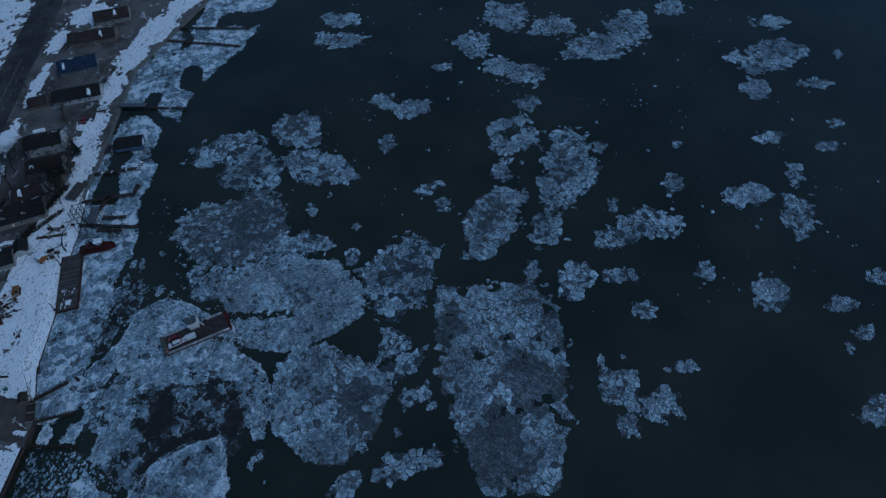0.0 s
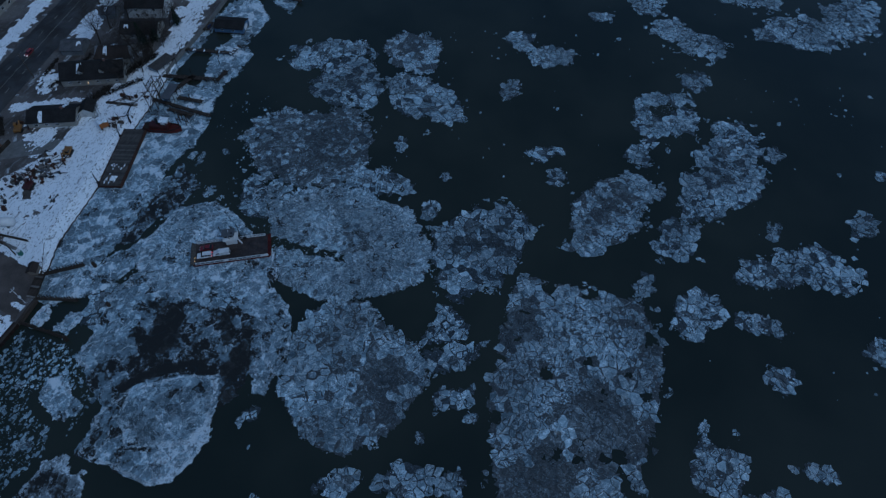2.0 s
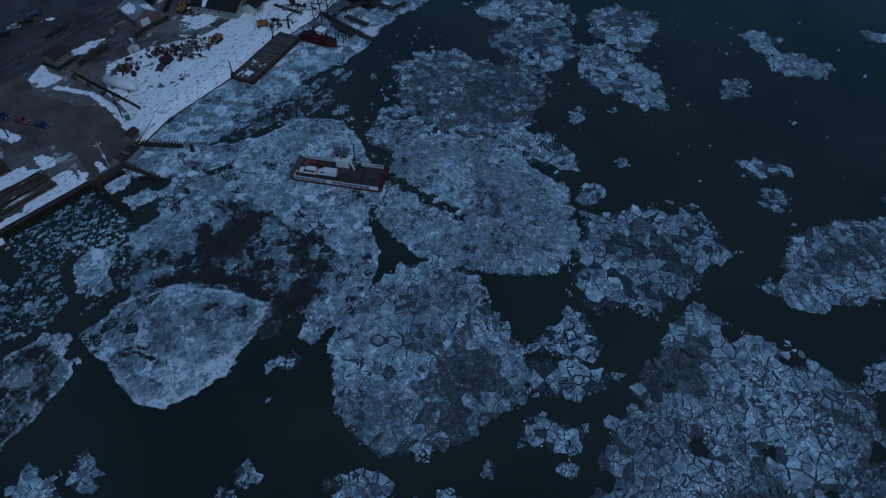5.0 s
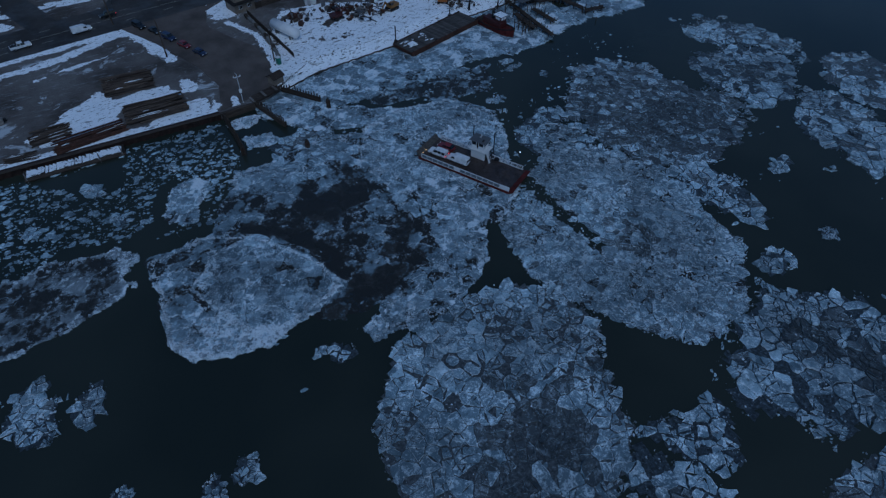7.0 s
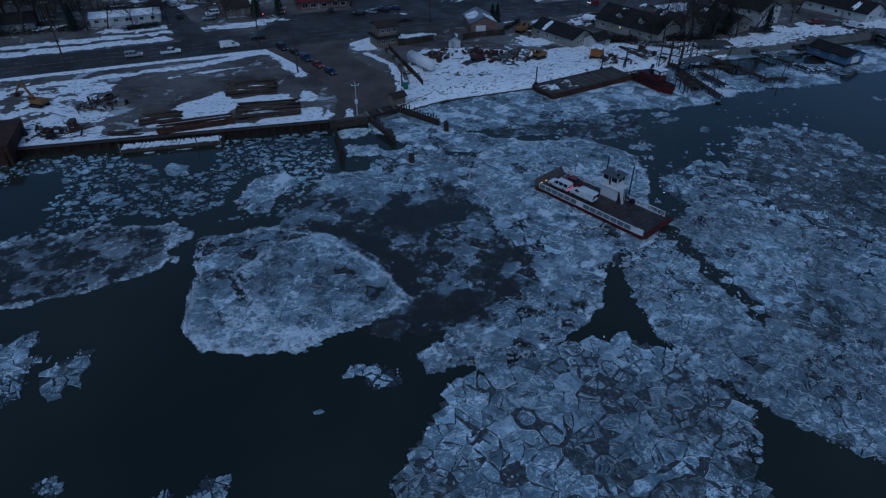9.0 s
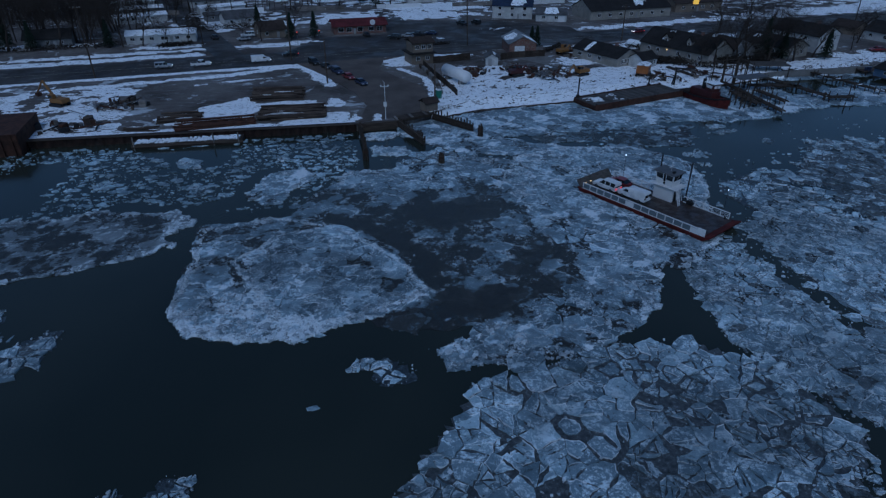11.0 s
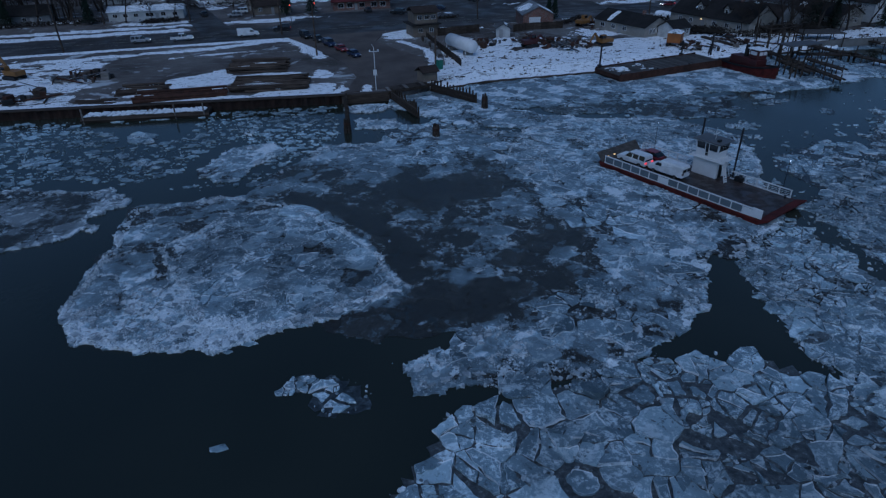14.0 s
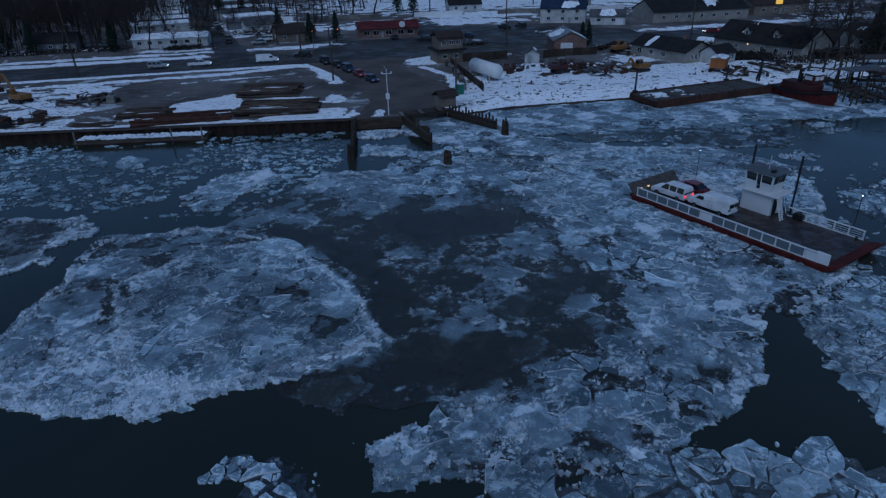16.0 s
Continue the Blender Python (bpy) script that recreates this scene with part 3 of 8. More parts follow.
def great_frost(px, py):
    q = Vector((px * 0.2, py * 0.2, 9.0))
    bend = 1.6 * noise.noise(q) + 0.8 * noise.noise(q * 3)
    f = 0.17
    for zone, value in great_zones:
        f += (value - f) * zone(px + bend, py - bend)
    f += (0.43 + 0.2 * noise.noise(q * 1.4) - f) * ease(north(px, py) + bend, -2.5, 2.5)
    for zone, value in great_pools:
        f += (value - f) * zone(px + 1.5 * bend, py + bend)
    f += (0.43 + 0.36 * noise.noise(q * 2.3) + 0.16 * noise.noise(q * 6) - f) * ease(rim(px, py) + 0.35 * bend, -1.2, 1.0)
    c, a = core(px, py) + 0.4 * bend, apron(px, py) + 0.3 * bend
    if a > -0.3:
        f = 0.27 + 0.40 * ease(-py + 0.25 * (px + 10) + bend, 42, 57)
    elif c > -5 and px > 3 and py > -51:
        f += (0.03 - f) * ease(c, -5, -3.5)
    if c > -2.0:
        f += (0.24 - f) * ease(c, -2.0, -0.8) * ease(py, -56, -48)
        f += (0.43 + 0.04 * bend + 0.1 * noise.noise(q * 4) - f) * ease(c, -0.5, 0.3)
        south = ease(-py, 46, 56)
        f += 0.42 * max(0.0, 1 - abs(c - 0.5) / max(0.3, 0.7 + 0.25 * bend + 0.4 * south)) * max(0.0, 0.5 + 0.3 * bend + 0.5 * south + 0.6 * noise.noise(q * 5))
    if a > -0.3:
        for pool in core_pools:
            f += (0.12 - f) * pool(px + 0.9 * bend, py + 0.6 * bend)
        f += (0.23 - f) * gully(px + 0.5 * bend, py) * ease(-c, -0.4, 0.5)
    return f


great = ice_body("great pale floe of refrozen pancake ice with crushed white rims", 20, -42, (-24, 80, -76, -2),
         lambda px, py: max(apron(px, py), north(px, py), rim(px, py), middle(px, py), neck(px, py)), great_frost, 0.27, None, 30000, 1.0, 600)


def crumbs(px, py, spread, top, small, large, verts, faces):
    """One crushed crumb of ice beside the given spot of the great floe."""
    size = rng.uniform(small, large)
    sx, sy = px + rng.gauss(0, spread), py + rng.gauss(0, spread)
    k, a0 = rng.choice((3, 4, 5)), rng.uniform(0, 6)
    poly = [(sx + size * rng.uniform(0.6, 1.3) * math.cos(a0 + i * 6.283 / k), sy + size * rng.uniform(0.6, 1.3) * math.sin(a0 + i * 6.283 / k)) for i in range(k)]
    shard_geometry(poly, 0.95, top + rng.uniform(-0.03, 0.07), 0.35, verts, faces, center=(20, -42))


def great_core():
    """Rounded pancakes frozen into the core, crushed ice along their lips, and the ridge that runs round the core."""
    cakes, cake_faces, verts, faces = [], [], [], []
    for _ in range(430):
        px, py = rng.uniform(-12, 16), rng.uniform(-61, -34)
        d = core(px, py)
        if d < 0.9 or noise.noise(Vector((px * 0.16, py * 0.16, 4.0))) < -0.05 or great_frost(px, py) < 0.27:
            continue
        r, long, turn = rng.choice((0.6, 0.8, 1.0, 1.2, 1.5, 1.9)) * rng.uniform(0.8, 1.15), rng.uniform(1.0, 1.5), rng.uniform(0, 3.14)
        r = min(r, d)
        poly = []
        for i in range(14):
            a = i * 6.283 / 14
            w = r * (1 + 0.22 * noise.noise(Vector((math.cos(a) * 1.3 + px, math.sin(a) * 1.3 + py, 2.0))))
            u, v = w * long * math.cos(a), w * math.sin(a)
            poly.append((px + u * math.cos(turn) - v * math.sin(turn), py + u * math.sin(turn) + v * math.cos(turn)))
        top = rng.uniform(0.13, 0.19)
        shard_geometry(poly, 0.97, top, 0.04, cakes, cake_faces, center=(20, -42))
        start, arc = rng.randrange(14), rng.choice((0, 2, 3, 4, 5, 7))
        for i in range(arc):
            (ax, ay), (bx, by) = poly[(start + i) % 14], poly[(start + i + 1) % 14]
            for n in range(int(math.hypot(bx - ax, by - ay) / 0.09)):
                w = rng.random()
                crumbs(ax + (bx - ax) * w, ay + (by - ay) * w, 0.035, top + 0.03, 0.03, 0.085, verts, faces)
    tagged(raw("pancake_ice", cakes, cake_faces, M_PANCAKE, great, "smooth rounded ice pancakes"), kind="stuff")
    for _ in range(90000):
        px, py = rng.uniform(-19, 17), rng.uniform(-65, -28)
        c, a = core(px, py), apron(px, py)
        if c > 3 or a < 0.15:
            continue
        q = Vector((px * 0.3, py * 0.3, 21.0))
        bend = 0.7 * noise.noise(q) + 0.35 * noise.noise(q * 3)
        south, patch = ease(-py, 44, 56), noise.noise(q * 1.7 + Vector((5, 1, 3)))
        wide = max(0.06, 0.2 + 0.5 * south + 0.35 * patch)
        near = abs(c - 0.35 + bend) / wide
        edge = abs(a - 0.9 + bend) / max(0.05, 0.2 + 0.3 * south + 0.9 * patch) if c < 0 and px < 4 else 9.0
        if min(near, edge) < 1 and rng.random() < 1 - 0.6 * min(near, edge):
            crumbs(px, py, 0.02, 0.2, 0.03, rng.choice((0.09, 0.12, 0.24)), verts, faces)
    tagged(raw("core_ridge", verts, faces, M_FROST, great, "ridge of crushed white ice"), kind="stuff")
    verts, faces = [], []
    for _ in range(60000):
        px, py = rng.uniform(32, 76), rng.uniform(-54, -6)
        d = north(px, py)
        if abs(d - 0.8) > 1.6:
            continue
        q = Vector((px * 0.25, py * 0.25, 31.0))
        patch = noise.noise(q * 1.7)
        near = abs(d - 0.8 + 0.8 * noise.noise(q) + 0.35 * noise.noise(q * 3)) / max(0.05, 0.22 + 0.55 * patch)
        if near < 1 and rng.random() < 1 - 0.6 * near:
            crumbs(px, py, 0.02, 0.2, 0.04, rng.choice((0.1, 0.14, 0.26)), verts, faces)
    tagged(raw("lobe_ridge", verts, faces, M_FROST, great, "ridge of crushed white ice"), kind="stuff")


def frozen_plates(parent, ox, oy, span, depth, frost_at, spacing, share):
    """Plates caught in a refrozen floe, a little proud of the sheet, with pushed-up white lips."""
    grid, data = {}, ([], [], [])
    nx, ny = int((span[1] - span[0]) / spacing), int((span[3] - span[2]) / spacing)
    for i in range(nx):
        for j in range(ny):
            if rng.random() < 0.72:
                grid[i, j] = (span[0] + (i + rng.random()) * spacing, span[2] + (j + rng.random()) * spacing)
    around = [(a, b) for a in range(-3, 4) for b in range(-3, 4) if (a, b) != (0, 0)]
    for (i, j), p in grid.items():
        f = frost_at(*p)
        if depth(*p) < 0.8 or rng.random() > share * ease(f, 0.2, 0.42) * (0.75 + 1.1 * noise.noise(Vector((p[0] * 0.11, p[1] * 0.11, 6.0)))):
            continue
        poly = cell_outline(p, [grid[i + a, j + b] for a, b in around if (i + a, j + b) in grid], spacing * 1.5)
        for piece in crack(poly, 1.6, 0.6) if len(poly) > 2 else ():
            if len(piece) > 2 and rng.random() < 0.9:
                top = 0.075 + 0.2 * min(0.7, f) + rng.uniform(-0.02, 0.04)
                shard_geometry(ragged(piece), rng.uniform(0.86, 0.99), top, 0.03, data[0], data[1], center=(ox, oy), ring=data[2])
    ob = raw("frozen_plate", data[0], data[1], M_SET_PLATE, parent, "flat plates frozen into the floe")
    ob.data.materials.append(M_FROST)
    index = np.zeros(len(data[1]), dtype=np.int32)
    index[data[2]] = 1
    ob.data.polygons.foreach_set("material_index", index)
    tagged(ob, kind="stuff")


kept = rng.getstate()
great_core()
frozen_plates(great, 20, -42, (-18, 76, -72, -6), lambda px, py: max(north(px, py), rim(px, py), middle(px, py), core(px, py)), great_frost, 2.3, 1.0)
rng.setstate(kept)

small_body(38, -4, 15.0, 5.0, 155, 0.44, "broken pale ice wedged before the landing", 0.4, 1200)
small_body(15.8, 6.4, 3.9, 3.0, 0, 0.8, "snow-covered ice cake between the landing walls")
small_body(17, -3, 4.5, 2.8, 160, 0.55, "flat snow-dusted ice cake by the pilings")
small_body(-5.2, -17.2, 8.2, 3.7, 58, 0.5, "small pale floe with a sunken middle")
brown = blob(-38.5, -32, 20.5, 10.0, 6, 0.2, 1.0, 8.0)
ice_body("brownish floe of frozen brash with a thin pale rim", -38, -30, (-66, -8, -50, -8), lambda px, py: brown(px, py) * 10,
         lambda px, py: 0.16 + 0.3 * ease(brown(px, py), 0.16, 0.0), 0.35, M_BROWN, 9000, 0.7, 60)

shard_field(8.6, -70.6, 2.9, 2.1, 140, 1.7, 0.1, 0.97, label="small floe of frosted ice plates adrift on dark water")
shard_field(5.4, -68.6, 1.6, 0.9, 30, 0.8, 0.1, 0.97, label="small floe of frosted ice plates adrift on dark water")
for x, y, rx, ry, rot in ((76.5, -2.3, 2.9, 1.3, 8), (63.5, -4, 1.7, 0.9, 20), (91.5, -0.8, 2.4, 1.0, 0), (91, -4.6, 2.9, 1.1, 12), (78, -16.5, 2.2, 1.3, 30), (97, -12, 1.6, 1.0, 60), (119.5, -18, 2.4, 1.2, 40), (108, -19, 1.4, 0.8, 0), (54, 0.5, 1.8, 0.7, 10)):
    shard_field(x, y, rx, ry, rot, 1.1, 0.0, 0.97, label="small floe of frosted ice plates adrift on dark water")
shard_field(25, -8, 10.0, 4.6, 18, 1.4, 0.5, 0.9, label="small ice cakes packed before the landing walls")

# fields of broken plates, spacing in metres
CLAIMED.append(hull((33, -70.5), (43.5, -71.2), (47.5, -64), (46.5, -62), (41, -66.3)))
CLAIMED.append(hull((42.5, -71.0), (48.2, -75.6), (48.6, -69), (46.5, -62)))      # open lead in the shape of a wedge
CLAIMED.append(hull((46, -62), (48.4, -70), (49.2, -65), (51.6, -58.5), (51.8, -55), (50, -56)))
CLAIMED.append(hull((4, -77), (14, -74.8), (24, -72.3), (24, -71), (14, -70), (4, -69)))
CLAIMED.append(torn(hull((43.5, -107), (56, -111), (62.5, -101), (55, -88), (50, -92)), 0.12, 4.0))      # pools between the fields
CLAIMED.append(torn(hull((52, -125), (60, -131), (68, -126), (60, -116)), 0.12, 5.0))
shard_field(30, -92, 27, 24, 61, 2.25, 0.6, 0.97, 300, heart=[(31, -94, 6, 4.5, 60), (27, -104, 14, 8, 25)], tight=0.95,
            plan=hull((5, -101), (16, -111), (34, -115), (43, -108), (48, -99), (54, -88), (50, -76), (47, -70.2), (28, -69.3), (20, -72.5), (6, -86)))
shard_field(74, -70, 34, 26, 100, 1.6, 0.45, 0.985, 200, heart=(73, -74, 11, 6, 98), tight=0.94, light=0.65, bed=M_BRASH_BED,
            plan=hull((52.3, -54), (48.4, -66), (48.0, -76), (53, -87), (58, -95), (66, -101), (80, -101), (92, -88), (95, -66), (90, -48), (80, -38), (72, -40), (63, -48)))
shard_field(86, -115, 21.5, 16.0, 145, 2.2, 0.5, 0.92, 60)
shard_field(109, -41, 24.0, 22.0, 132, 1.7, 0.62, 0.74, 40, heart=(110, -41, 26, 23, 132))
shard_field(82, -38, 11.5, 9.2, 89, 1.9, 0.1, 0.95, 40)
shard_field(100, -70, 15.0, 7.2, 105, 2.1, 0.2, 0.85)
shard_field(148, -73, 21.0, 10.3, 54, 2.3, 0.3, 0.95)
shard_field(145, -40, 17.0, 13.0, 25, 2.1, 0.5, 0.7)
shard_field(162, -25, 17.5, 10.0, 109, 2.2, 0.3, 0.85)
shard_field(176, -58, 15.0, 13.0, 104, 2.2, 0.6, 0.65)
shard_field(38, -152, 44, 30, 0, 2.1, 0.8, 0.9, 60, heart=[(12, -151, 13, 14, 90), (35, -166, 12, 11.5, 0), (62, -133, 10, 8, 0)], tear=0.26, gaps=0.5,
            plan=hull((-4, -137), (-4, -172), (12, -175.5), (31, -178), (52, -180), (68, -179), (81, -171), (79, -135), (73, -127), (58, -123.5), (43, -127), (32, -132), (20, -134)))
shard_field(52, -112, 8.0, 7.0, 118, 2.3, 0.1, 0.85, 30)
shard_field(42, -118, 10.5, 5.0, 122, 2.2, 0.15, 0.8)
shard_field(31, -123, 7.2, 3.0, 125, 2.0, 0.1, 0.9)
shard_field(115, -154, 20.0, 10.8, 156, 1.9, 0.7, 0.96)
shard_field(145, -191, 26.0, 13.5, 172, 2.0, 0.35, 0.97)
shard_field(169, -166, 15.5, 12.4, 138, 2.0, 0.4, 0.95, hole=0.35)
shard_field(109, -178, 9.0, 6.5, 172, 2.2, 0.1, 0.9)
shard_field(81, -187, 9.0, 7.4, 140, 2.0, 0.2, 0.93)
shard_field(84, -205, 8.5, 3.6, 89, 1.9, 0.1, 0.9)
shard_field(104, -209, 12.0, 6.0, 103, 2.0, 0.2, 0.85)
shard_field(-1, -102, 6.0, 3.4, 123, 1.9, 0.2, 0.9)
shard_field(5, -119, 8.0, 4.5, 117, 2.2, 0.2, 0.9)

# smaller floes, group by group over the river
SMALL_NEAR = ((8, -130, 3.9, 3.6, 56), (-40, -57, 6.0, 4.0, 91), (-32, -59, 4.2, 2.3, 75), 
              (51, -101, 1.6, 1.0, 140), (-18, -84, 2.4, 1.7, 60), (-30, -78, 1.9, 1.0, 140),
              (-22, -3, 3.1, 1.9, 118), (-19, -16, 2.3, 1.5, 110), (-5, -3, 1.7, 1.2, 128), (-36, -11, 2.7, 1.7, 126),
              (77, -16, 2.2, 1.4, 0), (77, -3, 1.8, 1.4, 35), (88, -123, 3.4, 2.4, 14))
SMALL_FAR = ((198, -101, 6.8, 6.0, 0), (191, -116, 10.5, 7.0, 124), (165, -105, 5.4, 4.5, 175), (194, -176, 6.8, 5.0, 175),
             (225, -163, 10.0, 7.3, 145), (217, -178, 6.4, 4.2, 132), (239, -205, 9.3, 5.1, 127), (67, -212, 5.0, 3.6, 160),
             (124, -133, 4.3, 3.5, 143), (134, -126, 7.0, 3.2, 120), (144, -160, 6.1, 4.5, 170), (129, -170, 3.4, 1.5, 8),
             (123, -209, 4.0, 2.1, 170), (111, -94, 1.9, 1.7, 3), (122, -73, 3.9, 2.0, 25))
SMALL_MID = ((17, -118, 1.8, 1.1, 25), (27, -130, 2.1, 1.4, 118), (-13, -83, 2.4, 1.9, 54), (94, -94, 4.2, 2.9, 23),
             (87, -170, 4.9, 3.3, 179), (45, -192, 2.0, 1.3, 177), (34, -196, 9.3, 7.0, 158), (27, -210, 7.3, 5.6, 109),
             (20, -198, 4.6, 3.7, 151), (42, -222, 5.3, 2.2, 93), (69, -289, 5.9, 3.4, 103), (56, -292, 3.9, 2.5, 139),
             (50, -285, 2.6, 1.5, 148), (82, -309, 5.3, 3.5, 113), (25, -286, 7.6, 4.8, 112), (85, -240, 4.8, 3.7, 141))
SMALL_OUT = ((203, -295, 8.9, 6.4, 141), (166, -292, 6.3, 4.4, 111), (159, -316, 5.8, 4.1, 119), (115, -288, 12.2, 8.2, 144),
             (128, -269, 11.5, 7.1, 101), (140, -295, 7.5, 3.3, 158), (75, -264, 8.6, 6.4, 129), (135, -238, 7.7, 3.4, 166),
             (111, -221, 13.3, 7.4, 95), (207, -328, 7.3, 3.6, 97), (264, -321, 9.7, 5.4, 98), (242, -217, 17.1, 11.3, 96),
             (261, -237, 20.3, 14.9, 160), (281, -267, 9.5, 7.6, 141), (264, -195, 12.9, 9.9, 98), (276, -169, 14.5, 13.0, 166))
SMALL_TOP = ((247, -149, 13.1, 10.0, 178), (255, -70, 16.1, 6.5, 89), (219, -176, 10.8, 8.6, 96), (226, -131, 4.9, 3.9, 89),
             (160, -207, 4.7, 3.7, 159), (232, -348, 3.4, 2.2, 144), (162, -245, 2.5, 2.0, 142), (175, -325, 3.8, 2.7, 129),
             (275, -68, 10.1, 8.0, 78), (230, -292, 7.2, 5.4, 120), (232, -313, 18.5, 13.0, 111))
for k, (group, spacing) in enumerate(((SMALL_NEAR, 1.5), (SMALL_FAR, 2.0), (SMALL_MID, 1.7), (SMALL_OUT, 2.2), (SMALL_TOP, 2.2))):
    for x, y, rx, ry, rot in group:
        shard_field(x, y, rx, ry, rot, min(spacing, ry * 0.7), 0.12, 0.95, amount=0.45,
                    label="small floe of frosted ice plates adrift on dark water" if rx < 6 else "")


def loose_ice(name, x0, x1, y0, y1, count, sizes, keep, label):
    """Single drifting plates too many to count."""
    verts, faces = [], []
    for _ in range(count):
        p = (rng.uniform(x0, x1), rng.uniform(y0, y1))
        d = noise.noise(Vector((p[0] * 0.07, p[1] * 0.11, 5)))
        if d < keep or any(t(*p) > 0 for t in CLAIMED):
            continue
        size = rng.choice(sizes) * rng.uniform(0.6, 1.3)
        k, a0, long = rng.choice((4, 5, 5, 6)), rng.uniform(0, 6), rng.uniform(0.45, 1.0)
        poly = [(p[0] + size * rng.uniform(0.5, 1.2) * math.cos(a0 + i * 6.283 / k), p[1] + long * size * rng.uniform(0.5, 1.2) * math.sin(a0 + i * 6.283 / k)) for i in range(k)]
        shard_geometry(poly, 1.0, rng.uniform(0.04, 0.14), 0.03, verts, faces)
    return tagged(raw(name, verts, faces, M_SHARD), label, "ice", kind="stuff")


loose_ice("drift_ice", -75, 10, -26, 9.5, 5200, (0.07, 0.1, 0.14, 0.2, 0.3, 0.5, 0.9), -0.15, "scattered small ice plates drifting along the quay")
loose_ice("brash_ice", -10, 130, -75, 0, 1500, (0.15, 0.25, 0.4, 0.7), 0.05, "loose ice crumbs on the dark water")
loose_ice("far_drift_ice", 60, 300, -330, -60, 900, (0.25, 0.4, 0.7, 1.2), 0.08, "scattered small ice plates far out on the river")

# ------------------------------------------------------------------ land and quay
def ground_material():
    """Trodden gravel, mud and dead grass with a thin, patchy dusting of snow."""
    k = Mat("frozen_ground", 0.95, 0.0, 0.15)
    c = k.ramp(k.noise(0.05, 5, 0.6), (0.4, (0.078, 0.069, 0.063)), (0.5, (0.135, 0.121, 0.112)), (0.6, (0.18, 0.166, 0.155)))
    c = k.mix(1.0, c, k.ramp(k.noise(3.0, 6, 0.7), (0.3, 0.6), (0.7, 1.1)), "MULTIPLY")
    c = k.mix(k.ramp(k.noise(0.12, 7, 0.68, distort=0.6), (0.58, 0.0), (0.63, 0.8)), c, (0.55, 0.58, 0.6))
    c = k.mix(k.ramp(k.noise(0.9, 7, 0.72, stretch=(0.3, 1.2, 1)), (0.55, 0.0), (0.66, 0.4)), c, (0.33, 0.35, 0.365))
    k.color(c).bump(k.noise(2.0, 6, 0.7), 0.5, 0.1)
    return k.m


def asphalt_material():
    k = Mat("old_asphalt", 0.85, 0.0, 0.25)
    c = k.ramp(k.noise(0.06, 5, 0.6), (0.4, (0.038, 0.035, 0.033)), (0.6, (0.068, 0.063, 0.059)))
    c = k.mix(1.0, c, k.ramp(k.noise(9.0, 4, 0.7), (0.3, 0.75), (0.7, 1.1)), "MULTIPLY")
    k.color(k.mix(k.ramp(k.noise(0.5, 6, 0.7, stretch=(0.25, 1, 1)), (0.56, 0.0), (0.66, 0.3)), c, (0.11, 0.115, 0.12)))
    k.rough(k.ramp(k.noise(0.15, 4), (0.35, 0.45), (0.6, 0.9)))
    return k.m


def snow_material():
    k = Mat("old_snow", 0.9)
    c = k.ramp(k.noise(0.25, 5, 0.6), (0.3, (0.80, 0.825, 0.85)), (0.5, SNOW))
    c = k.mix(k.ramp(k.noise(1.3, 8, 0.74, stretch=(0.6, 1.5, 1)), (0.575, 0.0), (0.60, 0.95)), c, (0.09, 0.084, 0.078))
    c = k.mix(k.ramp(k.noise(0.33, 8, 0.7, stretch=(0.7, 1.6, 1), distort=0.5), (0.60, 0.0), (0.63, 0.7)), c, (0.13, 0.12, 0.11))
    k.color(c).bump(k.noise(1.2, 6, 0.65), 0.6, 0.12)
    return k.m


def wood_material(name, a, b):
    k = Mat(name, 0.85, 0.0, 0.2)
    c = k.ramp(k.noise(1.2, 6, 0.65, stretch=(0.3, 2.5, 2.5)), (0.35, a), (0.65, b))
    k.color(k.mix(1.0, c, k.ramp(k.rand(), (0.0, 0.6), (1.0, 1.15)), "MULTIPLY"))
    k.bump(k.noise(6, 5, stretch=(0.2, 2, 2)), 0.4, 0.03)
    return k.m


def rust_material(name, a, b, metal=0.0):
    k = Mat(name, 0.8, metal, 0.2)
    c = k.ramp(k.noise(0.8, 7, 0.7), (0.36, a), (0.62, b))
    k.color(k.mix(k.ramp(k.noise(0.3, 5), (0.6, 0.0), (0.75, 0.5)), c, (0.05, 0.04, 0.035)))
    k.bump(k.noise(5, 5), 0.4, 0.03)
    return k.m


M_GROUND = ground_material()
M_ROAD = asphalt_material()
M_LANDING = plain("worn_brown_asphalt", (0.15, 0.125, 0.108), 0.8, 0, 0.5, 0.5)
M_SNOW = snow_material()
M_TIMBER = wood_material("wet_dark_timber", (0.028, 0.022, 0.017), (0.075, 0.058, 0.045))
M_LOG = wood_material("brown_timber", (0.034, 0.025, 0.02), (0.115, 0.09, 0.071))
M_PLANK = wood_material("grey_planks", (0.11, 0.10, 0.09), (0.24, 0.22, 0.20))
M_OLD_PLANK = wood_material("old_dark_planks", (0.05, 0.046, 0.042), (0.12, 0.11, 0.10))
M_RUST = rust_material("rusty_steel", (0.028, 0.016, 0.012), (0.075, 0.036, 0.024))
M_DARKRUST = rust_material("wet_dark_rust", (0.012, 0.009, 0.008), (0.035, 0.02, 0.015))
M_DARK = plain("black_steel", (0.02, 0.02, 0.022), 0.6, 0.3)
M_STEEL = plain("grey_steel", (0.16, 0.16, 0.165), 0.55, 0.4)
M_WHITE = plain("white_paint", (0.72, 0.72, 0.72), 0.5, 0, 0.15)
M_GLASS = Mat("dark_glass", 0.06, 0.0, 0.6).color((0.012, 0.015, 0.018)).m
M_TYRE = plain("tyre_rubber", (0.018, 0.018, 0.019), 0.85)
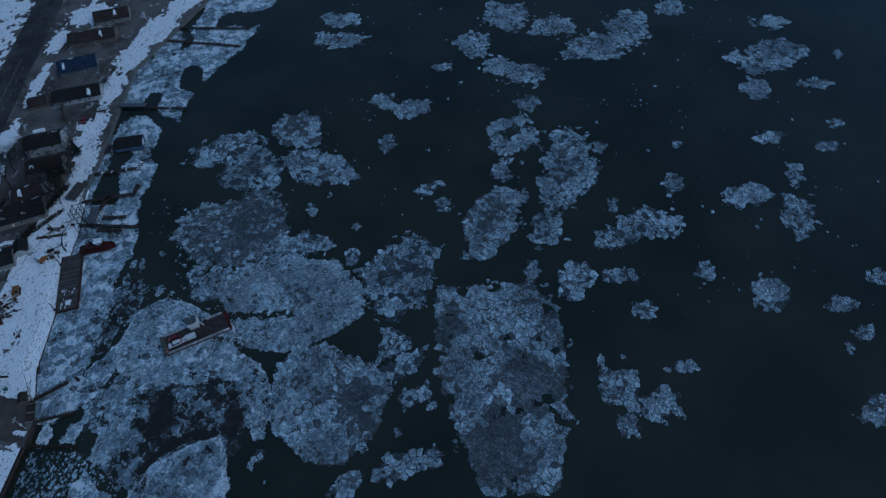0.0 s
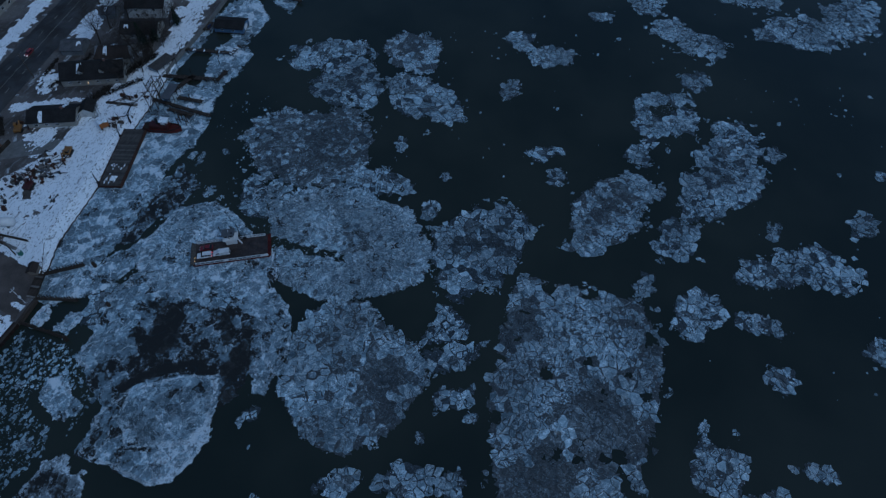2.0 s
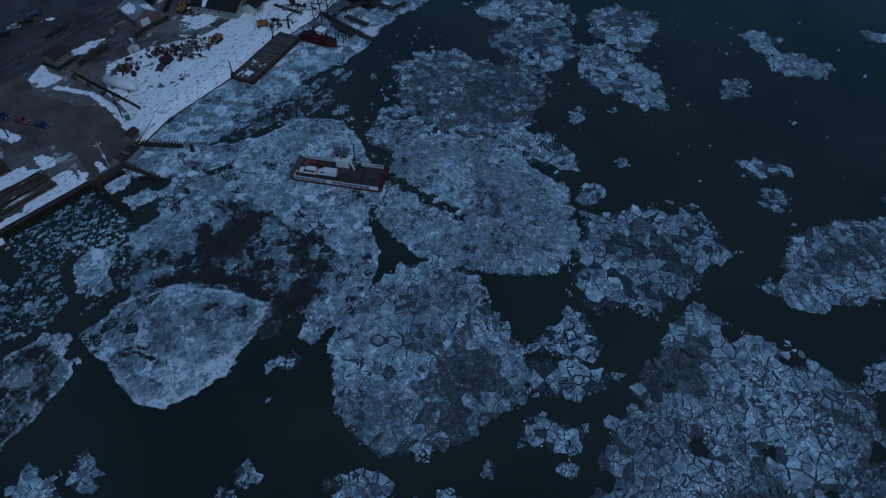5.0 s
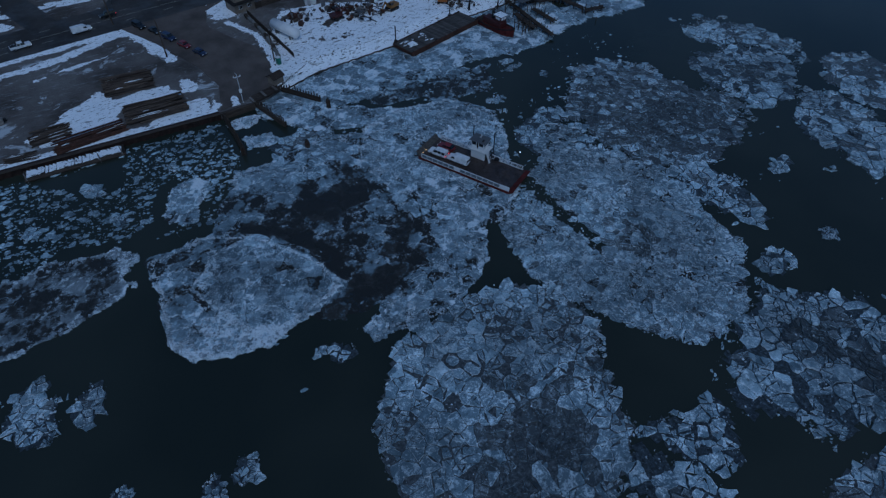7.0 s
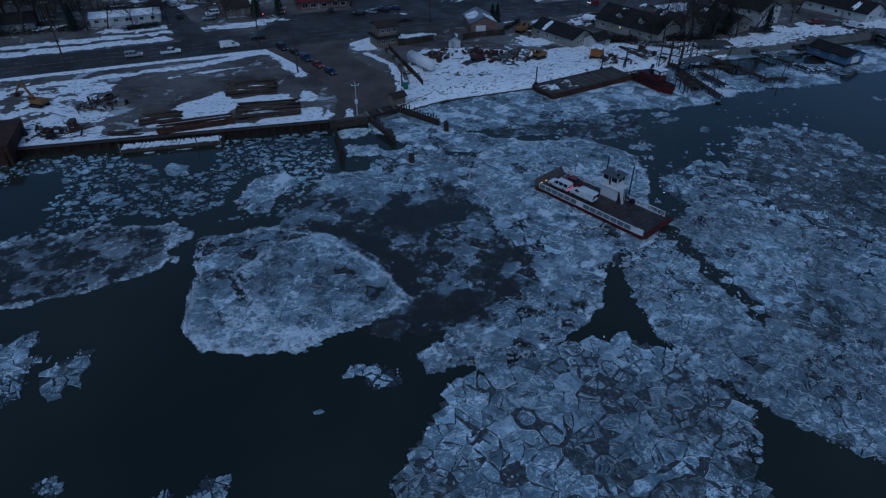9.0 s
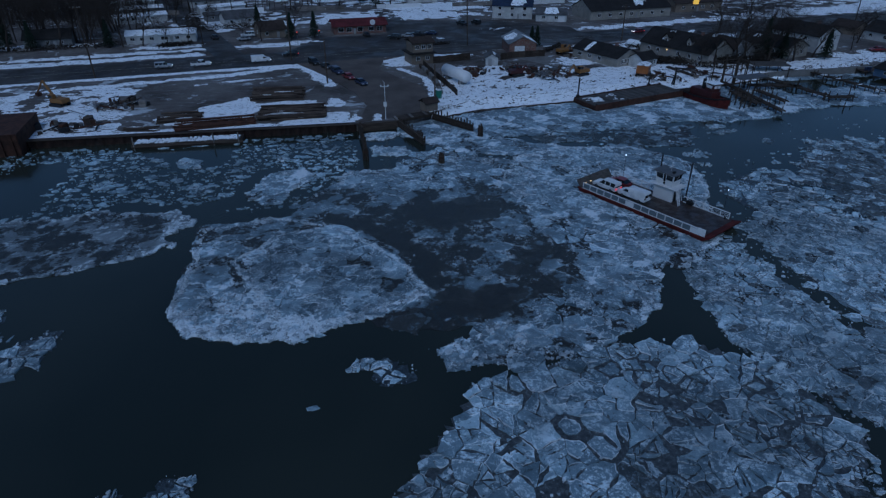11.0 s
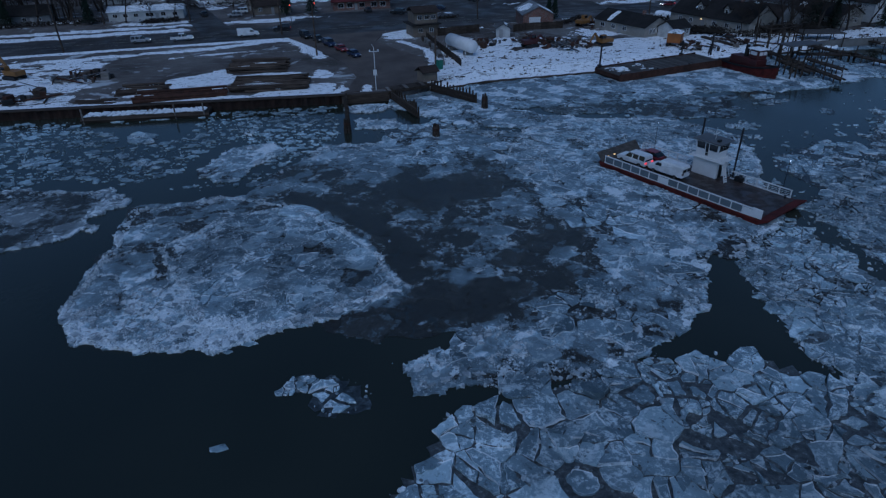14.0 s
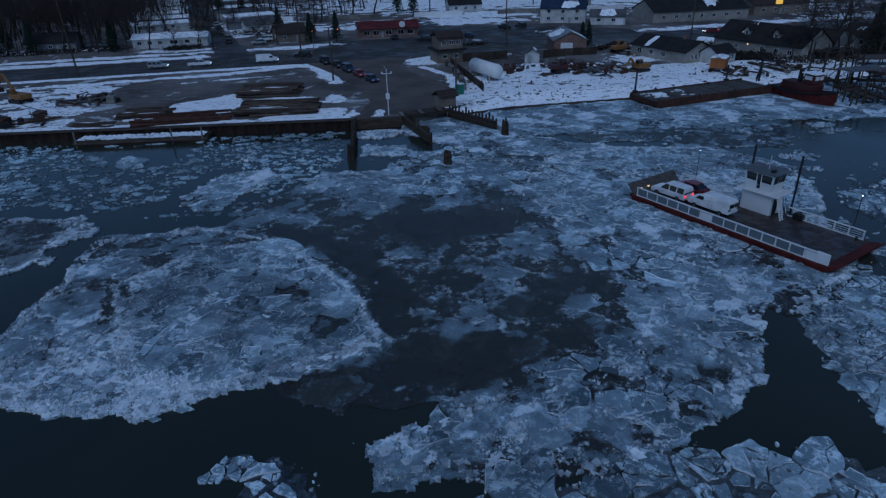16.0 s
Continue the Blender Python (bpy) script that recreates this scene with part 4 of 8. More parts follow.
M_LINE = plain("road_paint", (0.5, 0.47, 0.38), 0.8, 0, 0.5)
M_BARK = plain("bare_bark", (0.055, 0.045, 0.038), 0.95, 0, 0.3, 3)
M_NEEDLE = plain("spruce_needles", (0.018, 0.032, 0.022), 0.9, 0, 0.4, 2)
M_HEDGE = plain("bare_hedge_twigs", (0.035, 0.03, 0.025), 0.95, 0, 0.4, 3)
M_RED = plain("red_boat_paint", (0.06, 0.010, 0.009), 0.55, 0, 0.35)
M_HULL = rust_material("dark_red_hull", (0.042, 0.009, 0.008), (0.10, 0.018, 0.015))
M_YELLOW = plain("machine_yellow", (0.26, 0.125, 0.028), 0.6, 0, 0.4)
M_ORANGE = plain("machine_orange", (0.36, 0.12, 0.02), 0.6, 0, 0.35)
M_GREEN = plain("green_plastic", (0.03, 0.16, 0.11), 0.5)
M_CONCRETE = plain("weathered_concrete", (0.21, 0.205, 0.195), 0.9, 0, 0.35)
M_TAIL = Mat("lit_tail_light", 0.4).color((0.4, 0.01, 0.01)).glow((1.0, 0.05, 0.06), 1.3).m
M_HEAD = Mat("lit_headlight", 0.3).color((0.8, 0.8, 0.75)).glow((1.0, 0.9, 0.75), 2.0).m
M_AMBER = Mat("amber_lamp", 0.3).color((0.8, 0.5, 0.2)).glow((1.0, 0.55, 0.18), 0.9).m
M_LAMP = Mat("white_lamp", 0.3).color((0.8, 0.8, 0.8)).glow((0.95, 0.97, 1.0), 4.0).m
M_SIGNAL = Mat("red_signal_lamp", 0.3).color((0.5, 0.02, 0.02)).glow((1.0, 0.08, 0.04), 2.5).m

GROUND = 1.6
bank_pts = ((-900, 12.5), (-60, 12.5), (11, 10.8), (20, 11.5), (28, 15.5), (41, 20.5), (64, 23), (90, 28), (110, 30), (134, 35),
            (161, 35.5), (186, 38), (212, 40), (226, 41.5), (255, 32), (294, 19), (420, -20), (900, -160))
bank_x, bank_y = [p[0] for p in bank_pts], [p[1] for p in bank_pts]


def bank(x):
    return float(np.interp(x, bank_x, bank_y))


edge_pts = [(x, y + 4.0 if 40 < x < 130 else y) for x, y in bank_pts]          # the level ground ends behind a snowy slope
bm = bmesh.new()
slab(bm, [(-900, 1200), *edge_pts, (900, 1200)], -2.5, GROUND)
tagged(part("ground", bm, M_GROUND), "frozen brown gravel ground with thin snow along the river", "ground", kind="structure")

# ice frozen to the shore, from the landing to the far jetties
edge_x = (20, 24, 31, 46, 56, 72, 85, 103, 118, 128, 154, 188, 213, 229, 245, 292, 330)
edge_y = (6, 3.0, 2.6, 1.0, 1.0, 2.2, 4.0, 1.2, 5.0, 8.5, 6.0, 5.0, 2.5, -5, -14, -24, -30)


def shore_ice(name, x0, x1, step, pockets, label):
    def inside(px, py):
        low, high = float(np.interp(px, edge_x, edge_y)), bank(px) + 0.5
        d = min(py - low, high - py, (px - x0), (x1 - px)) / 8
        q = Vector((px * 0.12, py * 0.12, 2))
        d += 0.22 * noise.noise(q) + 0.12 * noise.noise(q * 4) if py < high - 2 else 0
        if pockets and noise.noise(Vector((px * 0.045, py * 0.06, 8))) > pockets:
            d = -1.0
        return d
    height = lambda px, py, d: 0.1 + 0.1 * noise.noise(Vector((px * 0.4, py * 0.4, 1))) + 0.07 * noise.noise(Vector((px * 1.7, py * 1.7, 1)))
    ice = thing(name, pose((x0 + x1) / 2, 10, 0), label, "shore ice", "ice frozen to the bank")
    sheet_grid(inside, (x0 + x1) / 2, 10, 0, step, height, M_SHORE_ICE, "ice_sheet", ice, span=(x0, x1, -32, 44))
    verts, faces = [], []
    for _ in range(int((x1 - x0) * 60)):
        p = (rng.uniform(x0, x1), rng.uniform(-30, 30))
        if not -0.08 < inside(*p) < 0.3 or noise.noise(Vector((p[0] * 0.15, p[1] * 0.15, 4))) < 0.0:
            continue
        size, k, a0 = rng.choice((0.2, 0.35, 0.5, 0.9)) * rng.uniform(0.7, 1.3), rng.choice((4, 5)), rng.uniform(0, 6)
        poly = [(p[0] + size * rng.uniform(0.6, 1.2) * math.cos(a0 + i * 6.283 / k), p[1] + size * rng.uniform(0.6, 1.2) * math.sin(a0 + i * 6.283 / k)) for i in range(k)]
        shard_geometry(poly, 0.95, 0.1 + rng.uniform(-0.03, 0.14), 0.15, verts, faces, center=((x0 + x1) / 2, 10))
    tagged(raw("rubble", verts, faces, M_SHARD, ice), kind="stuff")


kept = rng.getstate()
thin = torn(hull((44, 7), (48, -2), (58, -6), (68, -10.5), (79, -12), (84, -6), (86, 2), (70, 6)), 0.3, 6.0)
ice_body("thin grey ice skin between the shore ice and the floes", 66, -2, (40, 92, -16, 10), lambda px, py: thin(px, py) * 6,
         lambda px, py: 0.15 + 0.05 * noise.noise(Vector((px * 0.1, py * 0.16, 2.0))), 0.5, None, 500, 0.8)
rng.setstate(kept)
shore_ice("shore_ice", 20.5, 126, 0.55, 0, "rough pale ice frozen fast to the snowy bank")
shore_ice("shore_ice", 126, 330, 1.1, 0.18, "pale shore ice with dark open pockets between jetties")

# roads
bm = bmesh.new()
slope = 0.135
slab(bm, [(x, 79 + slope * x + o) for x, o in ((-420, -8.5), (-60, -8.5), (10, -8.5), (120, -8.5), (420, -8.5), (420, 9), (120, 9), (10, 9), (-60, 9), (-420, 9))], 1.45, 1.70)
road = tagged(part("road", bm, M_ROAD), "dark asphalt main road along the river", "road", kind="structure")
for o, gap in ((0.2, 0), (-3.6, 1), (4.0, 1)):
    for i in range(-20, 40):
        x = i * 6.0
        if gap and i % 2:
            continue
        bm = bmesh.new()
        y = 79 + slope * x + o
        slab(bm, [(x, y - 0.08), (x + (3.2 if gap else 5.6), y - 0.08 + slope * 3.2), (x + (3.2 if gap else 5.6), y + 0.08 + slope * 3.2), (x, y + 0.08)], 1.69, 1.706)
        part("lane_mark", bm, M_LINE, road)
bm = bmesh.new()
slab(bm, [(11.6, 12.2), (14.5, 24), (12.5, 36), (5, 56), (-3, 72), (36, 78), (24, 70), (21, 60), (25, 50), (30, 40), (30.5, 28), (28, 17.2), (24, 15)], 1.45, 1.695)
tagged(part("landing_road", bm, M_LANDING), "worn asphalt approach road down to the ferry landing", "road", kind="structure")
bm = bmesh.new()
slab(bm, [(-27, 84), (-18, 85), (-44, 165), (-90, 330), (-100, 330), (-55, 165)], 1.45, 1.69)
tagged(part("side_street", bm, M_ROAD), "narrow asphalt side street between homes", "road", kind="structure")
bm = bmesh.new()
slab(bm, [(-5, 86), (100, 98), (100, 112), (78, 128), (40, 135), (38, 160), (30, 160), (30, 110), (5, 108)], 1.45, 1.688)
tagged(part("parking_lot", bm, M_ROAD), "asphalt parking lot beside the main road", "parking lot", kind="structure")
bm = bmesh.new()
slab(bm, [(62, 70), (72, 72), (84, 44), (79, 41)], 1.45, 1.66)
tagged(part("driveway", bm, M_CONCRETE), "grey concrete driveway across the yard", "driveway", kind="structure")
bm = bmesh.new()
slab(bm, [(170, 46), (190, 50), (196, 88), (176, 86)], 1.45, 1.66)
tagged(part("driveway", bm, M_GROUND), "brown gravel driveway beside the house", "driveway", kind="structure")


def snow(x, y, rx, ry, rot, patchy=0.5, step=0.5, depth=0.07):
    """A wind-worn patch of old snow with a torn edge."""
    c, s = math.cos(radians(rot)), math.sin(radians(rot))

    def inside(px, py):
        if py < bank(px) + 0.3:
            return -1.0
        dx, dy = px - x, py - y
        d = 1 - math.hypot((dx * c + dy * s) / rx, (dy * c - dx * s) / ry)
        if d < -0.8:
            return -1.0
        q = Vector((px * 0.16, py * 0.24, x * 0.1))
        w = Vector((px * 0.5 + 0.3 * py, py * 1.6, x))
        return d + (0.25 + patchy) * (0.9 * noise.noise(q) + 0.6 * noise.noise(q * 3.3) + 0.55 * noise.noise(w) + 0.3 * noise.noise(w * 3)) - patchy * 0.12
    height = lambda px, py, d: GROUND + 0.012 + depth * max(0.0, min(1.0, d * 4)) * (0.8 + 0.5 * noise.noise(Vector((px, py, 0))))
    ob = sheet_grid(inside, x, y, max(rx, ry) * 1.5, step, height, M_SNOW, "snow_patch", None, GROUND - 0.05)
    if ob:
        ob.location = (x, y, 0)
        tagged(ob, "patch of wind-worn old snow on frozen ground", "snow", "snow patches", "stuff")


def snow_zone(depth, span, ragged, step=0.45, top=GROUND, height=None, floor=GROUND - 0.05):
    """Old snow whose torn edge runs in streaks along the river; depth gives metres inside it."""
    x0, x1, y0, y1 = span

    def inside(px, py):
        d = depth(px, py)
        if d < -4 * ragged or py < bank(px) - 2.5:
            return -1.0
        q, w = Vector((px * 0.13, py * 0.34, x0)), Vector((px * 0.45, py * 1.5, y0))
        return d + ragged * (1.3 * noise.noise(q) + 0.9 * noise.noise(w) + 0.7 * noise.noise(w * 2.6))
    deep = height or (lambda px, py, d: top + 0.012 + 0.08 * max(0.0, min(1.0, d)) * (0.8 + 0.5 * noise.noise(Vector((px, py, 0)))))
    cx, cy = (x0 + x1) / 2, (y0 + y1) / 2
    ob = sheet_grid(inside, cx, cy, 0, step, deep, M_SNOW, "snow_patch", None, floor, span)
    if ob:
        ob.location = (cx, cy, 0)
        tagged(ob, "patch of wind-worn old snow on frozen ground", "snow", "snow patches", "stuff")


# the timber yard: roadside banks, the worn margin along the quay and drifts round the stacks
snow_zone(band(((-120, 53.3), (-48, 63.0), (-27, 65.9), (-1, 69.2)), 1.7), (-124, 2, 48, 73), 0.7)
snow_zone(band(((-62, 52), (-43, 55.5), (-20.6, 60), (-5, 66), (0, 66), (7.2, 45)), 1.6), (-66, 11, 40, 70), 1.2)
snow_zone(band(((-28, 51), (-9, 55)), 0.5), (-32, -5, 47, 59), 0.9)
left_yard = hull((-64, 13), (-36, 13.2), (-39, 30), (-39, 43), (-44, 54), (-64, 53))
snow_zone(lambda px, py: min(left_yard(px, py), 2.0) - 1.3, (-70, -30, 12.6, 60), 2.6)
snow_zone(hull((-34, 24), (-30, 17.5), (-12, 18), (-11, 30), (-14.8, 38), (-21.5, 32)), (-40, -6, 13, 43), 0.9)
snow_zone(band(((-60, 14.2), (-36, 13.9), (-10, 13.2), (10.5, 12.4)), 1.5), (-62, 11.3, 11.4, 18), 0.9)
snow_zone(hull((4.5, 24.8), (8.9, 24.5), (9.8, 28.6), (6.4, 33.5)), (1, 12, 22, 37), 0.7)
snow_zone(hull((-9, 12.4), (9.6, 11.8), (9.9, 19.8), (4.7, 21.0)), (-12, 12, 11.6, 24), 0.7)
snow_zone(hull((-13, 25), (4, 25), (3, 31), (-13, 31)), (-16, 8, 22, 34), 1.3)
snow_zone(hull((10, 12.8), (12.3, 14.6), (11, 18.8)), (8.5, 14, 11.5, 21), 0.5, 0.35, 1.70)
snow_zone(hull((14.6, 12.4), (16.8, 12.4), (17, 16.5), (15.9, 17.2)), (13, 19, 11.8, 19), 0.5, 0.35, 1.70)
# verge beyond the main road
snow_zone(band(((-130, 75), (-60, 84.5), (-33, 88.3)), 2.6), (-134, -28, 70, 94), 1.2, 0.6)
# beside the landing road and over the bank east of it
snow_zone(hull((22, 74), (25, 62), (32, 62), (33, 75.5), (27, 75.5)), (18, 37, 58, 79), 1.2)
snow_zone(band(((27.2, 59), (32.6, 47.5), (32.6, 36), (31.4, 28)), 1.0), (24, 36, 24, 63), 0.6)


def bank_height(px, py, d):
    foot = bank(px) - 0.8
    rise = (py - foot) / (float(np.interp(px, bank_x, [p[1] for p in edge_pts])) + 0.5 - foot)
    return 0.1 + 1.57 * min(1.0, max(0.0, rise)) + 0.07 * max(0.0, min(1.0, d)) * (0.8 + 0.5 * noise.noise(Vector((px, py, 0))))


def bank_depth(px, py):
    d = min(py - bank(px) + 0.7, px - 29, 135 - px)
    far = float(np.interp(px, (29, 36, 44, 58, 74, 92, 110, 135), (24, 44, 58, 57, 49, 50, 50, 46))) - py
    gap = 5.5 * noise.noise(Vector((px * 0.1, py * 0.16, 4.0))) + 2.6 * noise.noise(Vector((px * 0.4, py * 0.6, 4.0)))
    return min(d * 1.5, far, far if far < 2 else 2 + (gap if py > bank(px) + 9 else 3))


snow_zone(bank_depth, (28, 137, 14, 62), 0.5, 0.5, GROUND, bank_height, -0.1)
for args in ((78, 56, 7, 7, 0, 0.5), (96, 69, 12, 3, -60, 0.5), (108, 76, 8, 4, 30, 0.5), (76, 84, 10, 3, 0, 0.5), (-85, 40, 20, 16, 0, 0.7), (44, 73, 6, 3, 0, 0.5)):
    snow(*args, step=0.6)
for args in ((150, 42, 18, 6, 4, 0.25), (178, 48, 14, 9, 4, 0.3), (208, 48, 16, 7, 4, 0.3), (238, 47, 16, 9, -12, 0.25), (265, 40, 18, 10, -20, 0.3), (300, 30, 26, 9, -18, 0.25),
             (145, 85, 14, 5, 8, 0.4), (170, 88, 14, 5, 8, 0.4), (215, 92, 18, 4, 8, 0.4), (255, 97, 18, 5, 8, 0.4), (285, 88, 14, 12, 0, 0.4)):
    snow(*args, step=1.0)
for args in ((-60, 92, 40, 2.2, 7, 0.35), (-40, 102, 15, 3.5, 8, 0.35), (-10, 99, 11, 3.5, 4, 0.35), (2, 102, 9, 2.5, 0, 0.3), (-95, 108, 30, 3.5, 6, 0.7), 
             (-30, 150, 22, 22, 0, 0.95), (12, 140, 20, 6, 0, 0.7), (40, 150, 34, 12, 0, 0.45), (60, 168, 28, 10, 0, 0.4), (70, 113, 9, 3, 20, 0.3),
             (60, 230, 90, 50, 0, 0.9), (130, 112, 30, 4, 10, 0.35), (165, 118, 22, 4, 8, 0.6), (230, 130, 60, 10, 8, 0.8), (180, 220, 80, 60, 0, 1.0), (320, 160, 80, 40, 0, 0.8), (48, 100, 5, 2.5, 0, 0.3)):
    snow(*args, step=1.6, depth=0.09)

def litter(name, x0, x1, wide, count, label):
    """Tufts of dead grass, stones and driftwood lying through the snow, in streaks along the bank."""
    verts, faces = [], []
    for _ in range(count):
        px = rng.uniform(x0, x1)
        py = bank(px) + wide * rng.random() ** 1.4 + 0.4
        if noise.noise(Vector((px * 0.09, py * 0.3, 12.0))) + 0.6 * noise.noise(Vector((px * 0.4, py * 0.9, 3.0))) < 0.05:
            continue
        rise = min(1.0, (py - bank(px) + 0.8) / 5.0) if 40 < px < 130 else 1.0
        z, long, thick = 0.1 + 1.6 * rise, rng.choice((0.12, 0.2, 0.3, 0.5, 0.9)) * rng.uniform(0.7, 1.3), rng.uniform(0.04, 0.14)
        a = rng.gauss(0.2, 0.5)
        c, d, base = math.cos(a), math.sin(a), len(verts)
        for u, v, w in ((-long, 0, -0.1), (0, -thick, -0.1), (long, 0, -0.1), (0, thick, -0.1), (rng.uniform(-0.4, 0.4) * long, 0, 0.1 + rng.uniform(0.05, 0.3))):
            verts.append((px + u * c - v * d, py + u * d + v * c, z + w))
        faces += [(base + i, base + (i + 1) % 4, base + 4) for i in range(4)]
    tagged(raw(name, verts, faces, M_TIMBER), label, "debris", kind="stuff")


litter("bank_litter", 31, 134, 24, 900, "dead grass tufts and driftwood showing through snow")
litter("lawn_litter", 134, 290, 16, 1200, "dead grass and leaves showing through thin snow")

# sheet-pile quay wall with its cap
bm = bmesh.new()
outline = []
for i in range(144):
    x = -60.5 + i * 0.5
    outline.append((x, 12.4 - (x + 60) * 0.0226 - (0.28 if i % 4 in (1, 2) else 0.0)))
slab(bm, outline + [(outline[-1][0], 12.0), (-60.5, 13.6)], -2.0, 1.72)
quay = tagged(part("quay_wall", bm, M_DARKRUST), "rusty sheet-pile quay wall with a dark waterline", "quay wall", kind="structure")
bm = bmesh.new()
slab(bm, [(-60.5, 11.95), (11.4, 10.35), (11.4, 11.25), (-60.5, 12.9)], 1.62, 1.78)
part("cap_beam", bm, M_TIMBER, quay)
bm = bmesh.new()
lip = [(x, bank(x) - 0.85 + 0.2 * math.sin(x * 1.7)) for x in np.arange(30, 130, 1.5)]
slab(bm, lip + [(x, y + 0.3) for x, y in lip[::-1]], -0.3, 0.45)
tagged(part("bank_edging", bm, M_TIMBER), "low dark timber edging along the snowy bank", "edging", kind="structure")
bm = bmesh.new()
wall = [(x, bank(x) - 0.3) for x in np.arange(128, 300, 4)]
slab(bm, wall + [(x, y + 0.6) for x, y in wall[::-1]], -0.5, 1.9)
tagged(part("seawall", bm, M_CONCRETE), "low pale concrete seawall before the lawns", "seawall", kind="structure")


# ------------------------------------------------------------------ timber and landing
def pile_row(bm_list, a, b, step, low, high):
    """Tops of driven timber piles between two points."""
    a, b = Vector((*a, 0)), Vector((*b, 0))
    n = max(2, int((b - a).length / step))
    for i in range(n + 1):
        p = a.lerp(b, i / n)
        bm_list.append((p, rng.uniform(low, high)))


def fender_wall(name, a, b, label):
    """A planked fender wall on leaning timber piles."""
    ob = thing(name, pose(0, 0, 0), label, "fender wall", "landing fenders")
    va, vb = Vector((*a, 0)), Vector((*b, 0))
    d = (vb - va).normalized()
    n = Vector((-d.y, d.x, 0))
    for k in range(3):
        bm = bmesh.new()
        z = 0.25 + 0.5 * k
        slab(bm, [tuple((va + n * 0.18).xy), tuple((vb + n * 0.18).xy), tuple((vb - n * 0.18).xy), tuple((va - n * 0.18).xy)], z, z + 0.42)
        part("waler", bm, M_TIMBER, ob)
    tops = []
    pile_row(tops, a, b, 0.85, 1.9, 2.8)
    for p, h in tops:
        bm = bmesh.new()
        q = p + n * 0.33
        rod(bm, (q.x, q.y, -1.5), (q.x + rng.uniform(-0.1, 0.1), q.y + rng.uniform(-0.1, 0.1), h), 0.2, 0.17, 8)
        part("post", bm, M_TIMBER, ob)
    return ob


fender_wall("fender_wall", (20.3, 12.2), (23.9, -0.8), "dark timber fender wall with jagged pile tops")
fender_wall("fender_wall", (28.9, 15.4), (35.9, 5.6), "dark timber fender wall with jagged pile tops")
fender_wall("fender_wall", (11.5, 11.0), (11.5, -5.6), "long low dark timber guide wall beside the landing")
for x, y, h in ((37.0, 2.2, 2.6), (25.8, -11.2, 2.1), (11.5, -6.3, 2.4)):
    ob = thing("mooring_dolphin", pose(x, y, 0), "clustered weathered timber mooring piles in the ice", "mooring post", "mooring dolphins")
    for i in range(6):
        a = i * 1.047
        bm = bmesh.new()
        rod(bm, (0.55 * math.cos(a), 0.55 * math.sin(a), -1.5), (0.32 * math.cos(a), 0.32 * math.sin(a), h + rng.uniform(-0.35, 0.3)), 0.22, 0.18, 8)
        part("post", bm, M_TIMBER, ob)
    bm = bmesh.new()
    rod(bm, (0, 0, h - 0.9), (0, 0, h - 0.65), 0.62, 0.6, 10)
    part("band", bm, M_RUST, ob)

deck = thing("landing_deck", pose(0, 0, 0), "dark wet timber ferry ramp at the road's end", "ferry ramp")
bm = bmesh.new()
slab(bm, [(20.0, 11.4), (28.6, 14.6), (28.0, 17.4), (19.5, 14.4)], 1.15, 1.72)
part("platform", bm, M_TIMBER, deck)
for i in range(12):
    bm = bmesh.new()
    f = i / 12
    x, y = 20.1 + 8.4 * f, 11.5 + 3.1 * f
    slab(bm, [(x, y), (x + 0.62, y + 0.23), (x + 0.12, y + 3.0), (x - 0.5, y + 2.77)], 1.72, 1.79)
    part("plank", bm, M_PLANK if i % 5 == 0 else M_TIMBER, deck)
bm = bmesh.new()
slab(bm, [(11.3, 10.3), (20.0, 10.9), (20.0, 11.7), (11.3, 11.3)], -0.5, 1.75)
tagged(part("landing_beam", bm, M_TIMBER), "heavy dark timber sill across the landing", "beam")

pontoon = thing("work_pontoon", pose(-24, 9.4, 0, 0, 0, -1), "rusty grey work pontoon moored along the quay", "pontoon")
bm = bmesh.new()
profile(bm, [(-1.7, -0.3), (1.7, -0.3), (1.7, 0.9), (-1.7, 0.9), (-2.1, 0.5)], -11, 11)
part("hull", bm, M_TIMBER, pontoon)
bm = bmesh.new()
box(bm, -10.8, 10.8, -1.5, 1.5, 0.9, 1.0)
part("deck", bm, M_TIMBER, pontoon)
for x in (5.2, 10.2, -10.5):
    bm = bmesh.new()
    rod(bm, (x, -1.9, -1), (x, -1.9, 2.6), 0.14, 0.14, 8)
    part("spud", bm, M_PLANK, pontoon)
for i in range(26):
    bm = bmesh.new()
    x = -10.5 + i * 0.8
    w, y = rng.uniform(0.55, 0.95), -1.5 + abs(rng.gauss(0, 0.25))
    slab(bm, [(x, y), (x + 0.3 * w, y - 0.12), (x + w, y + 0.1), (x + w + 0.3, 1.2 - abs(rng.gauss(0, 0.6))), (x + 0.3, 1.35)], 0.99, 1.08 + rng.uniform(0, 0.08))
    part("snow_tuft", bm, M_SNOW, pontoon)


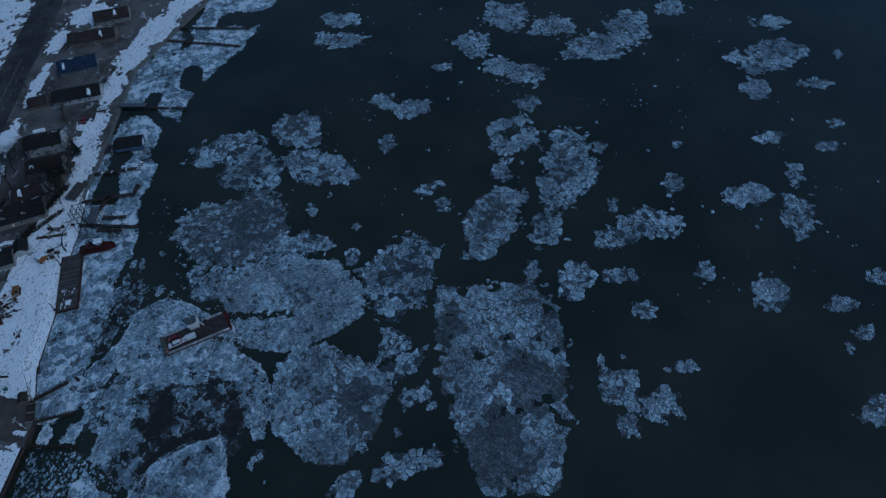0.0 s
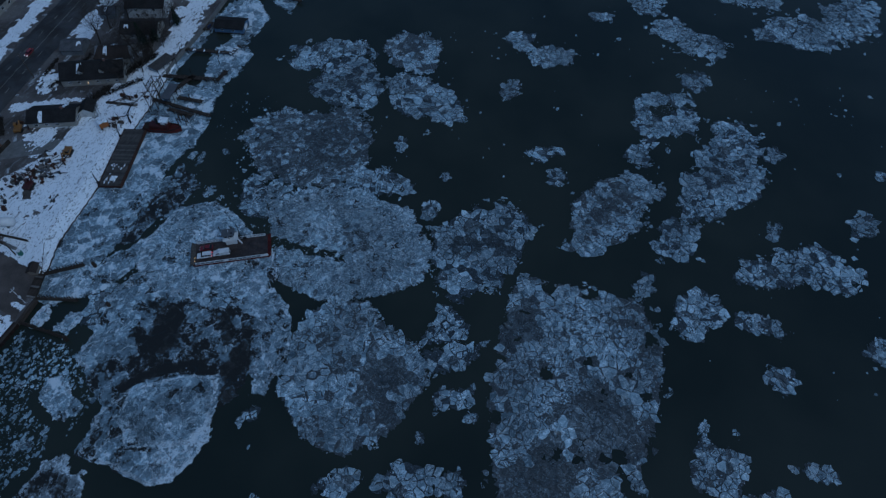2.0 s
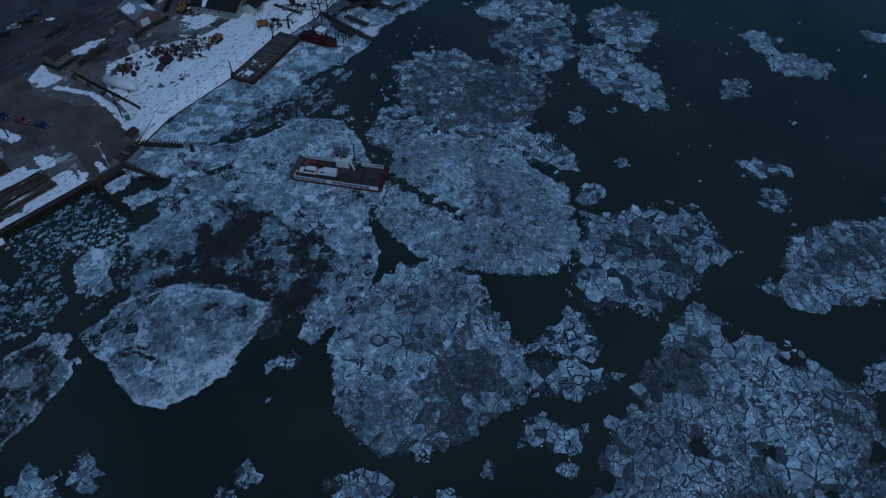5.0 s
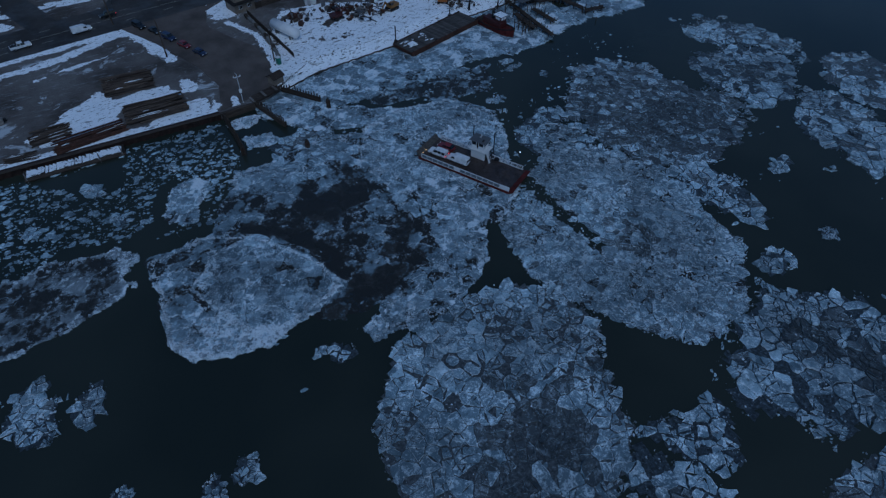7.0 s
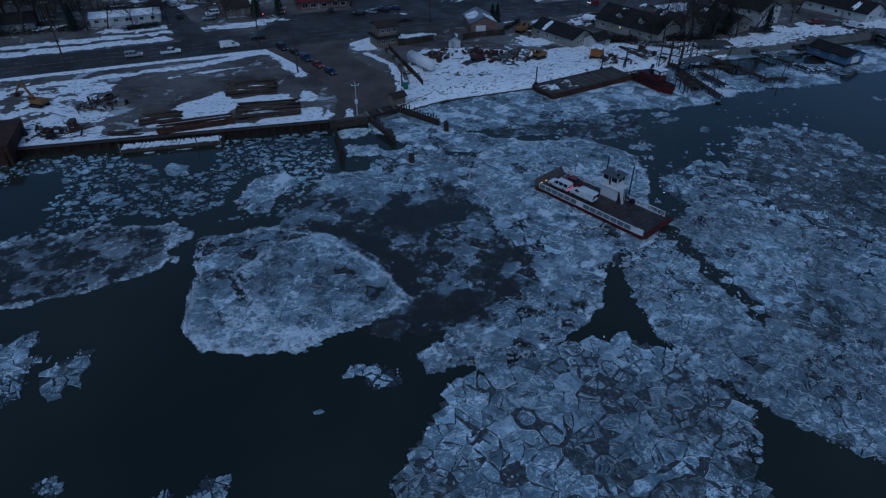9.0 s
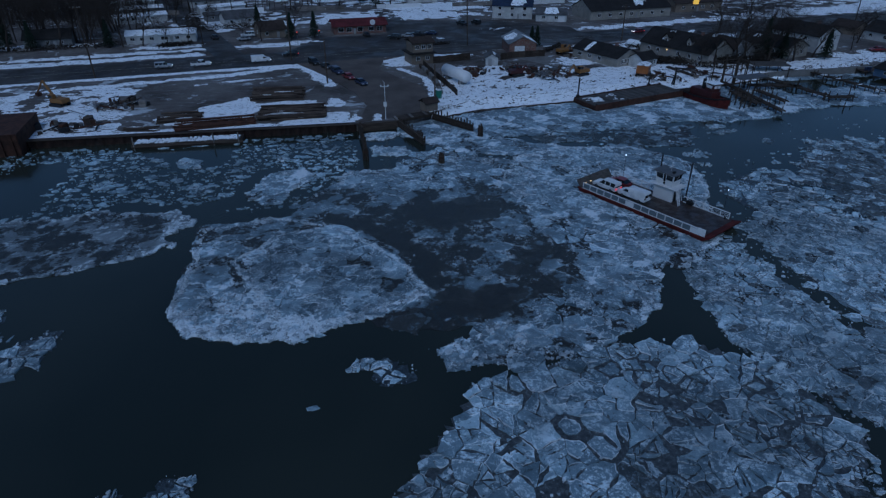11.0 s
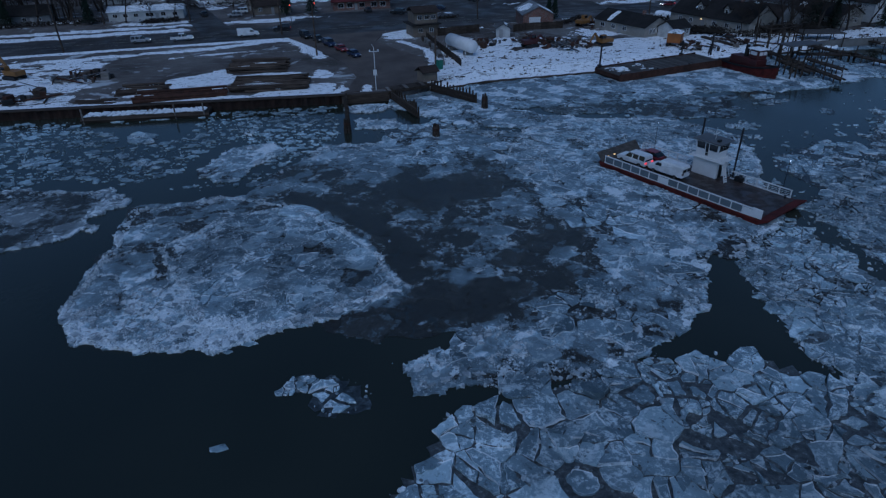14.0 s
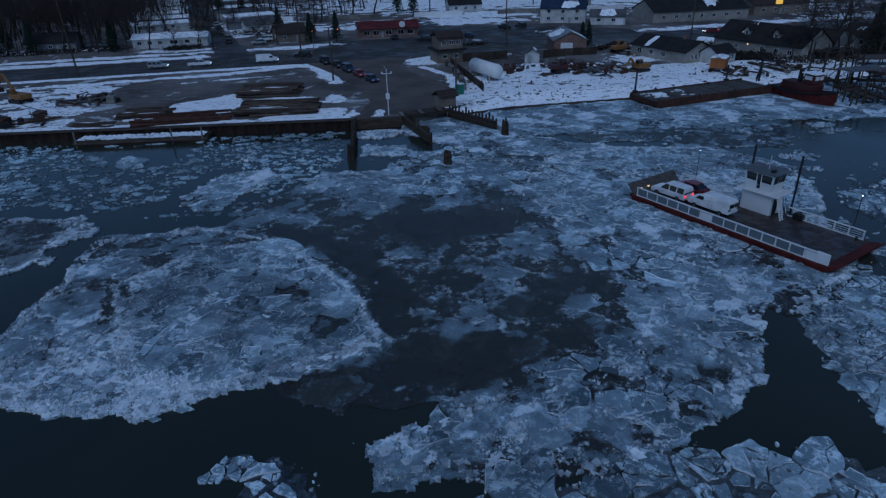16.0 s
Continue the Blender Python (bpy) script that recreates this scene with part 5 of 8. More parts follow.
# ------------------------------------------------------------------ timber stacks in the yard
def log_stack(x0, x1, y0, y1, count, layers, material, label, radius=0.22, turn=0.0):
    ob = thing("log_stack", pose((x0 + x1) / 2, (y0 + y1) / 2, GROUND, 0, 0, turn), label, "timber stack", "timber stacks in the yard")
    ln, wd = x1 - x0, y1 - y0
    for layer in range(layers):
        for i in range(count):
            y = -wd / 2 + wd * (i + 0.5) / count + rng.uniform(-0.12, 0.12)
            if layer and rng.random() < 0.35:
                continue
            l = ln * rng.uniform(0.72, 1.0)
            o = rng.uniform(-1, 1) * (ln - l) / 2
            r = radius * rng.uniform(0.75, 1.15)
            z = r + layer * radius * 1.7
            bm = bmesh.new()
            w = rng.uniform(-0.25, 0.25)
            rod(bm, (o - l / 2, y - w, z), (o + l / 2, y + w, z + rng.uniform(-0.04, 0.06)), r, r * 0.85, 7)
            part("log", bm, material, ob)
            if rng.random() < 0.3:
                bm = bmesh.new()
                a, e = sorted((rng.uniform(-0.5, 0.5), rng.uniform(-0.5, 0.5)))
                slab(bm, [(o + l * a, y - 0.1), (o + l * (a + e) / 2, y - 0.16), (o + l * e, y - 0.02), (o + l * (a + e) / 2, y + 0.12)], z + r * 0.7, z + r * 1.05)
                part("snow_streak", bm, M_SNOW, ob)
    return ob


log_stack(-13.0, 0.3, 32.0, 41.0, 20, 3, M_LOG, "stack of brown round timbers dusted with snow", 0.24, -2)
log_stack(-10.5, 5.0, 16.2, 25.0, 20, 3, M_LOG, "broad stack of brown round timbers by the quay", 0.25, -1)
log_stack(-32.5, -22.5, 19.0, 25.0, 9, 2, M_LOG, "low stack of grey-brown timbers in the snow", 0.22, 4)
log_stack(-28.0, -10.5, 13.6, 18.8, 9, 2, M_RUST, "pile of rusty steel pipes and beams by the quay", 0.26, 6)
log_stack(-38.5, -30, 13.8, 17.5, 6, 1, M_TIMBER, "scattered dark timbers lying in the snow", 0.16, -6)


# ------------------------------------------------------------------ houses
def window(parent, x, y, z, w, h, face, lit=None):
    """A framed pane set in the wall that faces -y (s), +y (n), -x (w) or +x (e)."""
    turn = {"s": 0, "e": 90, "n": 180, "w": 270}[face]
    bm = bmesh.new()
    t = 0.08
    for a in ((-w / 2, w / 2, -h / 2, -h / 2 + t), (-w / 2, w / 2, h / 2 - t, h / 2), (-w / 2, -w / 2 + t, -h / 2 + t, h / 2 - t), (w / 2 - t, w / 2, -h / 2 + t, h / 2 - t), (-t / 3, t / 3, -h / 2 + t, h / 2 - t)):
        box(bm, a[0], a[1], -0.06, 0.05, a[2], a[3])
    ob = part("window", bm, M_WHITE, parent)
    ob.matrix_basis = pose(x, y, z, 0, 0, turn)
    bm = bmesh.new()
    box(bm, -w / 2 + t, w / 2 - t, -0.02, 0.03, -h / 2 + t, h / 2 - t)
    part("pane", bm, lit or M_GLASS, ob)


def house(m, w, d, h, rise, walls, roof, label, windows="", door=None, garage=False, chimney=False, over=0.45, dormers=0, hip=False, category="house", snow_cap=0.0):
    """A gabled house: the ridge runs along local x; base at the origin."""
    ob = thing("house" if category == "house" else category.replace(" ", "_"), m, label, category, "buildings along the shore")
    bm = bmesh.new()
    profile(bm, [(-d / 2, -0.2), (d / 2, -0.2), (d / 2, h), (0, h + rise * 0.97), (-d / 2, h)], -w / 2, w / 2)
    part("wall", bm, walls, ob)
    bm = bmesh.new()
    k = rise / (d / 2)
    e, t = d / 2 + over, 0.16
    low = h - over * k
    profile(bm, [(-e, low), (0, h + rise), (e, low), (e, low + t), (0, h + rise + t * 1.2), (-e, low + t)], -w / 2 - over * 0.7, w / 2 + over * 0.7)
    if hip:
        for v in bm.verts:
            if abs(v.co.y) < 0.01:
                v.co.x *= 1 - d * 0.35 / w
    roof_ob = part("roof", bm, roof, ob)
    if snow_cap:
        for side in (-1, 1):
            if rng.random() < 0.8:
                bm = bmesh.new()
                wide = w * min(0.9, snow_cap * rng.uniform(0.8, 1.4))
                x0 = rng.uniform(-w / 2, w / 2 - wide)
                rim, low_f = [], rng.uniform(0.5, 0.9)
                for n in range(9):
                    low_f = min(0.97, max(0.35, low_f + rng.gauss(0, 0.1)))
                    rim.append((x0 + wide * n / 8, low_f))
                top_f = rng.uniform(0.06, 0.3)
                rim += [(x0 + wide * (8 - n) / 8, min(0.33, max(0.03, top_f + rng.gauss(0, 0.05)))) for n in range(1, 8)]
                on_slope = lambda px, f, up: (px, side * e * f, h + rise + (low - h - rise) * f + t * 1.2 + up)
                top = [bm.verts.new(on_slope(px, f, 0.1)) for px, f in rim]
                foot = [bm.verts.new(on_slope(px, f, -0.05)) for px, f in rim]
                bm.faces.new(top)
                for n in range(len(rim)):
                    bm.faces.new((top[n], foot[n], foot[(n + 1) % len(rim)], top[(n + 1) % len(rim)]))
                bmesh.ops.recalc_face_normals(bm, faces=bm.faces[:])
                part("snow_cover", bm, M_SNOW, ob)
    if chimney:
        bm = bmesh.new()
        box(bm, w * 0.2, w * 0.2 + 0.7, -0.35, 0.35, h + rise * 0.5, h + rise + 1.0)
        part("chimney", bm, M_BRICK, roof_ob)
    for spec in windows.split():
        face, pos, z, ww, hh = spec.split(",")
        pos, z, ww, hh = float(pos), float(z), float(ww), float(hh)
        x, y = {"s": (pos, -d / 2 - 0.02), "n": (pos, d / 2 + 0.02), "w": (-w / 2 - 0.02, pos), "e": (w / 2 + 0.02, pos)}[face]
        window(ob, x, y, z, ww, hh, face)
    if door:
        face, pos = door
        bm = bmesh.new()
        x, y = {"s": (pos, -d / 2), "n": (pos, d / 2), "w": (-w / 2, pos), "e": (w / 2, pos)}[face]
        if face in "sn":
            box(bm, x - 0.48, x + 0.48, y - 0.06, y + 0.06, 0, 2.05)
        else:
            box(bm, x - 0.06, x + 0.06, y - 0.48, y + 0.48, 0, 2.05)
        part("door", bm, M_TRIM, ob)
    if garage:
        face, pos, gw, gh = garage
        gd = bmesh.new()
        x, y = {"s": (pos, -d / 2), "w": (-w / 2, pos), "e": (w / 2, pos)}[face]
        for i in range(4):
            z0, z1 = gh * i / 4, gh * (i + 1) / 4 - 0.03
            if face == "s":
                box(gd, x - gw / 2, x + gw / 2, y - 0.07, y + 0.05, z0, z1)
            else:
                box(gd, x - 0.07, x + 0.07, y - gw / 2, y + gw / 2, z0, z1)
        part("garage_door", gd, M_WHITE, ob)
    for i in range(dormers):
        x = -w / 2 + w * (i + 1) / (dormers + 1)
        dm = bmesh.new()
        profile(dm, [(x - 0.9, h + rise * 0.18), (x + 0.9, h + rise * 0.18), (x + 0.9, h + rise * 0.62), (x, h + rise * 0.9), (x - 0.9, h + rise * 0.62)], -d * 0.36, -d * 0.05, axis="y")
        dob = part("dormer", dm, walls, ob)
        dm = bmesh.new()
        profile(dm, [(x - 1.15, h + rise * 0.56), (x, h + rise * 0.92), (x + 1.15, h + rise * 0.56), (x + 1.15, h + rise * 0.62), (x, h + rise * 0.99), (x - 1.15, h + rise * 0.62)], -d * 0.4, -d * 0.03, axis="y")
        part("dormer_roof", dm, roof, dob)
        window(ob, x, -d * 0.365, h + rise * 0.42, 0.9, rise * 0.3, "s")
    return ob


def siding(name, c):
    k = Mat(name, 0.75)
    wave = k.n("ShaderNodeTexWave", Scale=2.6)
    wave.bands_direction = "Z"
    k.t.links.new(k.co, wave.inputs["Vector"])
    base = k.mix(1.0, c, k.ramp(k.noise(0.4, 6, 0.65), (0.35, 0.7), (0.62, 1.05)), "MULTIPLY")
    k.color(k.mix(1.0, base, k.ramp(wave.outputs[0], (0.0, 0.82), (0.25, 1.0)), "MULTIPLY"))
    k.bump(wave.outputs[0], 0.4, 0.02)
    return k.m


def shingles(name, c):
    k = Mat(name, 0.9, 0.0, 0.2)
    br = k.n("ShaderNodeTexBrick", Scale=1.0)
    br.inputs["Color1"].default_value, br.inputs["Color2"].default_value, br.inputs["Mortar"].default_value = lin((0.75,) * 3), lin((1.0,) * 3), lin((0.55,) * 3)
    br.inputs["Brick Width"].default_value, br.inputs["Row Height"].default_value, br.inputs["Mortar Size"].default_value = 0.6, 0.28, 0.02
    k.t.links.new(k.co, br.inputs["Vector"])
    base = k.mix(1.0, c, k.ramp(k.noise(0.3, 6, 0.65), (0.36, 0.65), (0.62, 1.1)), "MULTIPLY")
    k.color(k.mix(1.0, base, br.outputs[0], "MULTIPLY"))
    return k.m


def brick_material():
    k = Mat("red_brown_brick", 0.9)
    br = k.n("ShaderNodeTexBrick", Scale=1.0)
    br.inputs["Color1"].default_value, br.inputs["Color2"].default_value, br.inputs["Mortar"].default_value = lin((0.13, 0.06, 0.045)), lin((0.19, 0.085, 0.06)), lin((0.2, 0.19, 0.18))
    br.inputs["Brick Width"].default_value, br.inputs["Row Height"].default_value, br.inputs["Mortar Size"].default_value = 0.22, 0.075, 0.008
    rot = k.t.nodes.new("ShaderNodeMapping")
    rot.inputs["Rotation"].default_value = (radians(90), 0, 0)
    k.t.links.new(k.co, rot.inputs[0])
    k.t.links.new(rot.outputs[0], br.inputs["Vector"])
    k.color(k.mix(1.0, br.outputs[0], k.ramp(k.noise(0.7, 5), (0.35, 0.75), (0.65, 1.1)), "MULTIPLY"))
    return k.m


M_BRICK = brick_material()
M_TRIM = plain("grey_trim", (0.3, 0.3, 0.3), 0.6)
S_WHITE, S_CREAM, S_GREY, S_TAN, S_BLUE = siding("white_siding", (0.52, 0.52, 0.51)), siding("cream_siding", (0.30, 0.28, 0.245)), siding("grey_siding", (0.16, 0.165, 0.17)), siding("tan_siding", (0.19, 0.155, 0.12)), siding("blue_siding", (0.10, 0.16, 0.26))
R_PALE = shingles("pale_metal_roof", (0.27, 0.29, 0.31))
R_DARK, R_BROWN, R_GREY, R_RED, R_BLUE = shingles("charcoal_shingles", (0.028, 0.026, 0.025)), shingles("brown_shingles", (0.055, 0.042, 0.035)), shingles("grey_shingles", (0.11, 0.11, 0.115)), shingles("red_shingles", (0.12, 0.028, 0.032)), shingles("blue_shingles", (0.03, 0.045, 0.085))

G = GROUND
house(pose(68, 75, G, 0, 0, 85), 12, 8.5, 3.6, 2.0, M_BRICK, R_PALE, "brick garage with a pale grey gabled roof", "s,-3,1.7,1.0,0.9 s,2,1.7,1.0,0.9", garage=("w", 1.0, 3.2, 2.9), category="garage", snow_cap=0.6)
house(pose(55, 60, G, 0, 0, 78), 4.6, 3.6, 2.3, 1.0, S_WHITE, R_GREY, "small white garden shed with a gabled roof", "", ("w", 0.6), category="shed", snow_cap=0.8)
house(pose(90.5, 58.5, G, 0, 0, -67), 18, 9.5, 2.7, 2.1, S_CREAM, R_DARK, "cream bungalow with a dark shingle roof and bay windows", "e,-2.6,1.5,1.0,1.3 e,-1.2,1.5,1.0,1.3 e,0.2,1.5,1.0,1.3 e,1.6,1.5,1.0,1.3 s,-6,1.5,1.6,1.1 s,-2,1.5,1.4,1.1 s,2,1.5,1.4,1.1", ("s", 0.2), chimney=True, snow_cap=0.1)
house(pose(98.0, 49.0, G, 0, 0, 24), 6.5, 5.0, 2.6, 1.5, S_WHITE, R_DARK, "white sunroom wing with a row of windows", "s,-2.2,1.5,0.9,1.3 s,-1.1,1.5,0.9,1.3 s,0,1.5,0.9,1.3 s,1.1,1.5,0.9,1.3 s,2.2,1.5,0.9,1.3", snow_cap=0.2)
house(pose(117.5, 59.5, G, 0, 0, -66), 25, 12, 3.2, 3.8, S_CREAM, R_DARK, "big cream house with a dark roof and two dormers", "s,-9,1.7,1.2,1.2 s,-5.5,1.7,1.2,1.2 s,2,1.7,1.2,1.2 s,6,1.7,1.2,1.2 s,9.5,1.7,1.2,1.2 e,-3,1.7,1.2,1.2 e,3,1.7,1.2,1.2", ("s", -1.5), chimney=True, dormers=2, snow_cap=0.08)
house(pose(130.5, 59.0, G, 0, 0, -70), 15, 9.5, 3.0, 2.6, S_GREY, R_BROWN, "grey house with a dark brown hipped roof", "e,-2,1.6,1.2,1.2 e,2,1.6,1.2,1.2 s,0,1.6,1.4,1.1 s,4,1.6,1.4,1.1", ("s", 2.2), hip=True, snow_cap=0.1)
house(pose(129, 79, G, 0, 0, -70), 9, 8, 2.6, 1.8, S_GREY, R_GREY, "small grey detached garage by the road", garage=("w", 0, 4.5, 2.3), category="garage", snow_cap=0.2)
house(pose(155, 80, G, 0, 0, -70), 7, 6.5, 2.6, 1.6, S_GREY, R_GREY, "small grey detached garage by the road", garage=("w", 0, 4.0, 2.3), category="garage", snow_cap=0.2)
house(pose(163.5, 64.5, G, 0, 0, -72), 17, 11, 5.2, 2.6, S_WHITE, R_DARK, "two-storey pale house with a charcoal roof", "e,-3,1.6,1.2,1.4 e,0,1.6,1.2,1.4 e,3,1.6,1.2,1.4 e,-3,4.1,1.2,1.3 e,0,4.1,1.2,1.3 e,3,4.1,1.2,1.3 s,-4,1.6,1.3,1.2 s,0,1.6,1.3,1.2 s,4,1.6,1.3,1.2 s,-4,4.1,1.3,1.2 s,4,4.1,1.3,1.2", ("s", 2), chimney=True, snow_cap=0.15)
house(pose(148.5, 58.5, G, 0, 0, -72), 16, 10, 3.0, 2.4, S_CREAM, R_DARK, "low cream house with a dark gabled roof", "e,-2,1.6,1.3,1.2 e,2,1.6,1.3,1.2 s,-3,1.6,1.3,1.2 s,3,1.6,1.3,1.2", ("s", 0), snow_cap=0.1)
house(pose(203, 63.5, G, 0, 0, -74), 24, 11, 3.0, 2.8, S_WHITE, R_DARK, "long white house with a dark brown roof", "s,-9,1.6,1.3,1.2 s,-4,1.6,1.3,1.2 s,1,1.6,1.3,1.2 s,6,1.6,1.3,1.2 e,-3,1.6,1.3,1.2 e,3,1.6,1.3,1.2", ("s", 3.5), snow_cap=0.07)
house(pose(197, 83, G, 0, 0, -70), 9, 8, 2.6, 1.8, S_TAN, R_BROWN, "small brown garage by the road", garage=("w", 0, 4.5, 2.3), category="garage")
house(pose(229, 73, G, 0, 0, -70), 20, 13, 3.2, 3.0, S_GREY, R_BLUE, "grey house with a dark blue-black roof", "s,-6,1.6,1.3,1.2 s,0,1.6,1.3,1.2 s,6,1.6,1.3,1.2 e,0,1.6,1.3,1.2", ("s", 3), chimney=True, snow_cap=0.08)
house(pose(257, 75, G, 0, 0, -76), 26, 11, 3.0, 2.6, S_TAN, R_BROWN, "long tan house with a brown roof", "s,-8,1.6,1.3,1.2 s,-2,1.6,1.3,1.2 s,4,1.6,1.3,1.2 e,0,1.6,1.3,1.2", ("s", 1), snow_cap=0.07)
house(pose(279, 71, G, 0, 0, -72), 20, 12, 3.0, 3.2, S_CREAM, R_BROWN, "pale house with a steep brown gabled roof", "s,-5,1.6,1.3,1.2 s,0,1.6,1.3,1.2 s,5,1.6,1.3,1.2", ("s", 2.5), snow_cap=0.1)
house(pose(20, 118, G, 0, 0, 5), 19, 9, 3.0, 1.5, M_BRICK, R_RED, "brick roadside shop with a red mansard roof", "s,-7,1.5,2.0,1.5 s,-4,1.5,2.0,1.5 s,0,1.5,2.0,1.5 s,4,1.5,2.0,1.5 s,7,1.5,2.0,1.5", ("s", -2.0), over=0.9, category="shop")
bm = bmesh.new()
rod(bm, (24.8, 112.2, 5.6), (24.8, 111.9, 5.6), 0.95, 0.95, 20)
tagged(part("shop_sign", bm, M_WHITE), "round white sign on the shop's red roof", "sign")
house(pose(-47, 112.5, G, 0, 0, 5), 22, 7.5, 2.8, 1.0, S_WHITE, M_SNOW, "long white mobile home with a snowy roof", "s,-9,1.6,1.4,1.1 s,-6,1.6,1.4,1.1 s,-3,1.6,1.4,1.1 s,1,1.6,2.4,1.2 s,5,1.6,1.4,1.1 s,8.5,1.6,1.4,1.1 e,0,1.6,1.4,1.1", ("s", 3.2))
house(pose(-10, 116, G, 0, 0, 20), 12, 9, 2.7, 2.2, S_TAN, R_BROWN, "tan cottage with a brown gabled roof", "s,-4,1.6,1.2,1.1 s,3,1.6,1.2,1.1 w,0,1.6,1.2,1.1", ("s", 0), snow_cap=0.1)
house(pose(-24, 142, G, 0, 0, 20), 13, 8, 2.7, 2.0, S_WHITE, R_GREY, "white cottage with a grey roof", "s,-4,1.6,1.2,1.1 s,3,1.6,1.2,1.1", ("s", 0), snow_cap=0.7)
house(pose(-82, 112, G, 0, 0, 8), 14, 9, 2.8, 2.2, S_GREY, R_DARK, "grey cottage half hidden by bare trees", "s,-4,1.6,1.2,1.1 s,0,1.6,1.2,1.1 s,4,1.6,1.2,1.1", ("s", 2))
house(pose(85, 138, G, 0, 0, -20), 16, 10, 5.0, 2.6, S_WHITE, R_BLUE, "white house with a dark blue roof beyond the road", "s,-5,1.6,1.3,1.2 s,0,1.6,1.3,1.2 s,5,1.6,1.3,1.2 s,-5,4.0,1.3,1.2 s,0,4.0,1.3,1.2 s,5,4.0,1.3,1.2 e,0,4.0,1.3,1.2", ("s", 2.5), snow_cap=0.3)
house(pose(98, 128, G, 0, 0, -18), 12, 8, 2.8, 1.8, S_WHITE, R_GREY, "low white annexe with a snowy roof", "s,-3,1.6,1.4,1.1 s,2,1.6,1.4,1.1", garage=("s", 4.0, 2.6, 2.2), snow_cap=0.6)
house(pose(131, 134, G, 0, 0, 8), 38, 15, 3.6, 3.4, S_CREAM, R_DARK, "long low hall with a wide dark roof", "s,-15,1.7,1.5,1.3 s,-10,1.7,1.5,1.3 s,-5,1.7,1.5,1.3 s,0,1.7,1.5,1.3 s,5,1.7,1.5,1.3 s,10,1.7,1.5,1.3 s,15,1.7,1.5,1.3", ("s", 2.5), category="hall", snow_cap=0.2)
house(pose(168, 144, G, 0, 0, 8), 24, 13, 3.6, 2.4, S_TAN, R_BROWN, "brown roadside hall with a shallow roof", "s,-8,1.7,1.5,1.3 s,-3,1.7,1.5,1.3 s,2,1.7,1.5,1.3 s,7,1.7,1.5,1.3", ("s", -0.5), category="hall", snow_cap=0.15)
for i in range(17):
    x, y = -28 - (i % 2) * 34 - (i // 2) * 5.5, 152 + (i // 2) * 19
    house(pose(x + rng.uniform(-2, 2), y, G, 0, 0, 20 + rng.uniform(-4, 4)), 19, 5.2, 2.6, 0.7, S_WHITE if i % 3 else S_GREY, M_SNOW if i % 4 else R_GREY,
          "white mobile home with a snow-covered roof", "s,-7,1.6,1.2,1.0 s,-3,1.6,1.2,1.0 s,4,1.6,1.2,1.0 e,0,1.6,1.2,1.0", ("s", 1), category="mobile home")
for i in range(12):
    house(pose(60 + (i % 6) * 42 + rng.uniform(-6, 6), 190 + (i // 6) * 60 + rng.uniform(-6, 6), G, 0, 0, rng.uniform(-20, 30)), 14, 9, 3.0, 2.4, (S_WHITE, S_CREAM, S_GREY, S_TAN)[i % 4], (R_DARK, R_GREY, M_SNOW)[i % 3],
          "distant cottage among snowy lots", "s,-4,1.6,1.2,1.1 s,0,1.6,1.2,1.1 s,4,1.6,1.2,1.1")

# the two-storey ticket office by the landing road
kiosk = thing("ticket_office", pose(34.2, 66.5, G, 0, 0, 12), "tan two-storey ticket office with a flat porch roof", "office")
bm = bmesh.new()
box(bm, -3.6, 3.6, -3.0, 3.0, 0, 3.0)
part("ground_floor", bm, S_TAN, kiosk)
bm = bmesh.new()
box(bm, -4.3, 4.0, -4.0, 3.4, 3.0, 3.3)
part("porch_roof", bm, R_DARK, kiosk)
bm = bmesh.new()
box(bm, -3.0, 3.4, -2.6, 2.8, 3.3, 6.0)
upper = part("upper_floor", bm, S_TAN, kiosk)
bm = bmesh.new()
profile(bm, [(-3.3, 5.9), (0.1, 7.2), (3.4, 5.9), (3.4, 6.1), (0.1, 7.4), (-3.3, 6.1)], -3.5, 3.9)
part("roof", bm, R_BROWN, kiosk)
for x in (-1.6, 0.4, 2.2):
    window(kiosk, x, -2.62, 4.8, 1.3, 1.1, "s")
window(kiosk, 3.42, 0.0, 4.8, 1.3, 1.1, "e")
for x in (-1.5, 1.5):
    window(kiosk, x, -3.02, 1.6, 1.2, 1.1, "s")



def close_fence(points, height, label):
    """A dark close-boarded fence along a bent line."""
    ob = thing("board_fence", pose(0, 0, 0), label, "fence", "fences")
    for (ax, ay), (bx, by) in zip(points, points[1:]):
        far = math.hypot(bx - ax, by - ay)
        turn = math.degrees(math.atan2(by - ay, bx - ax))
        count = int(far / 2.4) + 1
        for i in range(count):
            f = i / count
            m = pose(ax + (bx - ax) * f, ay + (by - ay) * f, G, rng.uniform(-2, 2), 0, turn + rng.uniform(-1, 1))
            bm = bmesh.new()
            box(bm, -0.07, 0.07, -0.07, 0.07, 0, height + 0.1)
            part("post", bm, M_TIMBER, ob).matrix_basis = m
            bm = bmesh.new()
            box(bm, 0.08, far / count - 0.08, -0.02, 0.02, 0.08, height * rng.uniform(0.94, 1.0))
            part("board_panel", bm, M_TIMBER, ob).matrix_basis = m


close_fence(((34.5, 61), (35.4, 50), (36.8, 37.5), (37.6, 28)), 1.7, "dark board fence between the landing road and the tank")
close_fence(((38, 63.5), (50, 66)), 2.1, "dark board fence behind the gas tank")
close_fence(((59, 64), (63, 66), (74, 66.5)), 2.0, "dark board fence behind the scrap yard")

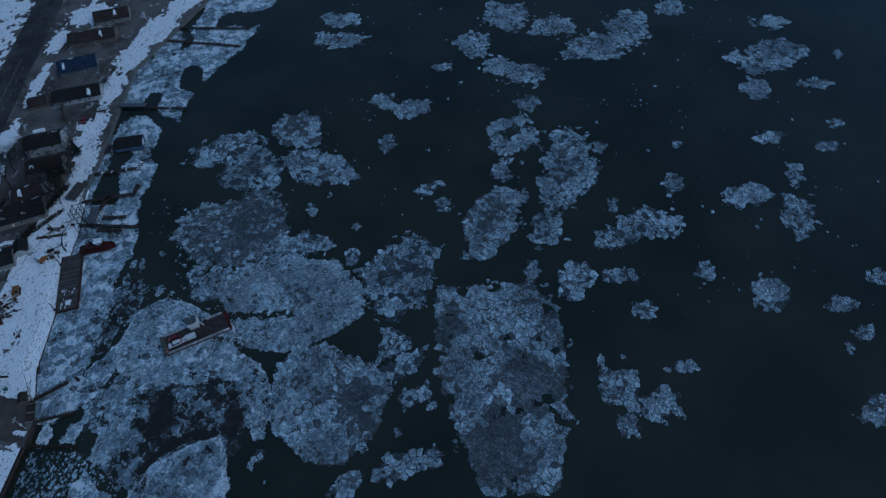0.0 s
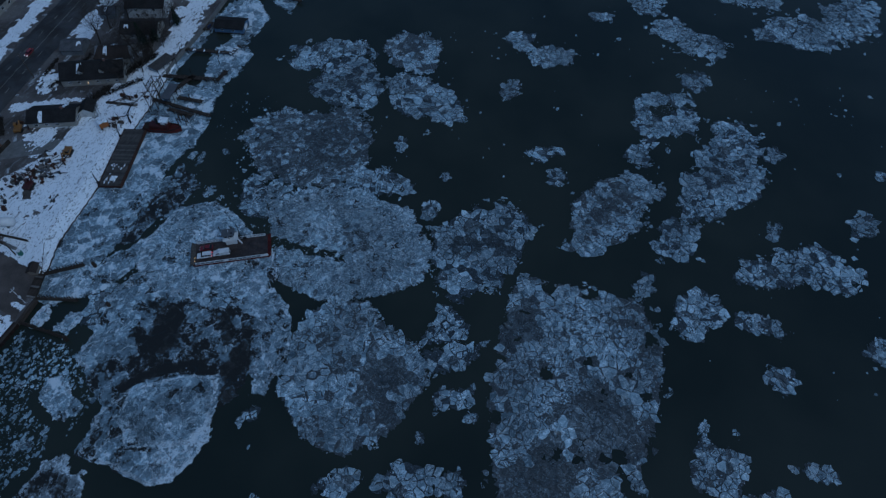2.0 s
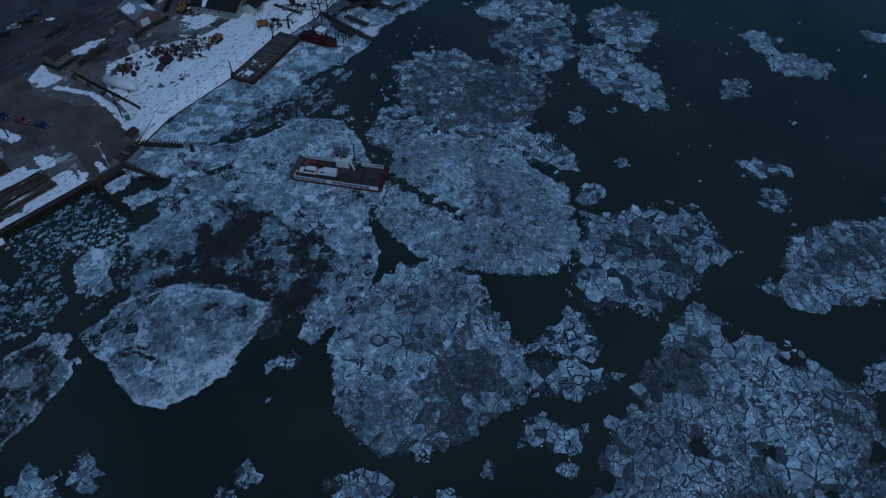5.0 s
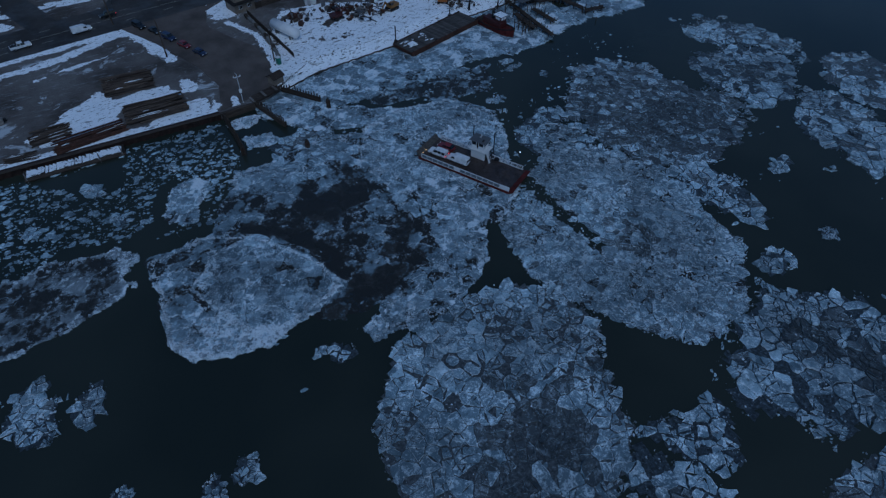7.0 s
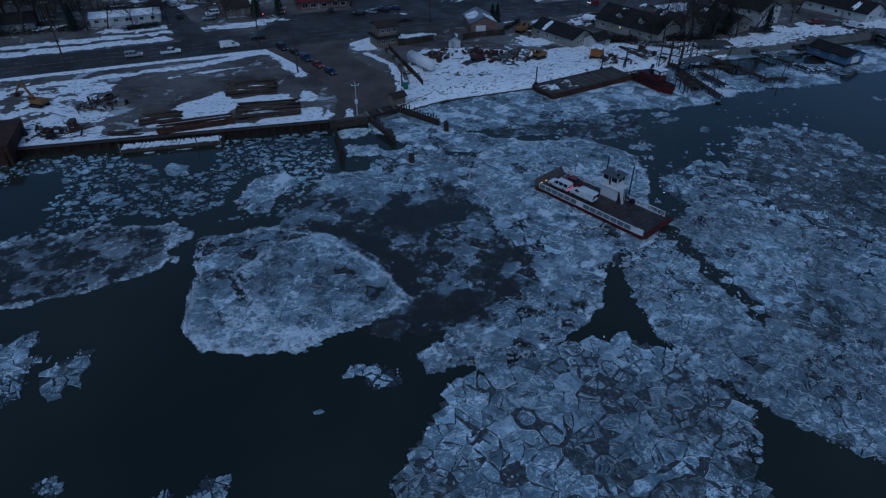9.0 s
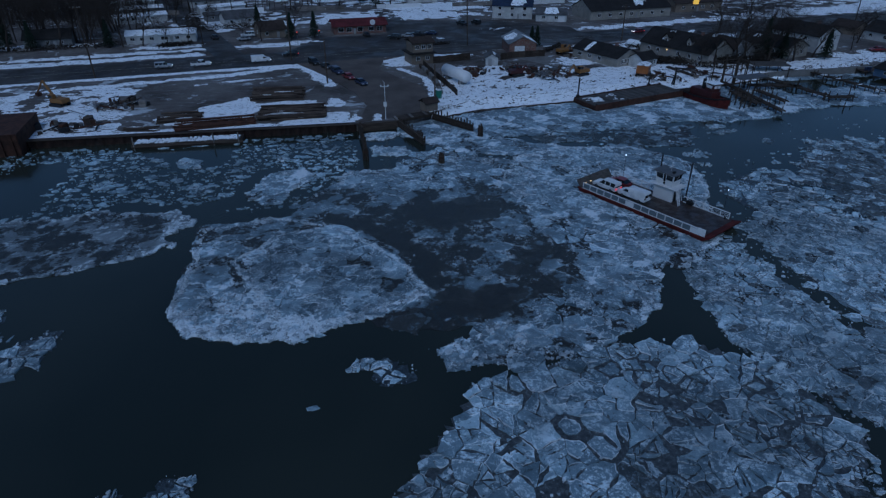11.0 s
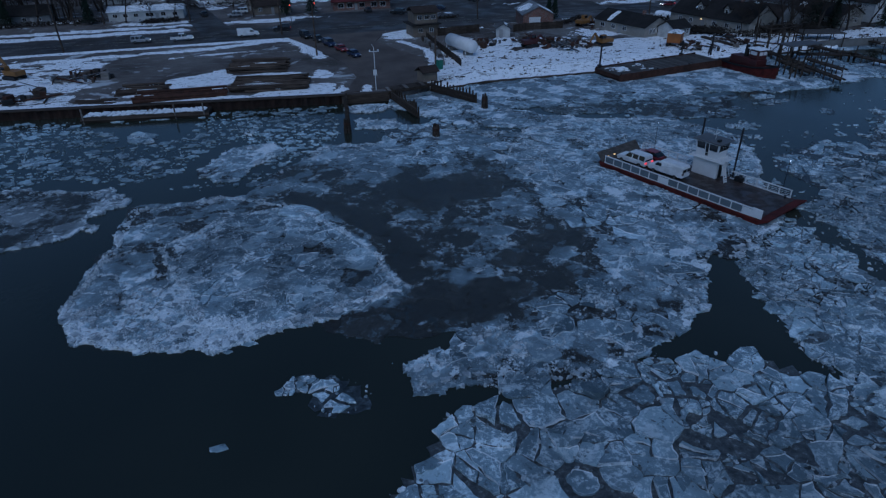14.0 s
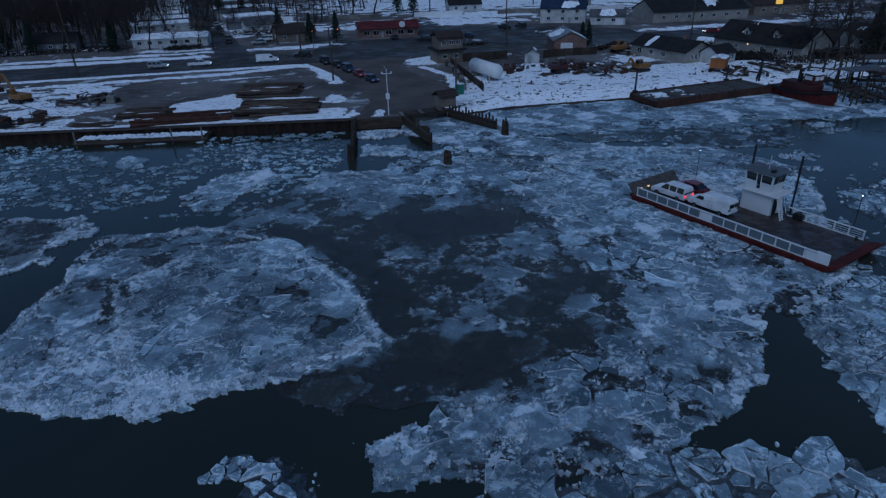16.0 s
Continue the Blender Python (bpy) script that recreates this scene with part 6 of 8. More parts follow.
# small things round the landing
hut = thing("dock_hut", pose(28.6, 18.2, G, 0, 0, 22), "small dark hut with a brown roof on the landing", "hut")
bm = bmesh.new()
box(bm, -1.6, 1.6, -1.3, 1.3, 0, 2.0)
part("wall", bm, S_TAN, hut)
bm = bmesh.new()
profile(bm, [(-1.7, 1.9), (0, 2.9), (1.7, 1.9), (1.7, 2.05), (0, 3.08), (-1.7, 2.05)], -2.0, 2.0)
part("roof", bm, R_BROWN, hut)
for i in range(7):
    bm = bmesh.new()
    box(bm, 1.7 + i * 0.55, 1.85 + i * 0.55, -1.9, -1.8, 0, 0.9)
    part("fence_post", bm, M_WHITE, hut)
bm = bmesh.new()
box(bm, 1.7, 5.2, -1.95, -1.75, 0.9, 1.05)
part("fence_rail", bm, M_WHITE, hut)

tank = thing("gas_tank", pose(40.2, 42.0, G, 0, 0, -70), "long white gas tank on concrete saddles", "tank")
bm = bmesh.new()
rod(bm, (-5.0, 0, 2.3), (5.0, 0, 2.3), 1.5, 1.5, 24)
bmesh.ops.create_uvsphere(bm, u_segments=24, v_segments=12, radius=1.49, matrix=Matrix.Translation((5.0, 0, 2.3)) @ Matrix.Diagonal((0.6, 1, 1, 1)))
bmesh.ops.create_uvsphere(bm, u_segments=24, v_segments=12, radius=1.49, matrix=Matrix.Translation((-5.0, 0, 2.3)) @ Matrix.Diagonal((0.6, 1, 1, 1)))
part("shell", bm, M_WHITE, tank, smooth=True)
for x in (-3.2, 3.2):
    bm = bmesh.new()
    box(bm, x - 0.3, x + 0.3, -1.2, 1.2, 0, 1.1)
    part("saddle", bm, M_CONCRETE, tank)
bm = bmesh.new()
for x in (-4.2, 4.6):
    rod(bm, (x, -1.6, 0), (x, -1.6, 1.9), 0.06, 0.06, 6)
rod(bm, (-4.2, -1.6, 1.8), (4.6, -1.6, 1.8), 0.05, 0.05, 6)
part("guard_rail", bm, M_WHITE, tank)

loo = thing("portable_toilet", pose(32.6, 27.0, G, 0, 0, 20), "green plastic portable toilet", "toilet")
bm = bmesh.new()
box(bm, -0.55, 0.55, -0.55, 0.55, 0, 2.1, 0.05)
part("cabin", bm, M_GREEN, loo)
bm = bmesh.new()
box(bm, -0.6, 0.6, -0.6, 0.6, 2.1, 2.28, 0.06)
part("roof", bm, M_WHITE, loo)
bm = bmesh.new()
box(bm, -0.42, 0.42, -0.6, -0.55, 0.1, 1.95)
part("door", bm, M_GREEN, loo)

fence = thing("block_wall", pose(0, 0, 0), "long low brown retaining wall beside the road", "wall")
for i in range(12):
    f = i / 12
    x, y = 33.5 + 1.2 * math.sin(f * 3.1), 60 - 30 * f
    bm = bmesh.new()
    box(bm, x - 0.45, x + 0.45, y - 2.42, y, G - 0.1, G + 0.95, 0.04)
    part("block", bm, M_CONCRETE if i % 3 else M_TIMBER, fence)


# ------------------------------------------------------------------ poles and wires
def pole(x, y, h, label, arm=True, lean=0.0):
    ob = thing("utility_pole", pose(x, y, G, 0, lean, 0), label, "utility pole", "poles by the road")
    bm = bmesh.new()
    rod(bm, (0, 0, -0.3), (0, 0, h), 0.23, 0.14, 10)
    part("mast", bm, M_LOG, ob)
    if arm:
        bm = bmesh.new()
        box(bm, -1.2, 1.2, -0.06, 0.06, h - 0.9, h - 0.75)
        part("crossarm", bm, M_LOG, ob)
        for x in (-1.1, -0.4, 0.4, 1.1):
            bm = bmesh.new()
            rod(bm, (x, 0, h - 0.75), (x, 0, h - 0.5), 0.05, 0.04, 6)
            part("insulator", bm, M_WHITE, ob)
    return ob


POLES = ((-56, 63.5, 19), (-3.6, 74.5, 17), (53.8, 86.5, 15), (108, 84, 12), (160, 90, 12), (212, 97, 12), (265, 104, 12))
for x, y, h in POLES:
    pole(x, y, h, "tall brown wooden utility pole with a crossarm", lean=rng.uniform(-2, 2))
pole(6.1, 46.5, 11.5, "plain wooden lamp pole beside the landing road", False)
pole(32.0, 29.0, 8, "thin wooden pole behind the landing hut", False)
for (x0, y0, h0), (x1, y1, h1) in zip(POLES, POLES[1:]):
    for o in (-1.1, 1.1):
        cu = bpy.data.curves.new("wire", "CURVE")
        cu.dimensions, cu.bevel_depth, cu.bevel_resolution = "3D", 0.018, 0
        sp = cu.splines.new("POLY")
        sp.points.add(12)
        for i in range(13):
            f = i / 12
            sp.points[i].co = (x0 + (x1 - x0) * f + o, y0 + (y1 - y0) * f, G + h0 - 0.5 + (h1 - h0) * f - 4 * 0.9 * f * (1 - f), 1)
        wire = new("power_line", cu)
        cu.materials.append(M_DARK)
        tagged(wire, "thin black power line slung between poles", "cable", "power lines")

lamp = thing("landing_signal", pose(17.8, 13.2, G), "thin white signal mast with a box at the landing", "signal mast")
bm = bmesh.new()
rod(bm, (0, 0, 0), (0, 0, 8.2), 0.09, 0.06, 8)
part("mast", bm, M_WHITE, lamp)
bm = bmesh.new()
box(bm, -0.35, 0.35, -0.2, 0.2, 2.9, 3.9, 0.03)
part("cabinet", bm, M_WHITE, lamp)
bm = bmesh.new()
box(bm, -0.9, 0.9, -0.05, 0.05, 7.3, 7.42)
for x in (-0.8, 0.8):
    box(bm, x - 0.12, x + 0.12, -0.15, 0.15, 7.42, 7.7)
part("lamp_arm", bm, M_WHITE, lamp)
bm = bmesh.new()
rod(bm, (-0.06, 0, 8.2), (-0.35, 0, 8.7), 0.04, 0.03, 6)
part("aerial", bm, M_WHITE, lamp)

for x, y in ((-1.5, 88.5), (5.5, 90.0)):
    ob = thing("traffic_light", pose(x, y, G), "traffic light showing red above the road", "traffic light", "traffic lights")
    bm = bmesh.new()
    rod(bm, (0, 0, 0), (0, 0, 5.8), 0.09, 0.07, 8)
    part("mast", bm, M_STEEL, ob)
    bm = bmesh.new()
    box(bm, -0.2, 0.2, -0.15, 0.15, 4.9, 6.0, 0.03)
    part("housing", bm, M_DARK, ob)
    bm = bmesh.new()
    rod(bm, (0, -0.14, 5.75), (0, -0.24, 5.75), 0.14, 0.14, 12)
    part("red_lamp", bm, M_SIGNAL, ob)
sign = thing("roadside_sign", pose(160, 126, G), "lit yellow roadside sign on a post", "sign")
bm = bmesh.new()
rod(bm, (0, 0, 0), (0, 0, 5), 0.12, 0.12, 8)
part("post", bm, M_STEEL, sign)
bm = bmesh.new()
box(bm, -1.2, 1.2, -0.2, 0.2, 4.7, 6.3, 0.05)
part("panel", bm, Mat("lit_yellow_panel", 0.4).color((0.6, 0.4, 0.05)).glow((1.0, 0.5, 0.05), 0.6).m, sign)
bm = bmesh.new()
rod(bm, (110.2, 57.6, 4.2), (110.0, 57.2, 4.2), 0.2, 0.2, 10)
tagged(part("porch_lamp", bm, M_AMBER), "lit warm lamp under the big house's eaves", "lamp")


# ------------------------------------------------------------------ vehicles
def paint(name, c):
    k = Mat(name, 0.28, 0.0, 0.6)
    k.color(k.mix(1.0, c, k.ramp(k.noise(0.9, 5), (0.4, 0.8), (0.6, 1.0)), "MULTIPLY"))
    return k.m


P_WHITE, P_RED, P_BLUE, P_BLACK, P_SILVER, P_GREEN = paint("white_car_paint", (0.72, 0.73, 0.74)), paint("red_car_paint", (0.18, 0.02, 0.026)), paint("blue_car_paint", (0.02, 0.03, 0.072)), paint("black_car_paint", (0.015, 0.016, 0.018)), paint("silver_car_paint", (0.33, 0.34, 0.36)), paint("dark_green_car_paint", (0.02, 0.05, 0.04))

# side outlines: (along, up) of the body and of the glasshouse; the front is at +
BODIES = {
    "car": (4.5, 1.8, ((-2.25, 0.35), (2.2, 0.3), (2.25, 0.62), (2.05, 0.82), (0.95, 0.95), (-1.75, 0.98), (-2.2, 0.9)), ((-1.95, 0.96), (1.0, 0.94), (0.25, 1.42), (-1.2, 1.45))),
    "suv": (4.8, 1.9, ((-2.4, 0.4), (2.35, 0.35), (2.4, 0.78), (2.2, 0.98), (1.05, 1.1), (-2.35, 1.12)), ((-2.35, 1.1), (1.1, 1.08), (0.4, 1.72), (-2.1, 1.74))),
    "van": (5.7, 2.0, ((-2.85, 0.45), (2.8, 0.4), (2.85, 0.95), (2.6, 1.15), (1.75, 1.3), (1.0, 2.02), (0.7, 2.1), (-2.75, 2.12), (-2.85, 1.9)), ((0.6, 1.3), (1.72, 1.3), (1.3, 1.72), (0.6, 1.74))),
    "pickup": (5.7, 2.0, ((-2.85, 0.5), (2.8, 0.45), (2.85, 0.95), (2.65, 1.1), (1.3, 1.2), (-2.8, 1.2)), ((-0.75, 1.18), (1.35, 1.18), (0.75, 1.78), (-0.55, 1.8))),
}


def vehicle(kind, m, colour, label, lit_tail=False, lit_head=False, group="parked and waiting cars"):
    length, width, body, glass = BODIES[kind]
    ob = thing({"van": "van", "pickup": "pickup_truck", "suv": "car", "car": "car"}[kind], m, label, {"van": "van", "pickup": "pickup truck"}.get(kind, "car"), group)
    bm = bmesh.new()
    profile(bm, body, -width / 2, width / 2)
    if kind == "van":
        for v in bm.verts:
            if v.co.z > 1.85:
                v.co.x *= 0.88
    bmesh.ops.bevel(bm, geom=bm.edges[:], offset=0.11 if kind == "van" else 0.08, segments=3, affect="EDGES")
    shell = part("body", bm, colour, ob)
    bm = bmesh.new()
    inset = 0.14
    g = width / 2 - 0.06 if kind != "van" else width / 2 + 0.012
    profile(bm, glass, -g, g)
    if kind != "van":
        for v in bm.verts:
            if v.co.z > 1.3:
                v.co.x *= 0.84
    else:
        for v in bm.verts:
            if v.co.z > 1.6:
                v.co.x *= 0.935
    part("glasshouse", bm, M_GLASS, shell)
    base, top = min(p[1] for p in glass), max(p[1] for p in glass)
    back, front = min(p[0] for p in glass), max(p[0] for p in glass if p[1] > top - 0.08)
    posts = {"car": (-0.45, 0.5), "suv": (back + 0.12, -1.2, -0.15), "pickup": (0.1,), "van": ()}[kind]
    for y in posts:
        bm = bmesh.new()
        profile(bm, [(y - 0.07, base), (y + 0.07, base), (y + 0.05, top - 0.02), (y - 0.05, top - 0.02)], -g - 0.012, g + 0.012)
        for v in bm.verts:
            if v.co.z > 1.3:
                v.co.x *= 0.845
        part("pillar", bm, colour, shell)
    if kind != "van":
        bm = bmesh.new()
        top = max(p[1] for p in glass)
        ys = sorted(p[0] for p in glass if p[1] > top - 0.08)
        box(bm, -g * 0.84 - 0.02, g * 0.84 + 0.02, ys[0] - 0.08, ys[-1] + 0.08, top - 0.06, top + 0.07, 0.055)
        part("roof", bm, colour, shell)
    else:
        bm = bmesh.new()
        for x0, x1 in ((-0.85, -0.05), (0.05, 0.85)):
            box(bm, x0, x1, -2.87, -2.82, 1.25, 1.75)
        part("rear_glazing", bm, M_GLASS, shell)
    if kind == "pickup":
        bm = bmesh.new()
        box(bm, -0.8, 0.8, -2.7, -0.85, 1.19, 1.215)
        part("cargo_bed", bm, M_DARK, shell)
    for x in (-width / 2 + 0.1, width / 2 - 0.1):
        for y in (-length * 0.3, length * 0.31):
            bm = bmesh.new()
            rod(bm, (x - 0.11, y, 0.34), (x + 0.11, y, 0.34), 0.34, 0.34, 14)
            w = part("wheel", bm, M_TYRE, ob)
            bm = bmesh.new()
            rod(bm, (x - 0.125, y, 0.34), (x + 0.125, y, 0.34), 0.19, 0.19, 10)
            part("rim", bm, M_STEEL, w)
    for s in (-1, 1):
        bm = bmesh.new()
        z = 1.05 if kind == "van" else 0.85
        box(bm, s * (width / 2 - 0.25) - 0.18, s * (width / 2 - 0.25) + 0.18, -length / 2 - 0.02, -length / 2 + 0.1, z - 0.1, z + 0.12)
        part("tail_light", bm, M_TAIL if lit_tail else M_RED, ob)
        bm = bmesh.new()
        box(bm, s * (width / 2 - 0.3) - 0.2, s * (width / 2 - 0.3) + 0.2, length / 2 - 0.12, length / 2 + 0.02, 0.62, 0.8)
        part("headlight", bm, M_HEAD if lit_head else M_WHITE, ob)
    return ob


R = 1.70
for x, y, c, kind, name in ((3.0, 68.5, P_BLACK, "suv", "black"), (6.4, 63.0, P_BLACK, "car", "black"), (9.2, 56.6, P_BLUE, "suv", "dark blue"), (12.0, 50.0, P_RED, "car", "dark red"), (14.8, 43.4, P_BLUE, "car", "dark blue")):
    vehicle(kind, pose(x, y, R, 0, 0, 203), c, f"{name} car waiting in line for the ferry", name == "red")
vehicle("suv", pose(-39.6, 71.5, R, 0, 0, -82), P_SILVER, "silver estate car on the main road", lit_head=True)
vehicle("pickup", pose(-29.4, 72.0, R, 0, 0, -82), P_WHITE, "white pickup truck on the main road", lit_head=True)
vehicle("van", pose(-12.5, 74.0, R, 0, 0, -82), P_WHITE, "white panel van on the main road", lit_head=True)
vehicle("suv", pose(-4.0, 80.5, R, 0, 0, 98), P_BLACK, "black car stopped at the crossing", True)
for x, y, r, c, kind, name in ((31, 101, 60, P_BLACK, "suv", "black"), (36, 103, 60, P_SILVER, "car", "silver"), (40, 104, 60, P_BLACK, "pickup", "black"), (45, 106, 60, P_BLUE, "car", "dark blue"),
                               (60, 122, 20, P_BLACK, "pickup", "black"), (66, 124, 20, P_BLACK, "suv", "black"), (22, 108, 10, P_BLACK, "car", "black"),
                               (-20, 108, 100, P_SILVER, "car", "silver"), (-19, 114, 100, P_WHITE, "suv", "white"), (-30, 112, 20, P_BLACK, "car", "black"), (-34, 130, 20, P_SILVER, "suv", "silver"),
                               (-41, 150, 20, P_BLACK, "car", "black"), (-44, 160, 20, P_WHITE, "car", "white"), (192, 47, 10, P_WHITE, "van", "white"), (183, 54, 80, P_RED, "car", "red")):
    vehicle(kind, pose(x, y, 1.70 if y > 84 else 1.66, 0, 0, r), c, f"parked {name} {'pickup' if kind == 'pickup' else 'van' if kind == 'van' else 'car'} beside the buildings")
vehicle("car", pose(120, 96, R, 0, 0, 98), P_RED, "red car with lit headlights on the main road", True, True)


# ------------------------------------------------------------------ machines and yard clutter
def digger(m, colour, label, boom=(4.5, 6.0), reach=(8.0, 2.0)):
    ob = thing("excavator", m, label, "excavator", "yard machines")
    for s in (-1, 1):
        bm = bmesh.new()
        profile(bm, [(-1.9, 0.35), (-1.5, 0), (1.5, 0), (1.9, 0.35), (1.6, 0.85), (-1.6, 0.85)], s * 1.2 - 0.28, s * 1.2 + 0.28)
        for v in bm.verts:
            v.co = Vector((v.co.y, v.co.x, v.co.z))
        bmesh.ops.recalc_face_normals(bm, faces=bm.faces[:])
        part("track", bm, M_DARK, ob)
    bm = bmesh.new()
    box(bm, -2.2, 1.5, -1.25, 1.25, 0.95, 1.9, 0.1)
    part("upper_body", bm, colour, ob)
    bm = bmesh.new()
    box(bm, 0.3, 1.6, 0.15, 1.25, 1.9, 2.9, 0.08)
    cab = part("cab", bm, colour, ob)
    bm = bmesh.new()
    box(bm, 0.45, 1.64, 0.12, 1.28, 2.1, 2.75)
    part("glazing", bm, M_GLASS, cab)
    bm = bmesh.new()
    a, b, c = Vector((1.3, -0.3, 1.6)), Vector((boom[0], -0.3, boom[1])), Vector((reach[0], -0.3, reach[1]))
    rod(bm, a, b, 0.34, 0.28, 6)
    part("boom", bm, colour, ob)
    bm = bmesh.new()
    rod(bm, b, c, 0.26, 0.18, 6)
    part("stick", bm, colour, ob)
    bm = bmesh.new()
    profile(bm, [(c.x - 0.6, c.z - 0.1), (c.x + 0.2, c.z), (c.x + 0.3, c.z - 0.6), (c.x - 0.5, c.z - 0.9)], -0.9, 0.3, axis="y")
    for v in bm.verts:
        v.co = Vector((v.co.x, v.co.y, v.co.z))
    part("bucket", bm, M_RUST, ob)
    return ob


digger(pose(-57, 37.5, G, 0, 0, 150), M_YELLOW, "yellow tracked excavator standing on snowy ground", (3.8, 5.6), (6.4, 2.6))
digger(pose(76, 42, G, 0, 0, 200), M_YELLOW, "old yellow backhoe among scrap by the bank", (2.8, 3.2), (4.2, 1.2))
digger(pose(80.5, 68, G, 0, 0, 30), M_YELLOW, "yellow loader parked behind the bungalow", (2.6, 2.6), (3.8, 1.0))
digger(pose(58, 44.5, G, 0, 0, 10), M_RED, "faded red tractor shovel in the scrap yard", (2.6, 2.8), (3.9, 1.2))

crane = thing("crawler_crane", pose(93.0, 38.5, G, 0, 0, 52), "orange crawler crane with its lattice boom lowered", "crane")
for s in (-1, 1):
    bm = bmesh.new()
    box(bm, -2.3, 2.3, s * 1.4 - 0.35, s * 1.4 + 0.35, 0, 0.9, 0.15)
    part("track", bm, M_DARK, crane)
bm = bmesh.new()
box(bm, -2.4, 1.6, -1.6, 1.6, 1.0, 3.3, 0.12)
part("cabin", bm, M_ORANGE, crane)
bm = bmesh.new()
profile(bm, [(-1.7, 3.28), (0, 3.7), (1.7, 3.28)], -2.5, 1.7)
part("roof", bm, M_SNOW, crane)
bm = bmesh.new()
box(bm, 1.55, 1.63, -1.2, 0.2, 2.0, 3.0)
part("windscreen", bm, M_GLASS, crane)
boom = bmesh.new()
for sy in (-0.5, 0.5):
    for sz in (0, 0.9):
        rod(boom, (1.6, sy, 1.4 + sz), (19, sy * 0.5, 2.2 + sz * 0.5), 0.07, 0.05, 5)
for i in range(14):
    x = 2 + i * 1.2
    rod(boom, (x, -0.48, 1.45), (x + 1.2, -0.45, 2.3), 0.035, 0.035, 4)
    rod(boom, (x, 0.48, 1.45), (x + 1.2, 0.45, 2.3), 0.035, 0.035, 4)
part("lattice_boom", boom, M_STEEL, crane)


def scrap(x, y, rx, ry, count, label):
    """A heap of beams, drums, boxes and broken timber."""
    ob = thing("scrap_heap", pose(x, y, G), label, "scrap heap", "yard clutter")
    for i in range(count):
        px, py = rng.gauss(0, rx * 0.5), rng.gauss(0, ry * 0.5)
        kind = rng.random()
        bm = bmesh.new()
        mat = rng.choice((M_RUST, M_TIMBER, M_DARK, M_STEEL, M_LOG, M_RUST, M_PLANK))
        a = rng.uniform(0, 3.14)
        if kind < 0.5:
            l, r = rng.uniform(1.0, 3.6), rng.uniform(0.08, 0.2)
            z0, z1 = rng.uniform(0.1, 0.9), rng.uniform(0.1, 1.4)
            rod(bm, (px - l * math.cos(a), py - l * math.sin(a), z0), (px + l * math.cos(a), py + l * math.sin(a), z1), r, r, 5)
            part("beam", bm, mat, ob)
        elif kind < 0.75:
            w, d, h = rng.uniform(0.5, 2.0), rng.uniform(0.5, 1.4), rng.uniform(0.4, 1.5)
            box(bm, -w / 2, w / 2, -d / 2, d / 2, 0, h, 0.04)
            part("crate", bm, mat, ob).matrix_basis = pose(px, py, 0, rng.uniform(-8, 8), rng.uniform(-8, 8), rng.uniform(0, 180))
        elif kind < 0.9:
            rod(bm, (px, py, 0), (px, py, 0.9), 0.32, 0.32, 12)
            part("drum", bm, mat, ob)
        else:
            w = rng.uniform(1.2, 2.6)
            box(bm, -w / 2, w / 2, -0.8, 0.8, 0, 0.06)
            part("sheet", bm, M_SNOW if rng.random() < 0.5 else mat, ob).matrix_basis = pose(px, py, 0.6, rng.uniform(-20, 20), rng.uniform(-20, 20), rng.uniform(0, 180))


scrap(67, 45, 7, 6, 70, "dark heap of scrap machinery and timber by the bank")
scrap(60, 50, 6, 4, 45, "rusty scrap and old engines half under snow")
scrap(48, 50, 5, 4, 30, "scattered crates and beams in dirty snow")
scrap(-44, 35, 6, 5, 40, "pile of rubble and scrap half under snow")
scrap(-50, 20, 7, 4, 26, "tangle of broken timber by the quay")
scrap(97, 34, 5, 3, 24, "timbers and cables lying by the barge")
scrap(84, 66, 6, 3, 18, "clutter behind the bungalow")
scrap(110, 37, 5, 5, 30, "stacked timber and pallets near the pilings")
bm = bmesh.new()
box(bm, -5.6, 5.6, -0.6, 0.6, 0, 0.55, 0.06)
ob = tagged(part("timber_beam", bm, M_TIMBER), "long dark timber lying in the snow", "timber")
ob.matrix_basis = pose(105.4, 40.2, G, 0, 0, -80)
hoist = thing("boom_hoist", pose(98.2, 30.5, 1.0, 0, 0, 22), "dark steel boom hoist standing between barge and tug", "hoist")
for a, b, r, piece in (((0, 0, -1.2), (0, 0, 4.4), 0.24, "mast"), ((-0.9, 0, -0.6), (0, 0, 3.6), 0.12, "brace"), ((0, 0.9, -0.6), (0, 0, 3.6), 0.12, "brace"), ((0, 0, 4.3), (8.4, 0, 3.1), 0.2, "boom"), ((0, 0, 3.4), (4.4, 0, 3.6), 0.1, "strut")):
    bm = bmesh.new()
    rod(bm, a, b, r, r * 0.85, 8)
    part(piece, bm, M_DARK, hoist)
skip = thing("steel_skip", pose(-41.6, 37.5, G, 0, 0, 75), "narrow black steel trough on snowy rubble", "skip")
bm = bmesh.new()
for a in ((-2.2, 2.2, -0.6, -0.5), (-2.2, 2.2, 0.5, 0.6), (-2.2, -2.1, -0.5, 0.5), (2.1, 2.2, -0.5, 0.5)):
    box(bm, *a, 0.1, 1.0)
part("sides", bm, M_DARK, skip)
bm = bmesh.new()
box(bm, -2.2, 2.2, -0.6, 0.6, 0, 0.1)
part("floor_plate", bm, M_DARK, skip)

